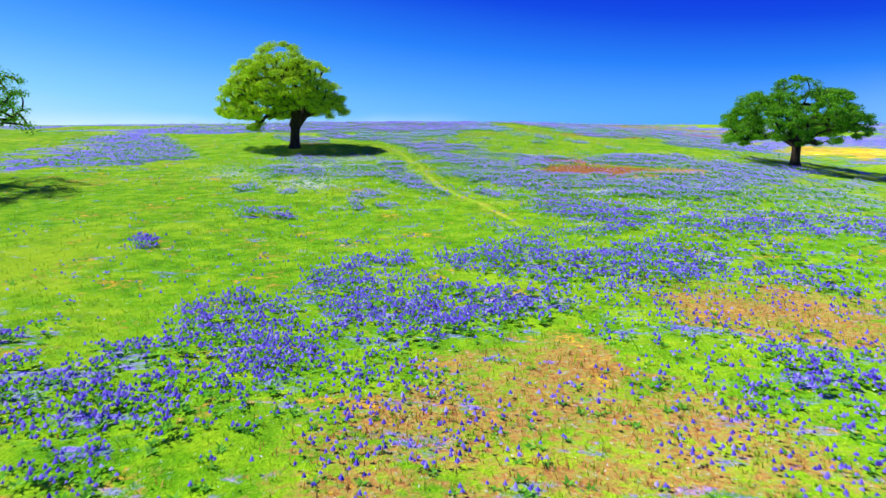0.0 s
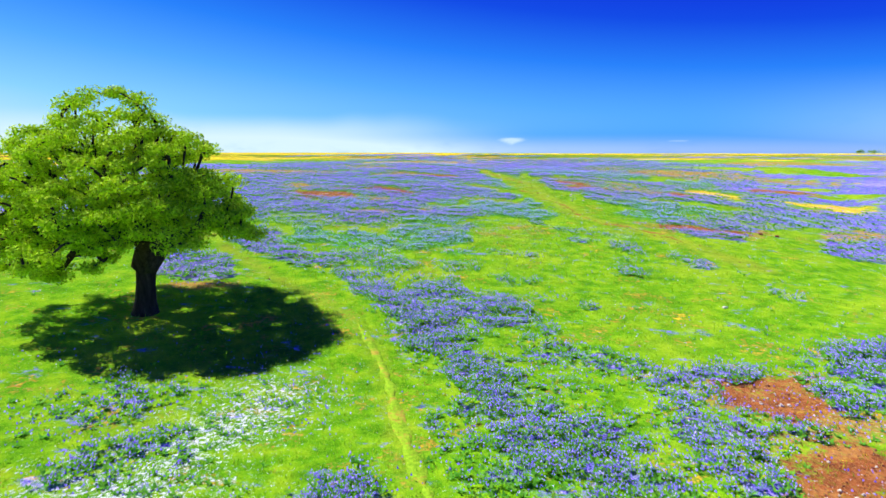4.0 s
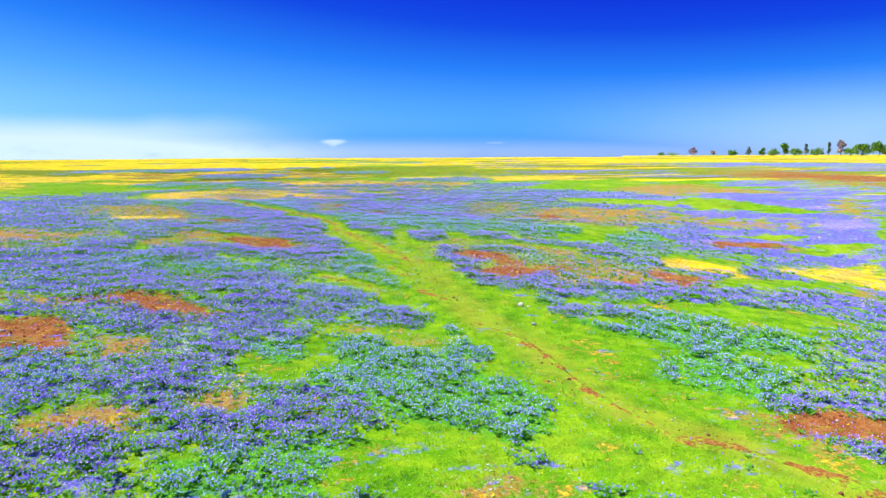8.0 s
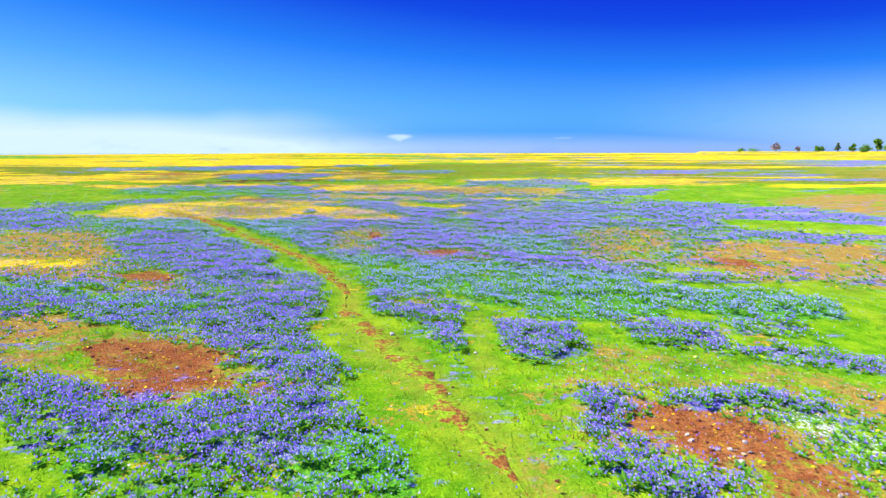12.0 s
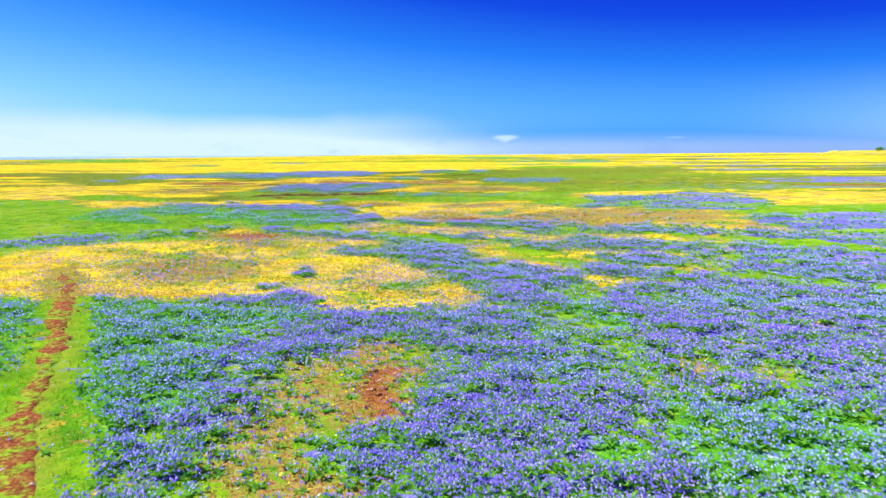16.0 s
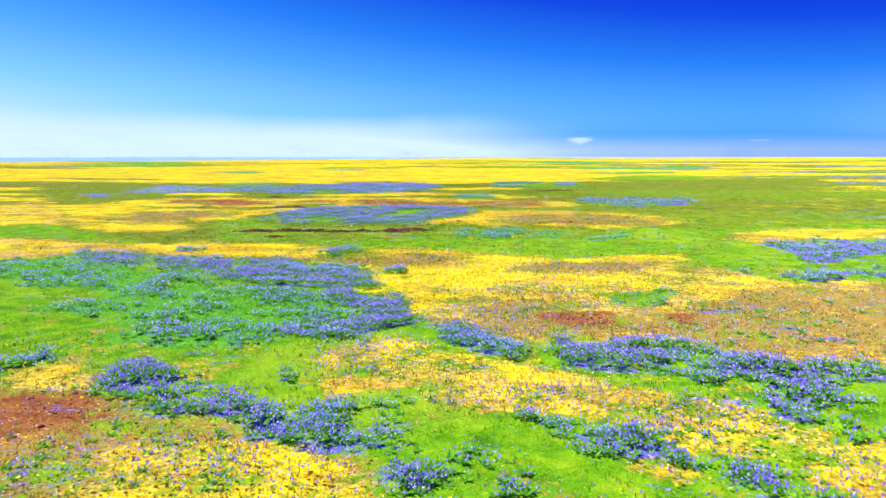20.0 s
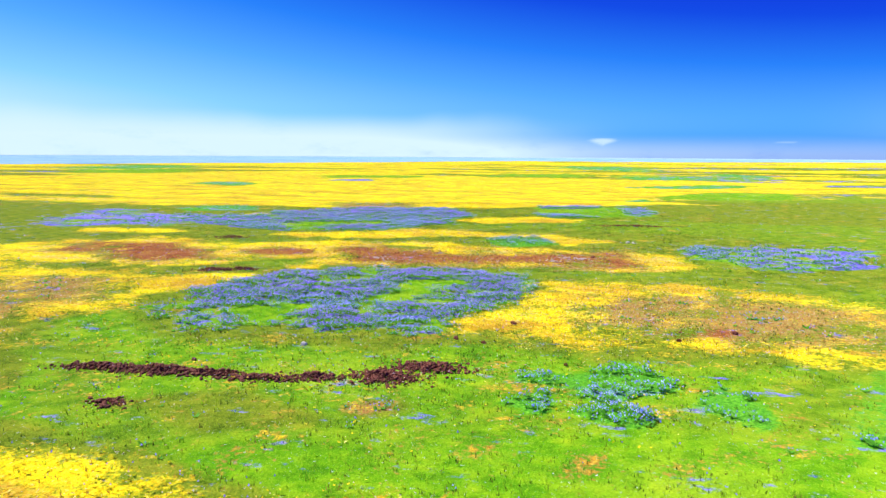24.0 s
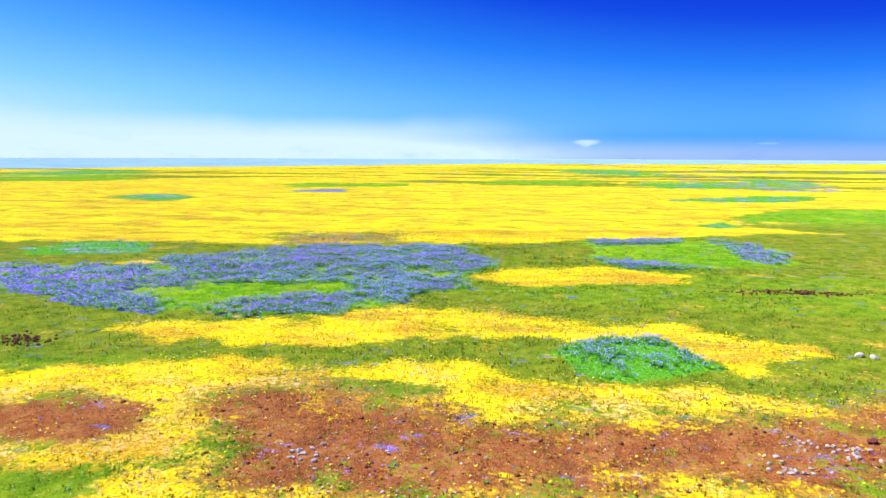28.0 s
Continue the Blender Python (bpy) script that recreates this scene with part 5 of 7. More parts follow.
patch("straw", -6.9, 119.6, -4.9, 119.9, -4.5, 121.2, -3.2, 120.9, -1.9, 120.6, -0.1, 120.3, 1.1, 118.6, -5.2, 117.6)
patch("gold", -2.2, 120.0, -1.0, 120.4, 0.3, 119.4, 1.3, 118.6, -1.2, 118.3)
patch("goldmix", -4.6, 118.9, -3.4, 120.2, -2.0, 120.0, -1.4, 118.3, -3.6, 117.9)
patch("lupine", -7.0, 124.0, -7.1, 124.9, -6.1, 125.1, -4.8, 123.9, -2.7, 122.9, -1.8, 122.0, -0.7, 122.2, 0.1, 121.7, 0.3, 120.9, -0.8, 121.0, -1.8, 121.2, -3.8, 122.0, -5.8, 122.9)
patch("goldmix", -2.3, 126.8, -0.7, 128.3, 2.7, 126.4, 5.1, 124.7, 4.8, 123.3, 2.8, 123.8, 0.4, 124.2, -1.4, 124.8)
patch("gold", 2.4, 126.4, 4.1, 125.5, 5.1, 124.7, 4.7, 124.0, 2.7, 125.0)
patch("lupine", 0.3, 129.1, 1.2, 130.0, 2.9, 127.5, 2.7, 126.4, 0.8, 127.9)
patch("lupine", -2.6, 123.7, -2.6, 124.4, -2.1, 123.2, -2.2, 123.2)
patch("sparse", -0.6, 123.3, 0.5, 123.8, 0.7, 122.4, -0.2, 122.4)
patch("lupine", 3.7, 128.5, 7.2, 128.0, 9.6, 126.6, 12.5, 127.1, 11.6, 125.2, 10.1, 124.2, 9.2, 125.2, 6.7, 125.5, 4.8, 126.0)
patch("goldmix", 4.7, 124.0, 7.6, 123.7, 10.3, 122.0, 9.6, 120.5, 7.6, 121.4, 5.7, 122.2, 4.0, 123.2)
patch("lupine", 8.3, 124.1, 9.4, 124.4, 9.1, 122.9, 8.4, 123.1)
patch("sparse", 9.4, 123.3, 10.7, 123.1, 10.3, 122.0, 9.2, 122.1)
patch("lupine", 3.1, 122.4, 4.0, 122.7, 6.1, 121.7, 6.5, 121.0, 7.9, 120.7, 8.5, 120.0, 8.4, 119.7, 7.1, 119.6, 6.0, 120.7, 4.5, 120.8, 3.8, 121.7)
patch("goldmix", 7.8, 121.2, 9.6, 120.5, 9.3, 119.8, 8.6, 119.7, 8.3, 120.6)
patch("sparse", 0.9, 120.6, 1.9, 121.0, 3.0, 120.2, 4.0, 119.0, 1.3, 118.6)
patch("lupine", 1.0, 119.7, 1.8, 119.8, 2.2, 118.7, 1.2, 118.8)
# ground seen ahead from y = 124 m
patch("olive", -69.8, 203.7, -42.1, 212.8, -16.0, 222.8, 13.7, 235.6, 52.6, 250.8, 7.0, 138.1, 2.6, 137.3, -1.2, 136.6, -4.9, 135.7, -9.1, 134.9)
patch("lupine", -50.1, 189.1, -50.7, 196.9, -36.2, 200.5, -11.1, 212.3, -10.4, 195.2, -19.7, 189.0, -35.1, 186.7, -46.6, 185.3)
patch("teal", -5.1, 213.3, 4.5, 224.9, 7.6, 216.0, 5.2, 207.6, -2.7, 205.9)
patch("sheet", -11.7, 200.0, -0.8, 202.6, -0.7, 198.2, -9.6, 197.4)
patch("sheet", -42.8, 173.1, -38.3, 183.1, -20.5, 185.0, -13.0, 182.8, -16.0, 177.0, -14.2, 174.1, -22.7, 172.4, -21.1, 165.5, -20.1, 157.9, -20.5, 155.2, -25.7, 153.7)
patch("straw", -30.5, 165.4, -25.8, 170.4, -22.0, 165.1, -22.5, 159.1, -27.9, 159.3)
patch("soil", -32.7, 178.3, -27.1, 181.6, -23.0, 175.8, -28.3, 174.9)
patch("sheet", -13.0, 182.8, -3.9, 183.2, 6.8, 186.2, 4.6, 180.3, -3.8, 182.1)
patch("soil", -15.2, 177.3, -12.4, 180.2, -3.8, 181.4, 4.3, 181.0, 3.7, 177.6, -7.3, 175.7, -12.8, 173.4)
patch("lupine", 6.5, 183.0, 8.6, 186.6, 14.1, 188.0, 17.1, 183.0, 12.4, 179.4, 7.3, 178.9)
patch("grass", -20.7, 157.7, -17.9, 164.0, -10.1, 158.5, -3.2, 158.3, 10.8, 159.6, 13.0, 158.9, 14.5, 156.9, 9.8, 145.2, 4.5, 143.8, 2.4, 145.2, -0.9, 146.9, -6.4, 147.0, -11.3, 149.0, -16.7, 150.2)
patch("lupine", -16.4, 161.4, -16.2, 166.5, -12.2, 171.3, -6.8, 172.7, -2.9, 170.3, -2.7, 164.4, -5.1, 162.2, -6.3, 159.3, -9.8, 161.4, -12.5, 158.7, -15.3, 159.8)
patch("sheet", -5.3, 163.1, -2.0, 168.1, 2.4, 171.5, 7.1, 168.9, 12.9, 167.2, 12.3, 163.1, 8.5, 160.0, 3.4, 160.2, -3.4, 159.8)
patch("straw", 0.7, 166.3, 5.6, 169.9, 11.3, 166.7, 11.2, 163.0, 6.1, 161.1, 2.1, 162.4)
patch("teal", -2.3, 153.3, -1.2, 155.8, 1.0, 158.4, 1.7, 156.7, 1.0, 152.4, -0.5, 152.1, -2.0, 152.2)
patch("teal", 2.3, 154.1, 3.6, 156.5, 4.3, 153.7, 3.1, 152.8)
patch("teal", 6.1, 157.5, 8.8, 159.1, 8.3, 154.4, 6.9, 152.0, 5.6, 151.8)
patch("sheet", -20.4, 147.7, -16.6, 148.3, -10.8, 147.9, -8.2, 146.6, -2.6, 146.5, 0.9, 145.8, 3.1, 144.2, 4.4, 143.3, 10.2, 146.4, 7.0, 138.3, -3.7, 136.1, -4.1, 138.2, -4.5, 141.0, -7.0, 141.6, -11.2, 143.4, -17.4, 144.2)
patch("straw", -6.9, 143.2, -5.0, 144.7, -2.4, 145.3, -0.7, 144.6, -0.8, 142.5, -3.2, 142.6, -5.5, 142.0)
patch("straw", 3.0, 143.2, 4.9, 142.6, 9.0, 143.3, 8.0, 140.7, 5.7, 140.7, 4.0, 141.1, 2.5, 141.5)
patch("olive", -8.0, 144.6, -6.2, 146.3, -5.0, 144.7, -6.3, 143.3, -7.6, 143.0)
patch("lupine", -8.1, 144.6, -6.9, 146.5, -6.5, 146.1, -7.3, 144.3)
patch("lupine", -16.5, 145.1, -16.2, 146.3, -15.1, 146.0, -15.7, 145.1)
patch("lupine", -3.9, 139.9, -3.0, 140.4, -2.8, 139.6, -3.5, 139.5)
patch("lupine", -15.9, 142.5, -13.8, 143.1, -11.7, 142.2, -9.4, 142.5, -7.7, 141.4, -5.9, 141.4, -4.6, 139.4, -3.9, 137.4, -3.8, 136.1, -7.7, 135.3, -8.2, 136.4, -9.4, 136.7, -10.5, 136.4)
# ground seen ahead from y = 137 m
patch("olive", -64.0, 207.3, -38.4, 213.0, -15.7, 219.7, 8.5, 224.4, 37.2, 231.8, 5.1, 152.6, 0.3, 151.8, -4.0, 151.0, -8.1, 150.2, -13.0, 149.5)
patch("lupine", -47.9, 194.0, -49.5, 204.6, -35.6, 207.1, -11.2, 212.6, -12.6, 200.6, -14.3, 194.8, -20.8, 191.7, -28.5, 192.4, -42.7, 188.8)
patch("teal", -6.8, 215.1, 0.9, 222.4, 8.3, 217.6, 6.3, 209.8, -4.1, 207.0)
patch("sheet", -36.6, 186.4, -33.2, 190.5, -32.1, 187.8, -35.5, 185.3)
patch("sheet", -19.6, 188.4, -10.5, 193.2, 1.9, 188.7, -5.6, 186.5, -17.2, 186.2)
patch("sheet", -39.8, 179.8, -35.1, 184.1, -24.8, 184.7, -12.5, 183.1, 5.0, 184.2, 9.6, 177.4, 5.6, 178.3, -1.9, 184.2, -12.0, 181.0, -14.9, 174.9, -23.2, 174.6, -35.4, 174.9)
patch("soil", -35.6, 178.3, -34.2, 183.0, -29.5, 184.1, -23.1, 177.6, -26.6, 177.3)
patch("soil", -16.2, 180.8, -14.2, 182.6, -10.5, 180.3, -9.8, 176.9, -12.6, 175.6)
patch("soil", -13.2, 177.7, -6.6, 179.2, -1.8, 181.7, 4.7, 182.0, 3.8, 178.1, -1.8, 177.0, -7.9, 176.9)
patch("lupine", 6.4, 184.9, 10.7, 189.2, 19.1, 187.7, 16.0, 179.9, 9.9, 178.3, 7.5, 180.4)
patch("teal", -7.6, 187.5, -4.3, 190.9, -2.3, 187.5, -5.1, 185.1)
patch("turf", -22.9, 160.7, -20.2, 164.8, -14.2, 159.4, -6.9, 159.5, -3.5, 160.7, -0.8, 159.3, 7.9, 159.8, 5.1, 152.9, -13.2, 149.7)
patch("sheet", -31.9, 170.9, -24.9, 172.0, -20.8, 167.0, -20.7, 163.7, -22.9, 160.7)
patch("straw", -29.4, 168.1, -25.2, 168.9, -22.4, 164.3, -24.8, 162.8)
patch("lupine", -17.8, 163.4, -18.2, 167.2, -16.0, 168.7, -14.1, 172.6, -9.9, 174.4, -5.2, 174.7, -2.7, 170.5, -2.6, 167.1, -4.8, 164.1, -6.7, 160.2, -7.4, 161.5, -9.2, 160.8, -10.8, 162.0, -12.5, 160.4, -14.5, 160.0)
patch("sheet", -4.7, 163.3, -2.6, 167.1, -1.7, 170.7, 5.3, 172.1, 11.9, 169.8, 8.1, 160.3, 3.4, 160.5, -0.8, 160.5, -3.5, 161.3)
patch("straw", 0.5, 167.7, 5.0, 170.3, 11.1, 167.8, 8.9, 162.2, 4.6, 161.9, 2.0, 162.0)
patch("soil", 2.2, 163.5, 3.6, 163.8, 5.4, 163.1, 5.0, 162.3, 2.4, 162.1)
patch("teal", -1.9, 155.9, -0.3, 156.7, 0.7, 158.2, 1.4, 157.7, 2.0, 156.2, 0.7, 154.5, -0.0, 154.4, -0.9, 155.2)
patch("teal", -2.6, 153.9, -1.6, 154.7, -1.3, 153.2, -1.8, 152.8, -2.5, 153.6)
patch("teal", -0.9, 153.3, 0.4, 153.8, 1.4, 153.1, 0.9, 152.2, 0.4, 152.4)
patch("teal", 2.5, 154.1, 3.5, 156.1, 4.0, 155.1, 4.3, 153.6, 3.9, 153.0, 3.2, 153.7)
patch("thin", -6.5, 152.4, -5.6, 153.0, -5.3, 152.6, -6.1, 151.9)
patch("olive", -12.5, 152.0, -10.0, 152.6, -7.4, 151.3, -9.4, 150.4)
# ground seen ahead from y = 148 m
patch("olive", -57.0, 207.7, -34.5, 211.2, -15.3, 216.2, 4.7, 219.0, 27.7, 223.5, 3.0, 163.1, -1.8, 162.4, -6.2, 161.8, -10.5, 161.1, -15.4, 160.1)
patch("lupine", -48.5, 198.0, -50.6, 206.1, -36.1, 204.2, -29.2, 211.4, -11.3, 212.2, -12.2, 201.6, -15.6, 198.0, -14.7, 192.7, -21.1, 192.0, -26.0, 193.4, -42.8, 191.5)
patch("teal", -6.4, 213.0, -4.0, 220.1, 1.4, 222.2, 8.0, 214.4, 6.3, 209.5, -4.0, 208.0)
patch("sheet", -40.4, 188.8, -34.4, 189.6, -31.3, 189.1, -33.8, 187.3, -38.9, 187.0)
patch("sheet", -24.4, 190.2, -11.0, 194.1, -3.9, 190.1, 1.8, 188.7, -3.9, 188.1, -13.3, 188.1)
patch("sheet", -11.6, 203.7, -6.2, 206.2, -0.7, 203.0, -3.9, 199.7)
patch("sheet", -34.2, 181.7, -31.5, 185.7, -24.7, 183.9, -16.6, 184.2, -9.1, 185.4, -3.9, 184.5, 5.3, 184.0, 6.5, 178.4, 3.2, 177.2, -1.6, 177.2, -6.1, 177.1, -14.0, 176.8, -20.0, 175.7, -23.4, 174.3, -27.0, 173.4)
patch("soil", -34.2, 181.7, -28.7, 182.6, -24.0, 178.8, -23.1, 176.5, -28.9, 175.6)
patch("soil", -21.6, 181.2, -18.8, 181.5, -17.2, 179.7, -18.9, 177.5)
patch("soil", -15.7, 180.0, -15.2, 183.7, -11.1, 182.4, -7.3, 179.6, -8.4, 177.6, -13.0, 176.5)
patch("soil", -6.3, 180.4, -2.6, 182.5, 1.3, 182.6, 3.9, 180.0, 3.2, 178.1, -1.6, 177.4, -5.5, 178.2)
patch("teal", -7.8, 187.3, -5.5, 190.1, -2.1, 188.8, -2.4, 186.8, -5.0, 184.9)
patch("lupine", 6.6, 185.2, 9.7, 187.9, 13.1, 188.3, 9.7, 179.9, 7.1, 181.9)
patch("sheet", -17.5, 174.7, -15.2, 174.9, -14.7, 173.7, -16.6, 173.4)
patch("sheet", -24.1, 170.1, -21.1, 170.2, -17.7, 171.6, -17.4, 169.3, -18.7, 167.0, -20.7, 166.2)
patch("lupine", -17.7, 165.2, -18.4, 167.0, -17.6, 168.2, -16.5, 169.5, -15.8, 172.2, -13.3, 173.3, -10.1, 174.2, -6.7, 174.4, -3.8, 173.5, -2.4, 170.0, -2.9, 166.6, -4.0, 165.3, -5.1, 162.1, -12.3, 160.9, -15.5, 160.3, -18.4, 163.5)
patch("grass", -8.8, 168.1, -8.9, 171.0, -6.6, 171.9, -5.9, 170.2, -7.4, 168.8, -7.9, 167.8, -9.6, 165.8, -10.0, 166.4)
patch("grass", -15.9, 163.6, -12.4, 165.1, -11.8, 163.7, -12.2, 162.4, -11.4, 161.9, -13.0, 161.0, -14.5, 162.2)
patch("sheet", -5.0, 163.8, -3.8, 165.0, -2.5, 169.0, -1.8, 172.5, 3.4, 172.7, 5.6, 172.6, 6.1, 170.9, 3.0, 163.3, -4.7, 162.2)
patch("straw", 1.0, 168.6, 3.5, 170.0, 5.9, 170.4, 3.0, 163.3, 0.4, 163.7, 0.4, 166.3)
# ground seen ahead from y = 163 m
patch("olive", -49.0, 212.0, -31.1, 215.0, -15.3, 218.5, 1.1, 221.6, 19.9, 224.6, -0.0, 178.4, -4.9, 177.7, -9.2, 177.0, -13.4, 176.2, -18.2, 175.4)
patch("sheet", -123.9, 300.9, -69.0, 328.6, -5.0, 309.5, 50.7, 297.6, 35.6, 262.1, 19.6, 252.6, 10.8, 243.5, 9.3, 234.3, 13.0, 230.2, 15.9, 228.2, 2.7, 223.8, -11.2, 217.7, -26.5, 214.4, -49.0, 212.0)
patch("teal", -66.3, 256.2, -66.5, 269.0, -56.6, 261.1, -57.2, 252.3)
patch("grass", -61.4, 308.1, -37.0, 314.1, -34.6, 302.1, -52.6, 290.1)
patch("teal", 9.3, 270.8, 24.9, 284.5, 32.7, 283.2, 24.5, 269.2, 17.5, 270.2)
patch("lupine", -48.3, 280.7, -43.2, 286.3, -39.8, 277.7, -45.6, 275.5)
patch("grass", 10.8, 243.5, 19.0, 254.9, 34.7, 260.0, 27.7, 243.6, 15.3, 237.9)
patch("teal", 6.2, 233.8, 8.8, 236.7, 9.6, 233.3, 7.1, 230.6)
patch("straw", -28.3, 219.4, -19.8, 222.4, -17.7, 216.3, -25.5, 214.0)
patch("teal", -42.5, 208.3, -41.0, 212.2, -35.5, 211.7, -34.2, 208.1, -39.6, 205.6)
patch("lupine", -40.2, 201.6, -32.8, 203.3, -29.8, 206.5, -26.1, 211.3, -21.9, 213.2, -13.9, 213.2, -10.5, 209.0, -11.7, 203.7, -12.0, 199.2, -14.4, 196.7, -14.3, 192.2, -18.0, 191.6, -19.4, 190.4, -21.1, 192.5, -24.9, 192.8, -26.9, 193.0, -29.8, 193.7, -36.4, 197.0)
patch("grass", -26.1, 196.5, -23.5, 198.3, -18.0, 199.8, -16.3, 197.9, -20.6, 194.9, -23.9, 193.5)
patch("grass", -5.0, 219.5, 2.3, 221.5, 9.1, 217.0, 7.4, 209.2, 1.3, 205.8, -4.6, 209.9)
patch("lupine", -4.5, 219.6, 2.3, 221.2, 1.8, 218.7, -3.9, 217.2)
patch("lupine", -4.3, 209.8, -1.2, 207.5, 1.4, 206.1, -3.3, 205.9)
patch("lupine", 4.4, 219.5, 7.2, 218.2, 7.9, 212.8, 5.7, 208.7, 4.7, 212.4)
patch("sheet", -11.3, 202.9, -9.0, 206.3, -4.8, 206.4, -0.5, 203.8, -1.3, 202.3, -7.9, 200.8)
patch("sheet", -33.7, 203.6, -30.9, 205.0, -30.3, 203.9, -33.1, 203.2)
patch("sheet", -23.5, 189.3, -19.5, 190.6, -15.7, 191.9, -13.3, 193.8, -8.9, 193.7, -5.7, 192.3, -2.2, 192.7, 1.4, 190.8, 1.4, 188.5, -0.9, 187.1, -1.9, 188.6, -6.6, 189.8, -10.8, 189.9, -14.5, 187.9, -18.8, 188.0, -21.9, 188.0)
patch("teal", -7.4, 187.8, -5.4, 189.6, -3.6, 190.1, -2.2, 187.1, -3.3, 186.1, -5.2, 185.0, -6.2, 186.4)
patch("sheet", -23.5, 181.7, -22.4, 183.7, -18.3, 184.8, -13.6, 184.6, -9.9, 185.9, -8.3, 183.9, -5.9, 184.3, -2.7, 184.5, 2.5, 184.6, -0.0, 178.6, -16.2, 175.9, -16.4, 177.2, -19.8, 177.4)
patch("olive", -14.1, 184.1, -10.3, 183.7, -10.2, 183.0, -13.1, 182.8)
patch("olive", -19.4, 176.8, -16.5, 176.9, -15.6, 175.9, -18.3, 175.6)
patch("soil", -22.5, 180.5, -20.7, 181.3, -18.0, 181.0, -17.2, 179.4, -18.0, 178.5, -20.9, 178.6)
patch("soil", -16.0, 181.3, -14.9, 182.4, -12.5, 182.0, -9.6, 181.4, -8.2, 181.1, -3.1, 182.6, 2.4, 184.4, 0.1, 178.9, -2.2, 178.5, -3.7, 179.5, -5.6, 178.3, -8.0, 177.7, -10.3, 177.6, -11.5, 178.3, -12.5, 177.4, -14.1, 177.6, -14.5, 179.2)

# worn ways: points, half width, kind
TRAILS = [
    ([(7.6, -9.0), (6.2, -5.3), (4.8, -1.6), (3.1, 2.8), (2.3, 5.6), (2.0, 7.5), (1.0, 11.6), (0.4, 13.8), (-0.6, 18.1), (-1.8, 22.0), (-2.6, 23.8)], 0.24, "path"),
    ([(-2.6, 23.8), (-4.6, 26.4), (-6.2, 28.2), (-8.6, 31.4), (-11.8, 36.0)], 0.3, "track"),
    ([(16.5, 35.0), (13.8, 39.8), (11.3, 43.8), (9.0, 46.0), (8.5, 48.6), (8.0, 52.5), (6.9, 55.5), (6.5, 60.0), (6.3, 63.0), (5.9, 66.2), (5.0, 69.6), (4.0, 72.4), (3.2, 75.0)], 0.75, "track"),
    ([(6.7, 76.6), (6.3, 73.7), (6.1, 71.4)], 0.25, "track"),
    ([(6.1, 65.4), (5.7, 67.6), (5.1, 69.3), (4.4, 71.2), (3.8, 72.9), (3.2, 74.9), (2.5, 77.5), (2.3, 80.8)], 0.32, "worn"),
    ([(6.6, 54.6), (7.7, 52.8), (8.3, 50.2), (8.5, 47.4), (9.2, 45.4)], 0.22, "worn"),
    ([(9.0, 45.9), (9.8, 44.2), (11.3, 43.8), (13.1, 41.7), (13.8, 39.8)], 0.26, "worn"),
    ([(4.4, 64.6), (4.9, 63.0), (5.3, 61.6)], 0.2, "worn"),
    ([(1.2, 62.4), (2.2, 61.0), (3.7, 59.1)], 0.2, "worn"),
    ([(5.3, 60.0), (6.1, 58.2), (6.6, 56.8)], 0.22, "worn"),
    ([(2.6, 79.0), (2.3, 81.2), (1.7, 83.2), (1.0, 85.5), (0.3, 87.5), (-1.0, 91.0), (-2.6, 93.6), (-4.0, 97.0), (-5.3, 99.8), (-7.2, 103.0), (-9.6, 107.4), (-11.5, 110.5)], 0.27, "trail"),
]


def along_trail(x, y, points):
    """Distance to a line of points."""
    best = np.full(np.shape(x), 1e9)
    for (ax, ay), (bx, by) in zip(points, points[1:]):
        dx, dy = bx - ax, by - ay
        t = np.clip(((x - ax) * dx + (y - ay) * dy) / (dx * dx + dy * dy), 0, 1)
        best = np.minimum(best, np.hypot(x - ax - t * dx, y - ay - t * dy))
    return best


def smooth(a, lo, hi):
    t = np.clip((a - lo) / (hi - lo), 0, 1)
    return t * t * (3 - 2 * t)


def lay(f, x, y, warp, kind, outline):
    """Lays one patch of growth over the cover, with a ragged soft edge."""
    span = np.sqrt(np.prod(np.ptp(outline, 0)))
    ragged = min(1.6, 0.10 + 0.14 * span)
    edge = EDGE.get(kind, 0.35) * min(2.0, max(0.4, span / 5))
    lo, hi = outline.min(0) - 2 * ragged - edge, outline.max(0) + 2 * ragged + edge
    px, py = x.reshape(-1), y.reshape(-1)
    near = np.flatnonzero((px > lo[0]) & (px < hi[0]) & (py > lo[1]) & (py < hi[1]))
    if not len(near):
        return
    px, py = px[near], py[near]
    best, within = np.full(len(near), 1e9), np.zeros(len(near), bool)
    for (ax, ay), (bx, by) in zip(outline, np.roll(outline, -1, 0)):
        dx, dy = bx - ax, by - ay
        t = np.clip(((px - ax) * dx + (py - ay) * dy) / (dx * dx + dy * dy + 1e-9), 0, 1)
        best = np.minimum(best, np.hypot(px - ax - t * dx, py - ay - t * dy))
        if dy:
            within ^= ((ay > py) != (by > py)) & (px < dx * (py - ay) / dy + ax)
    d = np.where(within, best, -best) + warp.reshape(-1)[near] * ragged
    if kind not in ("grass", "olive", "turf"):
        d = d + min(0.5, 0.08 + 0.03 * span)
    m = smooth(d, -edge, edge)
    if kind == "soil":
        flat = f["straw"].reshape(-1)
        flat[near] += (0.75 - flat[near]) * 0.75 * smooth(d, -1.6 * edge - 0.5, 0.0)
    inner = smooth(d, -0.3 * edge, edge) if kind == "soil" else m
    for k in KINDS:
        flat = f[k].reshape(-1)
        flat[near] += (GROWTH[kind].get(k, 0.0) - flat[near]) * (inner if k == "lupine" else m)


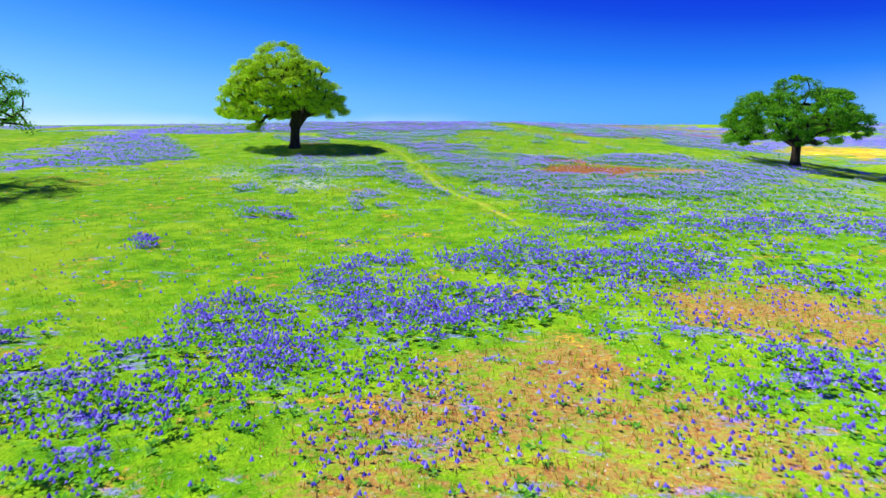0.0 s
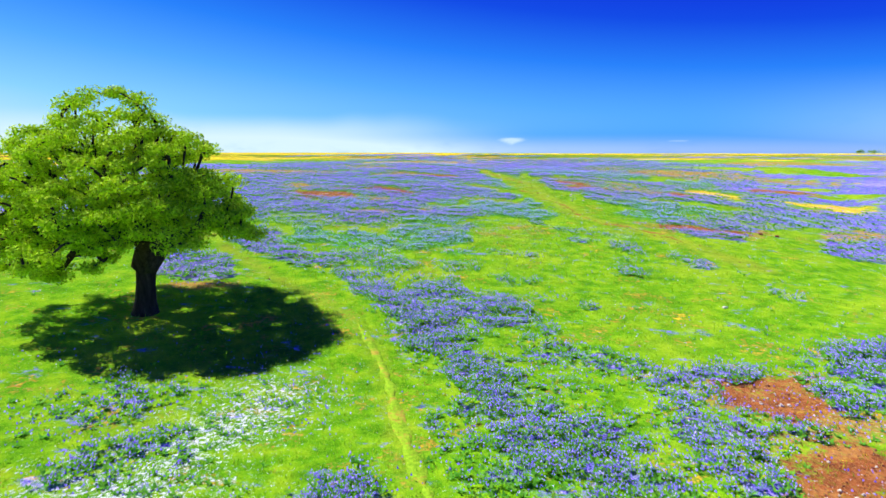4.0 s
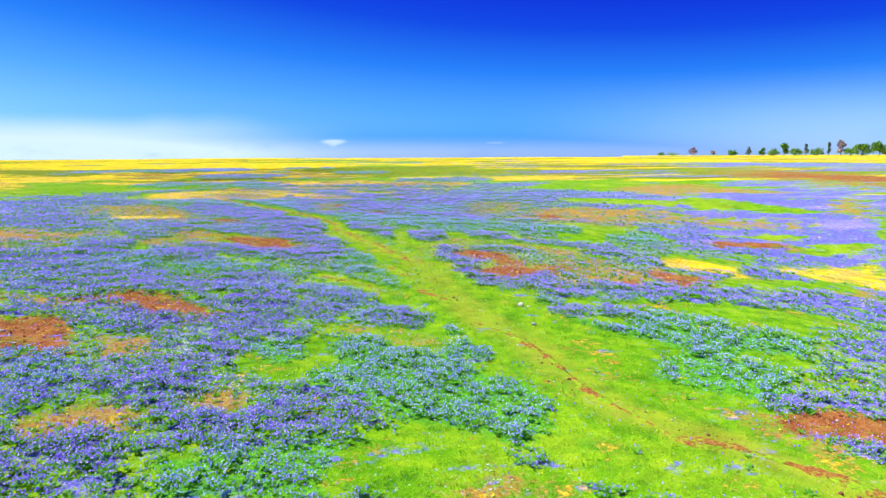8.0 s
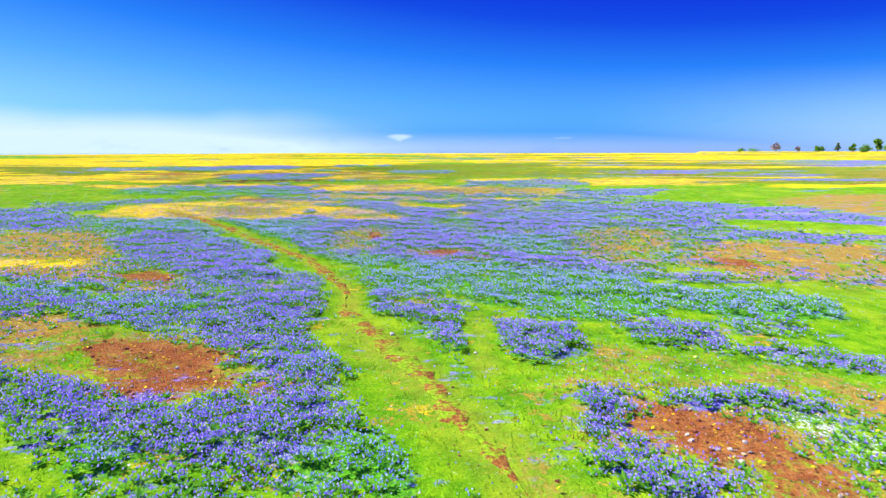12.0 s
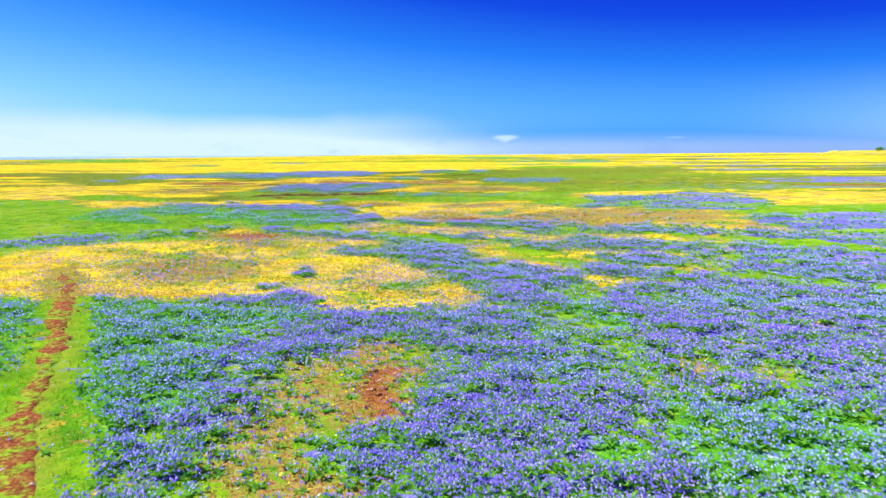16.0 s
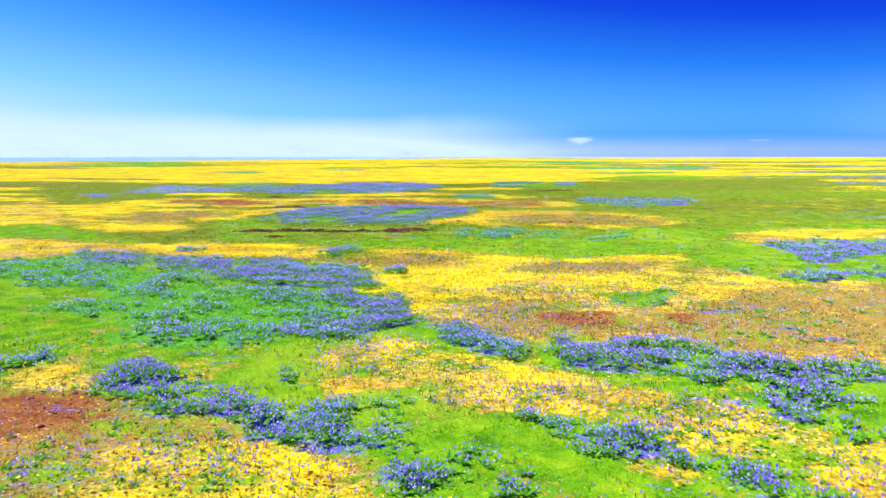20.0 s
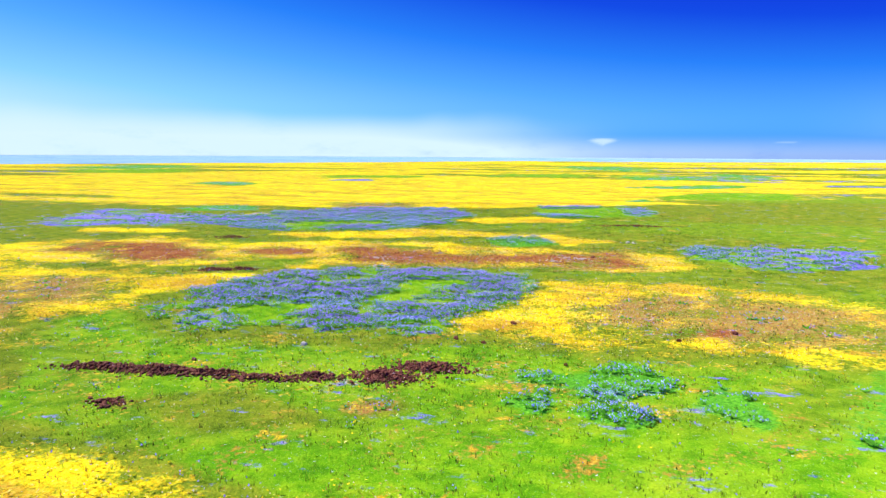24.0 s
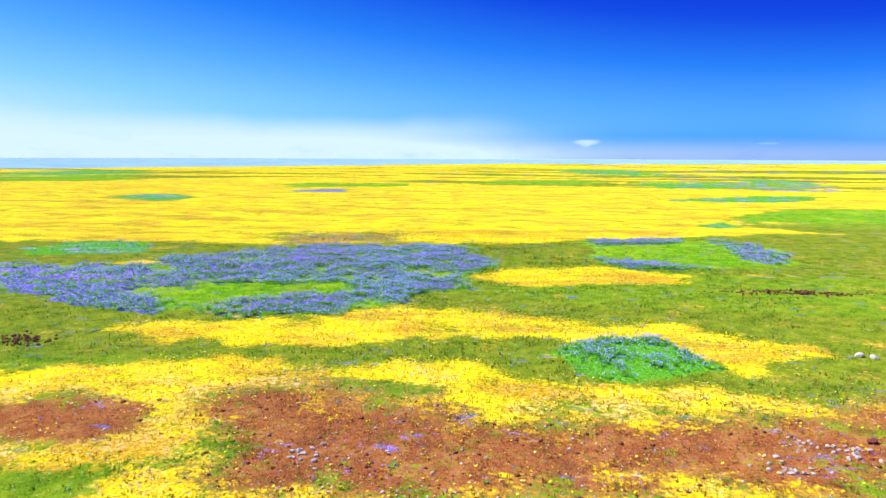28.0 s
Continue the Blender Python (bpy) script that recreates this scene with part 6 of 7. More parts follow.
def cover_at(x, y):
    """The share of each kind of plant cover at points of the plan."""
    x, y = np.asarray(x, float), np.asarray(y, float)
    f = {k: np.zeros(x.shape) for k in KINDS}
    # wild mix where no drift is set: streaks that grow yellower up the tableland
    streak = lattice(x / 2.6, y, 7.0, 11) * 0.6 + lattice(x / 1.8, y, 2.6, 12) * 0.4
    streak2 = lattice(x / 3.0, y, 8.0, 21) * 0.6 + lattice(x / 2.2, y, 3.0, 22) * 0.4
    far = lattice(x / 5.0, y, 16.0, 31) * 0.35 + lattice(x / 5.0, y, 6.0, 32) * 0.3 + lattice(x / 9.0, y, 4.0, 33) * 0.35
    blue = np.interp(y, [-30, 0, 30, 60, 110, 150, 260, 600], [0.34, 0.36, 0.44, 0.56, 0.50, 0.34, 0.30, 0.30]) + np.clip(x / 200, -0.05, 0.16)
    yellow = np.interp(y, [60, 100, 140, 200, 320, 700], [0.10, 0.40, 0.46, 0.55, 0.62, 0.66]) - np.clip(x / 900, -0.06, 0.04)
    f["gold"] = smooth(far, 1.02 - yellow, 1.10 - yellow) * 0.95
    f["lupine"] = smooth(streak, 1.0 - blue, 1.10 - blue) * 0.9 * (1 - f["gold"])
    f["soil"] = smooth(streak2, 0.68, 0.76) * 0.8 * (1 - f["lupine"]) * (1 - f["gold"])
    wild = np.maximum(smooth(np.abs(x - 2), 30, 60), smooth(y, 225, 290))
    for k, least in (("lupine", np.interp(y, [30, 45, 112, 135], [0.35, 0.9, 0.9, 0.4])), ("gold", 0.25), ("soil", np.interp(y, [5, 25], [0.05, 0.25]))):
        f[k] *= least + (1 - least) * wild
    warp = (lattice(x, y, 2.4, 41) - 0.5) * 0.75 + (lattice(x, y, 0.8, 42) - 0.5) * 0.7 + (lattice(x, y, 6.0, 43) - 0.5) * 0.5
    for kind, cx, cy, a, b, turn in DRIFTS:
        reach = 1.7 * max(a, b)
        near = np.flatnonzero((np.abs(x.ravel() - cx) < reach) & (np.abs(y.ravel() - cy) < reach))
        if not len(near):
            continue
        dx, dy, w = x.ravel()[near] - cx, y.ravel()[near] - cy, warp.ravel()[near]
        u = (dx * math.cos(turn) + dy * math.sin(turn)) / a
        v = (dy * math.cos(turn) - dx * math.sin(turn)) / b
        r = np.sqrt(u * u + v * v) + w
        edge = {"straw": 0.7, "soil": 0.55, "white": 0.8, "gold": 0.55}.get(kind, 0.5)
        m = 1 - smooth(r, 1.05 - edge, 1.05 + edge)
        if kind == "soil":
            flat = f["straw"].reshape(-1)
            flat[near] += (0.7 - flat[near]) * 0.5 * (1 - smooth(r, 0.9, 1.65))
        for k in KINDS:
            flat = f[k].reshape(-1)
            flat[near] += (GROWTH[kind].get(k, 0.0) - flat[near]) * m
    for kind, outline in PATCHES:
        lay(f, x, y, warp, kind, outline)
    f["trail"], f["path"] = np.zeros(x.shape), np.zeros(x.shape)
    for points, half, kind in TRAILS:
        d = along_trail(x, y, points) + (lattice(x, y, 0.9, 51) - 0.5) * 0.35
        worn = 0.7 + 0.3 * smooth(lattice(x, y, 2.3, 52), 0.25, 0.6)
        on = "path" if kind == "path" else "trail"
        f[on] = np.maximum(f[on], (1 - smooth(d, half * 0.6, half * 1.6)) * worn * {"track": 0.6, "path": 0.42}.get(kind, 0.9))
        clear = 1 - smooth(d, half * 1.5, half * {"trail": 3.0, "track": 2.8}.get(kind, 4.0))
        for k in ("lupine", "gold", "white", "teal", "soil"):
            f[k] *= 1 - clear * 0.92
    f["dark"] = (0.4 + 0.6 * smooth(lattice(x / 2, y, 10.0, 61), 0.3, 0.6)) * smooth(y, 125, 155) * (1 - f["fresh"])
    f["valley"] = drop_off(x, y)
    return f


def thicket(x, y, size, seed):
    """Clumped growth: above a half inside clumps, below it in the gaps."""
    return lattice(x, y * 1.2, size, seed) * 0.65 + lattice(x, y, size * 0.42, seed + 1) * 0.35


def lush(x, y, share):
    """Thins a lupine drift into bushes with green gaps; the drifts in mid-plateau are the closest grown."""
    t = thicket(x, y, 0.8, 71) * 0.6 + thicket(x, y, 2.2, 77) * 0.4
    gap = np.interp(y, [-40, 25, 45, 105, 120, 225], [0.85, 0.85, 0.5, 0.5, 0.95, 0.95])
    lo = np.interp(y, [20, 40, 110, 125], [0.42, 0.43, 0.43, 0.44])
    return share * (1 - gap * (1 - smooth(t + (share - 0.6) * 0.22, lo - 0.02, lo + 0.11)))


def grid_mesh(name, xs, ys):
    gx, gy = np.meshgrid(xs, ys)
    co = np.stack([gx, gy, land(gx, gy)], -1).reshape(-1, 3)
    nx, ny = len(xs), len(ys)
    i = (np.arange(ny - 1)[:, None] * nx + np.arange(nx - 1)[None]).ravel()
    faces = np.stack([i, i + 1, i + nx + 1, i + nx], -1)
    return solid(name, co, faces), gx.ravel(), gy.ravel()


def solid(name, co, faces):
    """A mesh from arrays of corners and of three- or four-sided faces."""
    me = bpy.data.meshes.new(name)
    me.vertices.add(len(co))
    me.vertices.foreach_set("co", np.asarray(co, np.float32).ravel())
    n, k = faces.shape
    me.loops.add(n * k)
    me.loops.foreach_set("vertex_index", faces.astype(np.int32).ravel())
    me.polygons.add(n)
    me.polygons.foreach_set("loop_start", np.arange(0, n * k, k, dtype=np.int32))
    me.update(calc_edges=True)
    return me


def spread(lo, hi, near_lo, near_hi, step, grow):
    """Grid lines: even between near_lo and near_hi, ever wider apart beyond."""
    mid = list(np.arange(near_lo, near_hi + step / 2, step))
    for end, sign in ((hi, 1), (lo, -1)):
        p, s = (mid[-1] if sign > 0 else mid[0]), step
        while abs(p - end) > 1e-6:
            s = min(s * grow, 160)
            p = p + sign * s if abs(end - p) > 1.5 * s else end
            mid.append(p) if sign > 0 else mid.insert(0, p)
    return np.array(mid)


def build_ground():
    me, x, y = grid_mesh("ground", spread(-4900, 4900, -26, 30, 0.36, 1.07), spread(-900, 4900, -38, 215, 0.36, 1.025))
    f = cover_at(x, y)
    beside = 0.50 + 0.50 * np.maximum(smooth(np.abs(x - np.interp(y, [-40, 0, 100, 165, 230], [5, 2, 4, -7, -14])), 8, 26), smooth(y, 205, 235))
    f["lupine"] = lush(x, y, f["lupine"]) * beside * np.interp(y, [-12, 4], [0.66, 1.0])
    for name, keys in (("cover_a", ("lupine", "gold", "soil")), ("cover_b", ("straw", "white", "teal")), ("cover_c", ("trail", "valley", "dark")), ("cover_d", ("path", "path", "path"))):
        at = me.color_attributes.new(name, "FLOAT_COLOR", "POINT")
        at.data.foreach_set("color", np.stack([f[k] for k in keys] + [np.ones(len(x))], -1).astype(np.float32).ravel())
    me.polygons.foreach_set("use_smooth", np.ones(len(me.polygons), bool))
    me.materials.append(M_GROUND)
    return tagged(new("ground", me), "spring meadow tableland with drifts of wildflowers", "ground", kind="structure")


build_ground()


def build_trails():
    """Narrow ragged trails trodden through the meadow, laid just over the ground."""
    for k, (points, half, kind) in enumerate(TRAILS):
        if kind == "track":
            continue
        way = np.array(points)
        run = np.concatenate([[0], np.cumsum(np.hypot(*np.diff(way, axis=0).T))])
        s = np.arange(0, run[-1], 0.12)
        x, y = np.interp(s, run, way[:, 0]), np.interp(s, run, way[:, 1])
        sway = (lattice(s, 0 * s, 3.0, 53 + k) - 0.5) * 0.5
        dx, dy = np.gradient(x), np.gradient(y)
        size = np.hypot(dx, dy)
        nx, ny = -dy / size, dx / size
        ragged = lattice(s, 0 * s, 1.3, 63 + k) * 0.6 + lattice(s, 0 * s, 0.35, 73 + k) * 0.6
        wide = half * (1.0 if kind == "trail" else 0.7 if kind == "path" else 1.3) * np.clip(ragged * 1.7 - (0.35 if kind == "worn" else 0.0), 0.0, 1.5) * smooth(s, 0, min(3.0, run[-1] / 3)) * smooth(run[-1] - s, 0, min(3.0, run[-1] / 3))
        rows = []
        for u, drop in ((-1.0, -0.03), (-0.7, 0.03), (0.0, 0.022), (0.7, 0.03), (1.0, -0.03)):
            off = sway + u * wide * (1 + 0.5 * (lattice(s, 0 * s + 9 * u, 0.4, 83 + k) - 0.5))
            rows.append(np.stack([x + nx * off, y + ny * off, land(x + nx * off, y + ny * off) + drop], -1))
        co, n = np.stack(rows, 1).reshape(-1, 3), len(s)
        i = (np.arange(n - 1)[:, None] * 5 + np.arange(4)[None]).ravel()
        me = solid("trail", co, np.stack([i, i + 1, i + 6, i + 5], -1))
        me.materials.append({"worn": M_WORN_TRAIL, "trail": M_RED_TRAIL, "path": M_TAN_TRAIL}[kind])
        tagged(new("trail", me), "narrow trodden trail of bare earth through the flowers", "trail", kind="structure")


build_trails()


# ---- helpers for things ----
def part(name, me, material, parent, label=""):
    if not me.materials:
        me.materials.append(material)
    ob = new(name, me)
    ob.parent = parent
    return tagged(ob, label)


def base(name, x, y, turn=0.0, size=1.0):
    ob = new(name)
    ob.matrix_world = pose(x, y, float(land(x, y)) - 0.04, 0, 0, turn) @ Matrix.Diagonal((size, size, size, 1))
    return ob


def tubes(name, runs, sides=7):
    """Tapered tubes along runs of (point, radius)."""
    co, faces = [], []
    for run in runs:
        start = len(co)
        for k, (p, r) in enumerate(run):
            a, b = run[max(k - 1, 0)][0], run[min(k + 1, len(run) - 1)][0]
            way = (b - a).normalized()
            side = way.cross(Vector((0.31, 0.95, 0.12))).normalized()
            up = way.cross(side)
            for s in range(sides):
                t = 2 * math.pi * s / sides
                co.append(p + (side * math.cos(t) + up * math.sin(t)) * r)
        for k in range(len(run) - 1):
            for s in range(sides):
                i, j = start + k * sides, start + (k + 1) * sides
                faces.append((i + s, i + (s + 1) % sides, j + (s + 1) % sides, j + s))
    me = solid(name, np.array([tuple(c) for c in co]), np.array(faces))
    me.polygons.foreach_set("use_smooth", np.ones(len(me.polygons), bool))
    return me


def leaves(name, rng, centres, radii, count, size, flat=0.7):
    """Clumps of small folded leaves round the given centres."""
    n = len(centres) * count
    c = np.repeat(np.array(centres), count, 0)
    r = np.repeat(np.array(radii), count)[:, None]
    d = rng.normal(size=(n, 3))
    d /= np.linalg.norm(d, axis=1, keepdims=True)
    p = c + d * r * (rng.rand(n, 1) ** 0.45) * np.array([1, 1, flat])
    a = rng.normal(size=(n, 3))
    a /= np.linalg.norm(a, axis=1, keepdims=True)
    b = np.cross(a, d + 0.3)
    b /= np.linalg.norm(b, axis=1, keepdims=True) + 1e-9
    s = size * (0.6 + 0.8 * rng.rand(n, 1))
    co = np.stack([p - a * s, p + b * s * 0.55, p + a * s, p - b * s * 0.55], 1).reshape(-1, 3)
    i = np.arange(n)[:, None] * 4
    return solid(name, co, i + np.array([0, 1, 2, 3]))


def oak(rng, x, y, turn, size, label, reach=(4.9, 4.7), lean=-0.9, top=8.3, clumps=225, per=600, leaf=None, droop=()):
    """A spreading oak: short stout trunk, forking limbs and a domed crown with gaps."""
    tree = base("oak_tree", x, y, turn, size)
    fork = Vector((0.1, 0.0, 1.9))
    # cushions of leaves: one on top, three rings below it, open underneath
    cushions = [(Vector((lean, 0, top - 1.25)), 1.9)]
    for count, ring, level in ((7, 0.56, 0.70), (10, 0.80, 0.52), (10, 0.84, 0.32)):
        for k in range(count):
            az = 6.283 * (k + rng.uniform(-0.25, 0.25)) / count + level * 9
            out = ring * (1 + rng.uniform(-0.08, 0.08))
            low = 0.6 * (math.cos(az) > 0.1) * (level < 0.4)
            cushions.append((Vector((lean + reach[0] * out * math.cos(az), reach[1] * out * math.sin(az), top * (level + rng.uniform(-0.04, 0.04)) + low)), rng.uniform(1.25, 1.6)))
    ends = []
    tries = 0
    while len(ends) < clumps and tries < 40000:
        tries += 1
        centre, wide = cushions[rng.randint(len(cushions))]
        az, lift = rng.rand() * 6.283, rng.uniform(-0.25, 1.0)
        out = math.sqrt(1 - lift * lift) * wide * rng.uniform(0.85, 1.0)
        p = centre + Vector((out * math.cos(az), out * math.sin(az), lift * wide * 0.72))
        if all((p - q).length > 0.5 for q in ends):
            ends.append(p)
    ends += [Vector(p) for p in droop]
    ends.sort(key=lambda p: (p - fork).length)
    nodes, links = [fork], {}
    for e in ends:
        j = min(range(len(nodes)), key=lambda i: (nodes[i] - e).length + 0.45 * (nodes[i] - fork).length * (1 if i else 0.9))
        a = nodes[j]
        steps = max(2, int((e - a).length / 0.7))
        bend = Vector((rng.uniform(-0.3, 0.3), rng.uniform(-0.3, 0.3), 0.35))
        prev = j
        for s in range(1, steps + 1):
            t = s / steps
            p = a.lerp(e, t) + bend * math.sin(math.pi * t) * (e - a).length * 0.25 + Vector(rng.uniform(-0.07, 0.07, 3))
            nodes.append(p if s < steps else e.copy())
            links[len(nodes) - 1] = prev
            prev = len(nodes) - 1
    load = [0.0] * len(nodes)
    for i in range(len(nodes) - 1, 0, -1):
        load[i] += 1.0 if i not in links.values() else 0.0
        load[links[i]] += load[i]
    thick = [0.042 * max(n, 0.6) ** 0.5 for n in load]
    runs = [[(nodes[links[i]], min(thick[links[i]], thick[i] * 1.5)), (nodes[i], thick[i])] for i in links]
    trunk = [(Vector((0, 0, -0.2)), 0.66), (Vector((0, 0, 0.1)), 0.5), (Vector((0.02, 0.02, 0.5)), 0.4), (Vector((0.06, 0, 1.2)), 0.36), (fork, 0.38), (fork + Vector((0.02, 0.02, 0.35)), 0.2)]
    part("trunk", tubes("trunk", [trunk], 12), M_BARK, tree, "dark furrowed bark")
    part("branch_work", tubes("branch_work", runs, 6), M_BARK, tree)
    radii = [rng.uniform(0.4, 0.68) for _ in ends]
    part("crown", leaves("crown", rng, [tuple(p) for p in ends], radii, per, 0.058, 0.55), leaf or M_OAKLEAF, tree, "fresh light green spring leaves")
    return tagged(tree, label, "tree", "oaks on the meadow")


rng = np.random.RandomState(7)
oak(rng, -10.6, 24.0, 0, 1.0, "broad old oak with fresh green leaves in the meadow", (4.25, 4.2), -0.95, 8.2, 410, 340, droop=[(-2.3, -1.5, 2.0), (-2.7, -1.6, 1.75), (-3.2, -1.4, 1.65), (-2.6, -1.2, 1.6)])
oak(np.random.RandomState(11), 32.2, 33.6, 40, 1.05, "spreading oak with an open green crown beside yellow flowers", (5.9, 5.4), -0.3, 7.3, 380, 300, M_DARKLEAF)
oak(np.random.RandomState(15), -22.9, -1.6, 200, 1.1, "oak at the edge of the grass slope", (5.4, 5.2), 0.4, 8.0, 260, 90, M_DARKLEAF)


# ---- trees along the far rim ----
def far_tree(seed, x, y, tall, wide, kind):
    """A tree far off on the rim: stem and a crown of leaf clumps."""
    rng = np.random.RandomState(seed)
    label, leaf, species = {
        "oak": ("round green tree on the distant rim", M_FARLEAF, "broadleaf_tree"),
        "pine": ("grey green pine on the distant rim", M_PINELEAF, "pine_tree"),
        "bud": ("tree in reddish bud on the distant rim", M_BUDLEAF, "budding_tree"),
    }[kind]
    tree = base(species, x, y)
    stem = tall * (0.95 if kind == "pine" else 0.6)
    part("trunk", tubes("trunk", [[(Vector((0, 0, -0.5)), 0.5), (Vector((0.1, 0, stem * 0.5)), 0.35), (Vector((0, 0.1, stem)), 0.12)]], 6), M_BARK, tree)
    centres, radii = [], []
    for k in range(26):
        h = rng.rand()
        a = rng.rand() * 6.3
        if kind == "pine":
            z, out = tall * (0.25 + 0.72 * h), wide * 0.5 * (1.05 - h) * rng.rand()
        else:
            z, out = tall * (0.22 + 0.62 * h), wide * 0.42 * math.sqrt(max(0.05, 1 - (1.8 * h - 0.8) ** 2)) * rng.rand() ** 0.5
        centres.append((out * math.cos(a), out * math.sin(a), z))
        radii.append(wide * rng.uniform(0.12, 0.2))
    part("crown", leaves("crown", rng, centres, radii, 60 if kind != "bud" else 40, tall * 0.06, 0.8), leaf, tree)
    return tagged(tree, label, "tree", "trees along the far rim")


RIM = [(1138, 6, 14, "oak"), (1160, 5, 22, "oak"), (1195, 15, 15, "bud"), (1230, 10, 9, "bud"), (1263, 10, 20, "oak"), (1293, 13, 11, "pine"), (1316, 14, 12, "oak"), (1336, 11, 22, "oak"),
       (1355, 21, 16, "oak"), (1374, 11, 24, "oak"), (1393, 18, 10, "pine"), (1413, 12, 22, "oak"), (1433, 20, 8, "pine"), (1454, 26, 15, "bud"), (1472, 12, 24, "oak")]
for k, (across, tall, wide, kind) in enumerate(RIM):
    bearing = radians(11.93) + math.atan((across - 784) / 1322)
    d = 1250 - 10 * (k % 3)
    far_tree(100 + k, 2.3 + d * math.sin(bearing), 46.9 + d * math.cos(bearing), tall, wide, kind)
for k in range(9):
    bearing = radians(11.93 + 28.2 + 1.0 * k)
    far_tree(130 + k, 2.3 + 1120 * math.sin(bearing), 46.9 + 1120 * math.cos(bearing), (17, 20, 16)[k % 3], (26, 24, 28)[k % 3], ("oak", "oak", "bud", "oak")[k % 4])


# ---- stones ----
def rock_shape(name, seed):
    rng = np.random.RandomState(seed)
    bm = bmesh.new()
    bmesh.ops.create_icosphere(bm, subdivisions=1, radius=1.0)
    for v in bm.verts:
        k = rng.uniform(0.62, 1.12)
        v.co = Vector((v.co.x * k, v.co.y * k * 0.85, v.co.z * k * 0.62))
    me = bpy.data.meshes.new(name)
    bm.to_mesh(me)
    bm.free()
    return me


LAVA_SHAPES = [rock_shape("lava_rock", 40 + k) for k in range(6)]
PALE_SHAPES = [rock_shape("pale_rock", 60 + k) for k in range(3)]
for me in LAVA_SHAPES:
    me.materials.append(M_LAVA)
for me in PALE_SHAPES:
    me.materials.append(M_PALE)


def rock(shapes, rng, x, y, r, name, label, group):
    ob = new(name, shapes[rng.randint(len(shapes))])
    ob.matrix_world = pose(x, y, float(land(x, y)) + r * 0.22, rng.uniform(-14, 14), rng.uniform(-14, 14), rng.uniform(0, 360)) @ Matrix.Diagonal((r, r * rng.uniform(0.7, 1.0), r * rng.uniform(0.7, 1.0), 1))
    return tagged(ob, label, "rock", group)


HEAPS = []


def rock_pile(seed, x, y, across, along, count):
    HEAPS.append((x, y, across, along, count))
    rng = np.random.RandomState(seed)
    for _ in range(count):
        u, v = rng.normal(size=2) * 0.42
        rock(LAVA_SHAPES, rng, x + u * across, y + v * along, 0.05 + 0.10 * rng.rand() ** 1.6, "lava_rock", "dark reddish brown lava rock lying in the grass", "lava rocks in the meadow")


rock_pile(200, -15.4, 154.7, 1.9, 0.5, 28)
rock_pile(201, -13.3, 154.6, 1.7, 0.7, 37)
rock_pile(202, -11.5, 154.5, 1.6, 0.4, 21)
rock_pile(203, -9.8, 154.3, 1.5, 0.4, 18)
rock_pile(204, -8.3, 154.7, 1.1, 0.45, 16)
rock_pile(205, -6.4, 155.1, 1.2, 1.0, 39)
rock_pile(206, -5.2, 156.4, 1.5, 0.9, 34)
rock_pile(207, -13.2, 151.7, 0.7, 0.4, 8)
rock_pile(208, -20.2, 172.1, 1.5, 0.5, 18)
rock_pile(209, -18.9, 172.7, 0.9, 0.5, 9)
rock_pile(210, 4.4, 200.2, 4.0, 0.7, 18)
rock_pile(211, -26.4, 187.0, 1.6, 1.2, 11)

rng = np.random.RandomState(77)
for x, y, r in ((9.2, 56.5, 0.22), (9.5, 56.4, 0.1), (9.0, 54.0, 0.14), (9.9, 54.2, 0.12), (-1.7, 146.9, 0.2), (-1.4, 146.9, 0.16), (-10.2, 158.6, 0.17), (3.9, 74.7, 0.12), (12.3, 27.7, 0.16), (3.2, 189.5, 0.22), (3.6, 189.3, 0.2)):
    rock(PALE_SHAPES, rng, x, y, r, "pale_rock", "pale lichen covered rock in the grass", "pale rocks in the meadow")
for x, y in ((-12.7, 178.8), (-1.2, 181.2), (-1.9, 179.6), (-0.3, 180.7)):
    for k in range(24):
        rock(PALE_SHAPES, rng, x + rng.normal() * 0.26, y + rng.normal() * 0.34, rng.uniform(0.04, 0.10), "pale_rock", "grey white weathered rock on rusty soil", "pale rocks on bare soil")
for x, y, some, out in ((-10.0, 54.8, 9, 0.5), (10.8, 17.9, 12, 0.4), (10.2, 12.8, 10, 0.6), (13.0, 13.0, 4, 0.2), (15.4, 43.6, 7, 0.4), (9.8, 67.0, 16, 0.6), (11.2, 64.8, 8, 0.5), (8.4, 63.6, 6, 0.4)):
    for k in range(some):
        rock(PALE_SHAPES, rng, x + rng.normal() * out, y + rng.normal() * out * 0.6, rng.uniform(0.04, 0.10), "pale_rock", "grey white weathered rock on rusty soil", "pale rocks on bare soil")
for x, y in ((-3.9, 159.9), (5.2, 162.7), (-5.0, 160.4), (-3.1, 163.0), (3.0, 161.2), (-1.0, 157.5), (-13.0, 156.0), (0.5, 181.5), (1.4, 180.2), (20.7, 44.3), (19.8, 44.6)):
    rock(LAVA_SHAPES, rng, x, y, rng.uniform(0.12, 0.2), "lava_rock", "dark reddish brown lava rock lying in the grass", "lava rocks in the meadow")


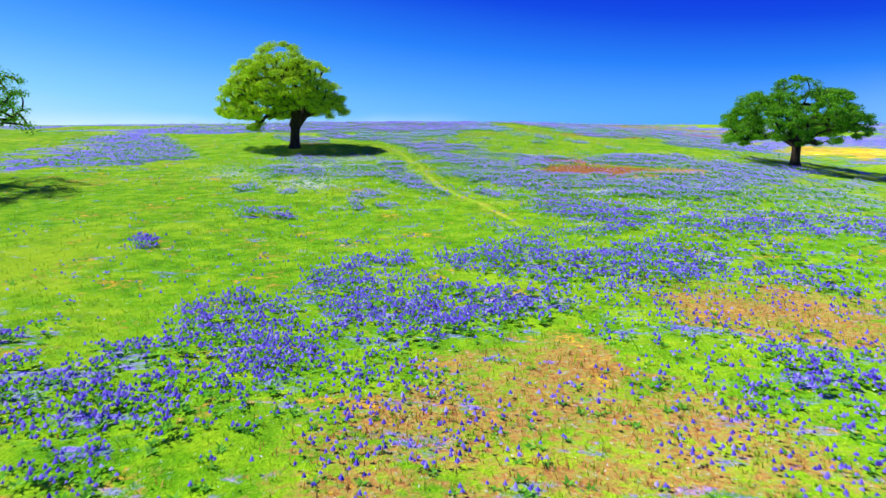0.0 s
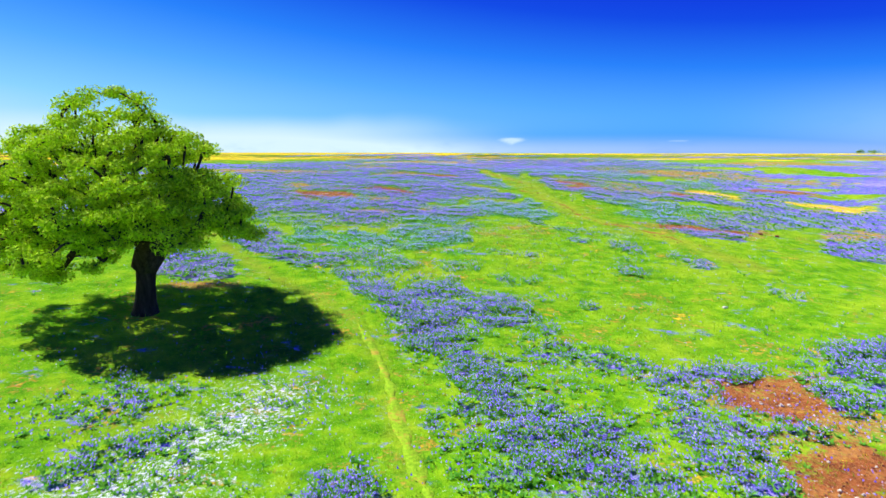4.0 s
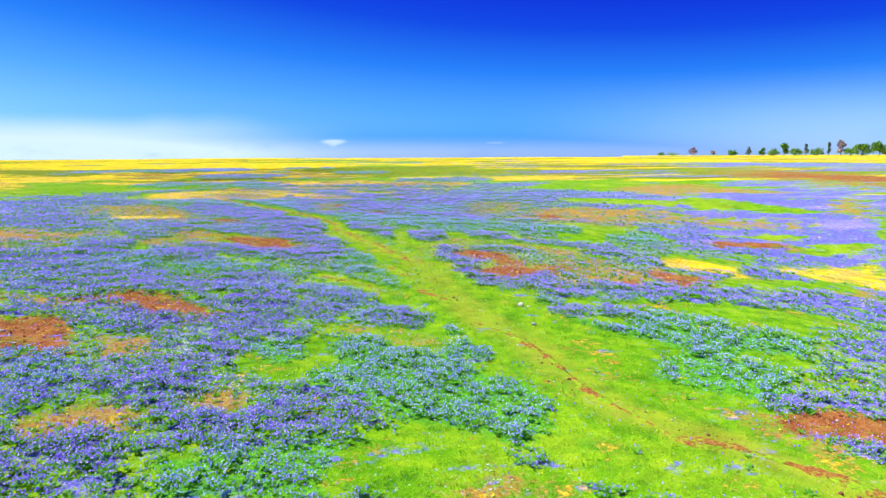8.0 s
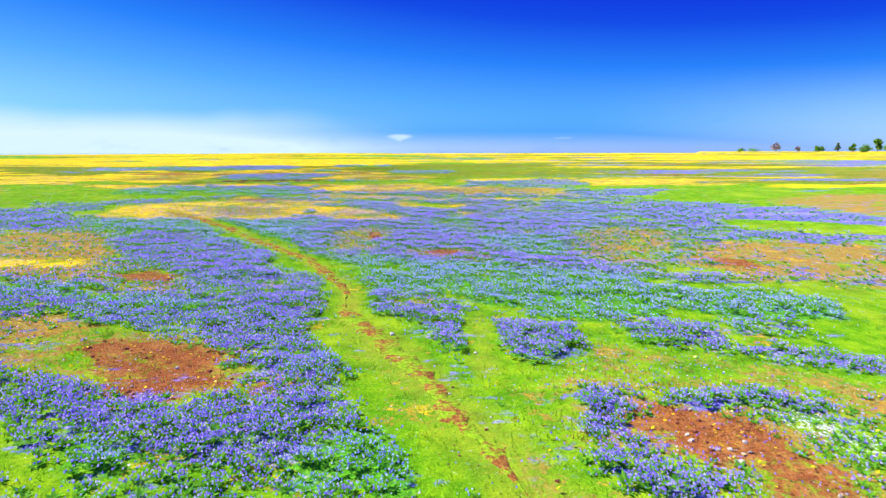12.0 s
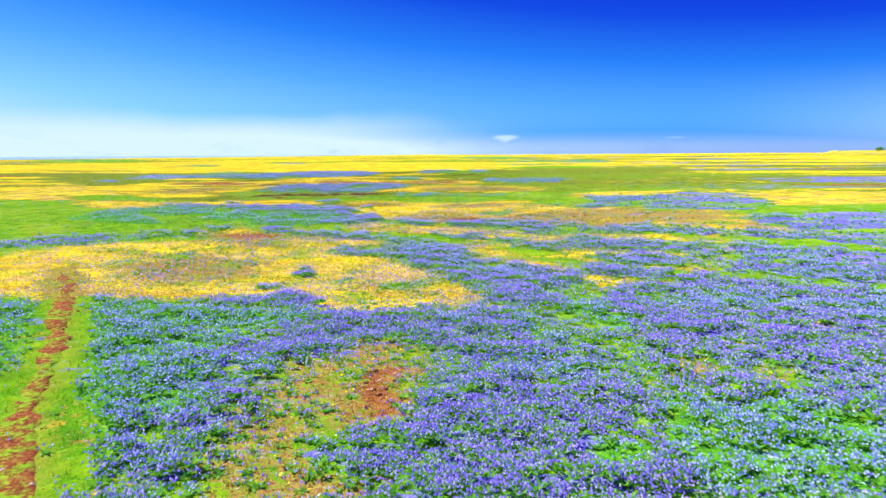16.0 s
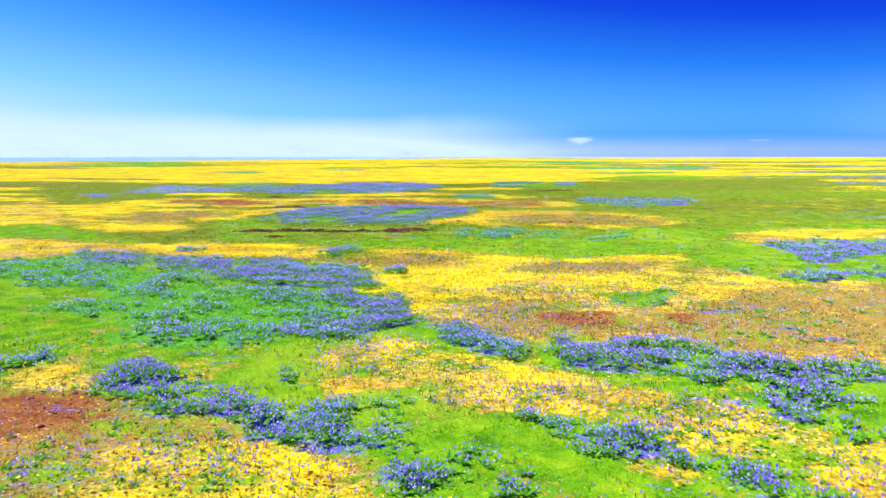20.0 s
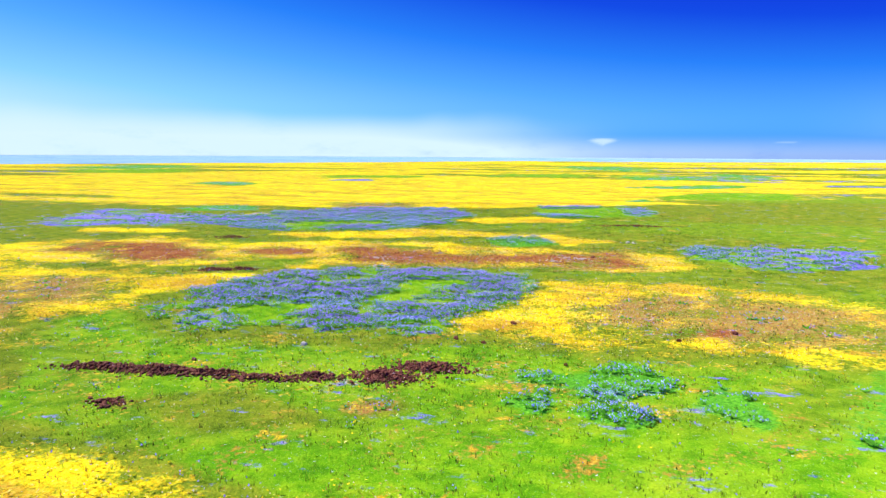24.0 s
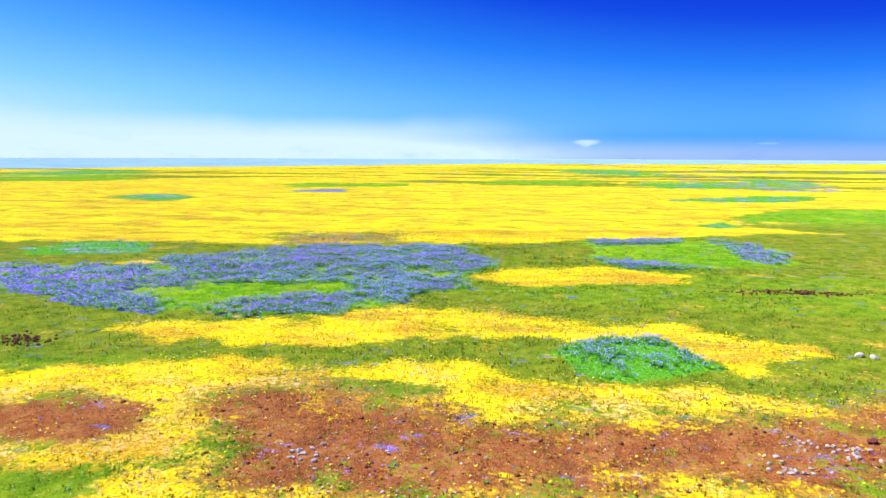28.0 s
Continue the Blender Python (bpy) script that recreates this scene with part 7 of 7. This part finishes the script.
# ---- haze and small clouds low over the valley, painted on a glowing see-through sheet ----
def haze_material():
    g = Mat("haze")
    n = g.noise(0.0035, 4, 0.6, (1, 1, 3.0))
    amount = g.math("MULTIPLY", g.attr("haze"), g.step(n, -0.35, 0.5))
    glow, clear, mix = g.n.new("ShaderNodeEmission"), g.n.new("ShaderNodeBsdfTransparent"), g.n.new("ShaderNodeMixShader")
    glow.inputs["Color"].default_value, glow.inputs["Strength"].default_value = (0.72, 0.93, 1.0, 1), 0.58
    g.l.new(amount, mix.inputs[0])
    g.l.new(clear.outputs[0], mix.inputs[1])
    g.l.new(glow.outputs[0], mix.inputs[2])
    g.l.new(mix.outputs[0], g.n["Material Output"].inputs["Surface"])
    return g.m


def build_haze():
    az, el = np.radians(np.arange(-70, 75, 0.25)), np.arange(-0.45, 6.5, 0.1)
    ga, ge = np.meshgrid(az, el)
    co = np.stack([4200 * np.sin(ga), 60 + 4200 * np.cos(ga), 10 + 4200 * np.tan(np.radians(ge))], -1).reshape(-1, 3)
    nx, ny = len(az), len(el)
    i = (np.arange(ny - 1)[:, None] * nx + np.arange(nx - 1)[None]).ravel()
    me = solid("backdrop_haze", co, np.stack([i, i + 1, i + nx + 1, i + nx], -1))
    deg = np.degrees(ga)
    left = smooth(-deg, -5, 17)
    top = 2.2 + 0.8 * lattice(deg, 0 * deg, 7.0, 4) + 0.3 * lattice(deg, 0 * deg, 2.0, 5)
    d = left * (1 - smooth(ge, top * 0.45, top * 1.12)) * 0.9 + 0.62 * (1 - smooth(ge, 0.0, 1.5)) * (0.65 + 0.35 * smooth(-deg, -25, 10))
    # the brighter low sky to the right is painted in as extra haze
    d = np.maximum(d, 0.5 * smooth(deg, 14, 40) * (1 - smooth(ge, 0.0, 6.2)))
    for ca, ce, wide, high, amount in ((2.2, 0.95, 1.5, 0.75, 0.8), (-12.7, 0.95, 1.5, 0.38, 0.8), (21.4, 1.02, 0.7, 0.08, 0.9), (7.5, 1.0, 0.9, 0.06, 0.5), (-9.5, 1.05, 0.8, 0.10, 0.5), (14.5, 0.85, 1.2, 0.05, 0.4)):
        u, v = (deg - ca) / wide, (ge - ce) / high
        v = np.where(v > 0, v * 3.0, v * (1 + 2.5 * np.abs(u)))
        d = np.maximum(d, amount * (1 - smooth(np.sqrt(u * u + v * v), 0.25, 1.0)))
    at = me.color_attributes.new("haze", "FLOAT_COLOR", "POINT")
    d = np.clip(d, 0, 1).ravel()
    at.data.foreach_set("color", np.stack([d, d, d, np.ones(len(d))], -1).astype(np.float32).ravel())
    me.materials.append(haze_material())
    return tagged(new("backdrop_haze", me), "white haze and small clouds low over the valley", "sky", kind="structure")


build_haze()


# ---- flowers and grass, thickest along the stretch that is passed over ----
def middle(y):
    return np.interp(y, [-40, 0, 50, 100, 165, 230], [5.0, 2.0, 3.5, 4.0, -7.0, -14.0])


def strewn(rng, count, half, lo, hi):
    """Points of the plan, thinning out sideways from the middle line, with their cover."""
    y = rng.uniform(lo, hi, count)
    x = middle(y) + rng.normal(size=count) * half
    return x, y, cover_at(x, y)


def pieces(name, co, faces, material, label, category):
    me = solid(name, co, faces)
    me.materials.append(material)
    return tagged(new(name, me), label, category, kind="stuff")


def stamps(shape, faces, at, scale, turn, tall=None):
    """Copies of a small shape joined into arrays: placed, scaled, turned about the upright."""
    shape, faces = np.array(shape, float), np.array(faces)
    n = len(at)
    c, s = np.cos(turn)[:, None], np.sin(turn)[:, None]
    tall = scale if tall is None else tall
    x, y = shape[None, :, 0] * scale[:, None], shape[None, :, 1] * scale[:, None]
    co = np.stack([x * c - y * s, x * s + y * c, shape[None, :, 2] * tall[:, None]], -1) + at[:, None]
    fa = faces[None] + (np.arange(n) * len(shape))[:, None, None]
    return co.reshape(-1, 3), fa.reshape(-1, faces.shape[1])


def on_land(x, y, lift=0.0):
    return np.stack([x, y, land(x, y) + lift], -1)


def mound(x, y):
    """How high the lupine bushes stand over the ground."""
    t = thicket(x, y, 0.8, 71) * 0.6 + thicket(x, y, 2.2, 77) * 0.4
    return 0.17 * smooth(t, 0.42, 0.66)


SPIKE = [(1, 0, 0.0), (-0.5, 0.87, 0.12), (-0.5, -0.87, 0.06), (0.15, 0.1, 1.0)]
SPIKE_SIDES = [(0, 1, 3), (1, 2, 3), (2, 0, 3)]


def lupines():
    """Low leafy bushes with many short flower spikes over them."""
    rng = np.random.RandomState(3)
    x, y, f = strewn(rng, 360000, 11.5, -38, 225)
    want = lush(x, y, f["lupine"]) * smooth(f["lupine"], 0.12, 0.38) * np.interp(y, [-12, 4], [0.55, 1.0]) * (1 - 0.8 * f["straw"] * (y < 0)) + 0.003 * (1 - f["soil"]) * (1 - f["gold"])
    keep = rng.rand(len(x)) < want
    x, y, pale, full = x[keep], y[keep], ((f["teal"] > 0.6) | (lattice(x, y, 2.5, 79) * 0.7 + 0.3 * rng.rand(len(x)) > np.interp(y, [20, 50, 100, 125], [2.0, 0.72, 0.72, 0.58])))[keep], f["lupine"][keep]
    n = len(x)
    reach = np.abs(x - middle(y))
    r = rng.uniform(0.08, 0.15, n) * (1 + 0.02 * reach) * np.interp(y, [-8, 2], [0.78, 1.0])
    high = mound(x, y) * smooth(full, 0.3, 0.7)
    # leaves: a ring of narrow blades that lean outward
    co = []
    for k in range(5):
        a = 6.283 * k / 5 + rng.rand(n) * 0.9
        up = np.stack([0 * r, 0 * r, high + r * rng.uniform(0.15, 0.75, n)], -1)
        tip = on_land(x + np.cos(a) * r * 1.15, y + np.sin(a) * r * 1.15) + up
        foot = on_land(x + np.cos(a) * r * 0.15, y + np.sin(a) * r * 0.15) + np.stack([0 * r, 0 * r, high * 0.75], -1)
        side = np.stack([-np.sin(a), np.cos(a), 0 * a], -1) * (r * 0.34)[:, None]
        co.append(np.stack([foot - side, foot + side, tip], 1))
    co = np.stack(co, 1).reshape(-1, 3)
    pieces("lupine_foliage", co, np.arange(len(co)).reshape(-1, 3), M_LUPLEAF, "green lupine foliage in low clumps", "foliage")
    per = 7
    m = n * per
    a, d = rng.rand(m) * 6.3, np.sqrt(rng.rand(m)) * 1.6
    sx, sy = np.repeat(x, per) + np.cos(a) * d * np.repeat(r, per), np.repeat(y, per) + np.sin(a) * d * np.repeat(r, per)
    lift = np.repeat(r, per) * (1.0 - 0.3 * d) + np.repeat(high, per)
    wide = rng.uniform(0.016, 0.028, m) * np.repeat(1 + 0.02 * reach, per)
    early = sy < -6 + 4 * rng.normal(size=m)
    wide = np.where(early, 1.55 * wide, wide)
    tall = wide * rng.uniform(1.0, 1.9, m)
    turn, pale = rng.rand(m) * 6.3, np.repeat(pale, per)
    flowering = np.interp(sy, [-40, -5, 20, 45, 105, 125], [0.40, 0.44, 0.55, 0.9, 0.9, 0.66]) * np.where(pale, 1.2, 1.0) * np.repeat(0.55 + 0.45 * smooth(full, 0.4, 0.9), per)
    bloom = rng.rand(m) < flowering
    for name, some, material, label in (
        ("lupine_flowers", bloom & ~pale & ~early, M_SPIKE, "violet blue lupine flower spikes in dense drifts"),
        ("deep_lupine_flowers", bloom & ~pale & early, M_DEEP, "deep violet lupine flower spikes over the grass slope"),
        ("lupine_buds", bloom & pale, M_BUD, "pale blue lupine spikes still in bud over leafy clumps"),
    ):
        at = on_land(sx[some], sy[some]) + np.stack([0 * lift[some], 0 * lift[some], lift[some]], -1)
        co, fa = stamps(SPIKE, SPIKE_SIDES, at, wide[some], turn[some], tall[some])
        pieces(name, co, fa, material, label, "flowers")


def tufts(name, seed, count, half, lo, hi, want, blade, size, material, label, category):
    """Tufts of a few bent blades."""
    rng = np.random.RandomState(seed)
    x, y, f = strewn(rng, count, half, lo, hi)
    keep = rng.rand(count) < want(f, x, y)
    x, y = x[keep], y[keep]
    n = len(x)
    co = []
    for k in range(blade):
        a = rng.rand(n) * 6.3
        wide, tall, out = rng.uniform(0.006, 0.016, n), rng.uniform(*size, n), rng.uniform(0.2, 0.8, n)
        foot = on_land(x + rng.normal(size=n) * 0.05, y + rng.normal(size=n) * 0.05, -0.01)
        side = np.stack([-np.sin(a) * wide, np.cos(a) * wide, 0 * a], -1)
        tip = foot + np.stack([np.cos(a) * tall * out, np.sin(a) * tall * out, tall], -1)
        co.append(np.stack([foot - side, foot + side, tip], 1))
    co = np.concatenate(co).reshape(-1, 3)
    pieces(name, co, np.arange(len(co)).reshape(-1, 3), material, label, category)


def petals(name, seed, count, half, lo, hi, want, size, lift, material, label):
    """Small open flower heads held just above the grass."""
    rng = np.random.RandomState(seed)
    x, y, f = strewn(rng, count, half, lo, hi)
    keep = rng.rand(count) < want(f, x, y)
    x, y = x[keep], y[keep]
    n = len(x)
    head = [(1, 0, 0.12), (0.1, 0.9, -0.05), (-1, 0.1, 0.1), (-0.1, -1, -0.08)]
    co, fa = stamps(head, [(0, 1, 2, 3)], on_land(x, y) + np.stack([0 * x, 0 * x, rng.uniform(*lift, n)], -1), rng.uniform(*size, n), rng.rand(n) * 6.3)
    co = co.reshape(n, 4, 3)
    co[:, :, 2] += (co[:, :, 0] - x[:, None]) * rng.uniform(-0.7, 0.7, (n, 1)) + (co[:, :, 1] - y[:, None]) * rng.uniform(-0.9, 0.3, (n, 1))
    pieces(name, co.reshape(-1, 3), fa, material, label, "flowers")


def pebbles(seed, count, lo, hi, size, material, name, label):
    rng = np.random.RandomState(seed)
    x, y, f = strewn(rng, count, 13.0, lo, hi)
    keep = rng.rand(count) < np.maximum(f["soil"] * smooth(thicket(x, y, 1.1, 91), 0.35, 0.65), 0.25 * f["trail"])
    x, y = x[keep], y[keep]
    n = len(x)
    nub = [(1, 0.1, 0.1), (0.1, 0.9, 0.0), (-0.9, 0.2, 0.1), (-0.1, -1, 0.1), (0.1, 0.1, 0.75), (0, 0, -0.5)]
    tri = [(0, 1, 4), (1, 2, 4), (2, 3, 4), (3, 0, 4), (1, 0, 5), (2, 1, 5), (3, 2, 5), (0, 3, 5)]
    co, fa = stamps(nub, tri, on_land(x, y), size * (0.3 + rng.rand(n) ** 3), rng.rand(n) * 6.3)
    pieces(name, co, fa, material, label, "stones")


def rubble():
    """Heaps of small broken lava among the larger rocks."""
    rng = np.random.RandomState(9)
    at, size = [], []
    for x, y, across, along, count in HEAPS:
        n = count * 16
        u, v = rng.normal(size=n) * 0.42, rng.normal(size=n) * 0.42
        px, py = x + u * across, y + v * along
        high = 0.16 * np.exp(-(u * u + v * v) * 3.0) * rng.rand(n) * (0.6 + 0.8 * lattice(px, py, 0.5, 97))
        at.append(np.stack([px, py, land(px, py) + high], -1))
        size.append(0.025 + 0.065 * rng.rand(n) ** 2)
    at, size = np.concatenate(at), np.concatenate(size)
    nub = [(1, 0.1, 0.1), (0.1, 0.9, 0.0), (-0.9, 0.2, 0.1), (-0.1, -1, 0.1), (0.1, 0.1, 0.8), (0, 0, -0.7)]
    tri = [(0, 1, 4), (1, 2, 4), (2, 3, 4), (3, 0, 4), (1, 0, 5), (2, 1, 5), (3, 2, 5), (0, 3, 5)]
    co, fa = stamps(nub, tri, at, size, rng.rand(len(at)) * 6.3)
    pieces("lava_rubble", co, fa, M_LAVA, "low heaps of broken reddish brown lava stones", "stones")


def strays():
    """Single lupine spikes between the drifts."""
    rng = np.random.RandomState(5)
    x, y, f = strewn(rng, 260000, 9.5, -38, 215)
    want = 0.10 + 0.45 * f["straw"] * ((y > 0) & (y < 110)) + 0.9 * f["lupine"] * (1 - f["lupine"]) + 0.12 * f["straw"] + 0.10 * f["soil"] + 1.3 * f["lupine"] * (y < 45) + (1.6 * f["gold"] + 3.0 * np.minimum(f["gold"], f["straw"])) * smooth(y, 92, 100) * (1 - smooth(y, 132, 146))
    want = want * (1 - 0.7 * f["gold"]) * (1 - f["trail"]) * np.interp(y, [-38, -12, 30, 110, 215], [0.8, 0.7, 0.7, 0.6, 0.25]) * smooth(thicket(x, y, 2.6, 75), 0.35, 0.7)
    keep = rng.rand(len(x)) < want
    x, y = x[keep], y[keep]
    n = len(x)
    wide = rng.uniform(0.016, 0.030, n) * np.interp(y, [-14, -4, 30, 60], [1.6, 1.3, 1.2, 1.0])
    early = y < -6
    for name, some, material, label in (("single_lupines", ~early, M_SPIKE, "single blue lupine spikes scattered through the grass"), ("single_deep_lupines", early, M_DEEP, "single deep violet lupine spikes scattered through the grass")):
        k = int(some.sum())
        co, fa = stamps(SPIKE, SPIKE_SIDES, on_land(x[some], y[some]) + np.stack([np.zeros(k), np.zeros(k), rng.uniform(0.06, 0.16, k)], -1), wide[some], rng.rand(k) * 6.3, wide[some] * rng.uniform(1.1, 2.2, k))
        pieces(name, co, fa, material, label, "flowers")


rubble()
lupines()
strays()
tufts("meadow_grass", 21, 150000, 10.0, -38, 215, lambda f, x, y: 0.75 * (1 - f["soil"]) * (1 - 0.75 * f["gold"]) * (1 - 0.9 * np.maximum(f["trail"], f["path"])) * (1 - 0.6 * f["lupine"]) * np.interp(y, [115, 150], [1.0, 0.45]), 3, (0.05, 0.15), M_GRASS, "bright green spring grass", "grass")
tufts("sedge", 28, 110000, 12.0, 122, 222, lambda f, x, y: (0.8 - 0.5 * f["fresh"]) * (1 - f["soil"]) * (1 - 0.9 * f["gold"]) * (1 - 0.7 * f["lupine"]) * smooth(thicket(x, y, 1.6, 87), 0.3, 0.65), 3, (0.05, 0.14), M_SEDGE, "dark olive sedge in low tufts", "grass")
tufts("dry_grass", 22, 150000, 10.5, -38, 215, lambda f, x, y: 0.8 * np.maximum(f["straw"], 0.75 * f["soil"]) * (1 - 0.7 * f["trail"]), 3, (0.05, 0.15), M_DRY, "dry straw and rust coloured grass", "grass")
petals("gold_flowers", 23, 340000, 12.5, 30, 225, lambda f, x, y: f["gold"] * 0.9 * smooth(thicket(x, y, 0.8, 81), 0.2, 0.6) + 0.10 * f["straw"] + 0.03 * f["soil"], (0.022, 0.05), (0.03, 0.12), M_GOLD, "bright yellow goldfield flowers in sheets")
petals("white_flowers", 24, 130000, 12.0, -38, 200, lambda f, x, y: 1.0 * f["white"] + 0.008 + 0.03 * f["lupine"], (0.014, 0.034), (0.08, 0.24), M_WHITE, "small white flowers among the lupines")
petals("pink_flowers", 26, 190000, 11.0, 92, 200, lambda f, x, y: (0.8 * np.minimum(f["gold"], f["straw"] * 1.2) + 0.35 * f["straw"]) * smooth(thicket(x, y, 2.0, 83), 0.42, 0.6), (0.014, 0.032), (0.03, 0.14), M_PINK, "pale pink owl clover among the yellow flowers")
pebbles(25, 90000, -30, 215, 0.07, M_LAVA, "pebbles", "small reddish brown stones on thin soil")
pebbles(27, 26000, 5, 215, 0.06, M_PALE, "pale_pebbles", "scattered small white stones on thin soil")
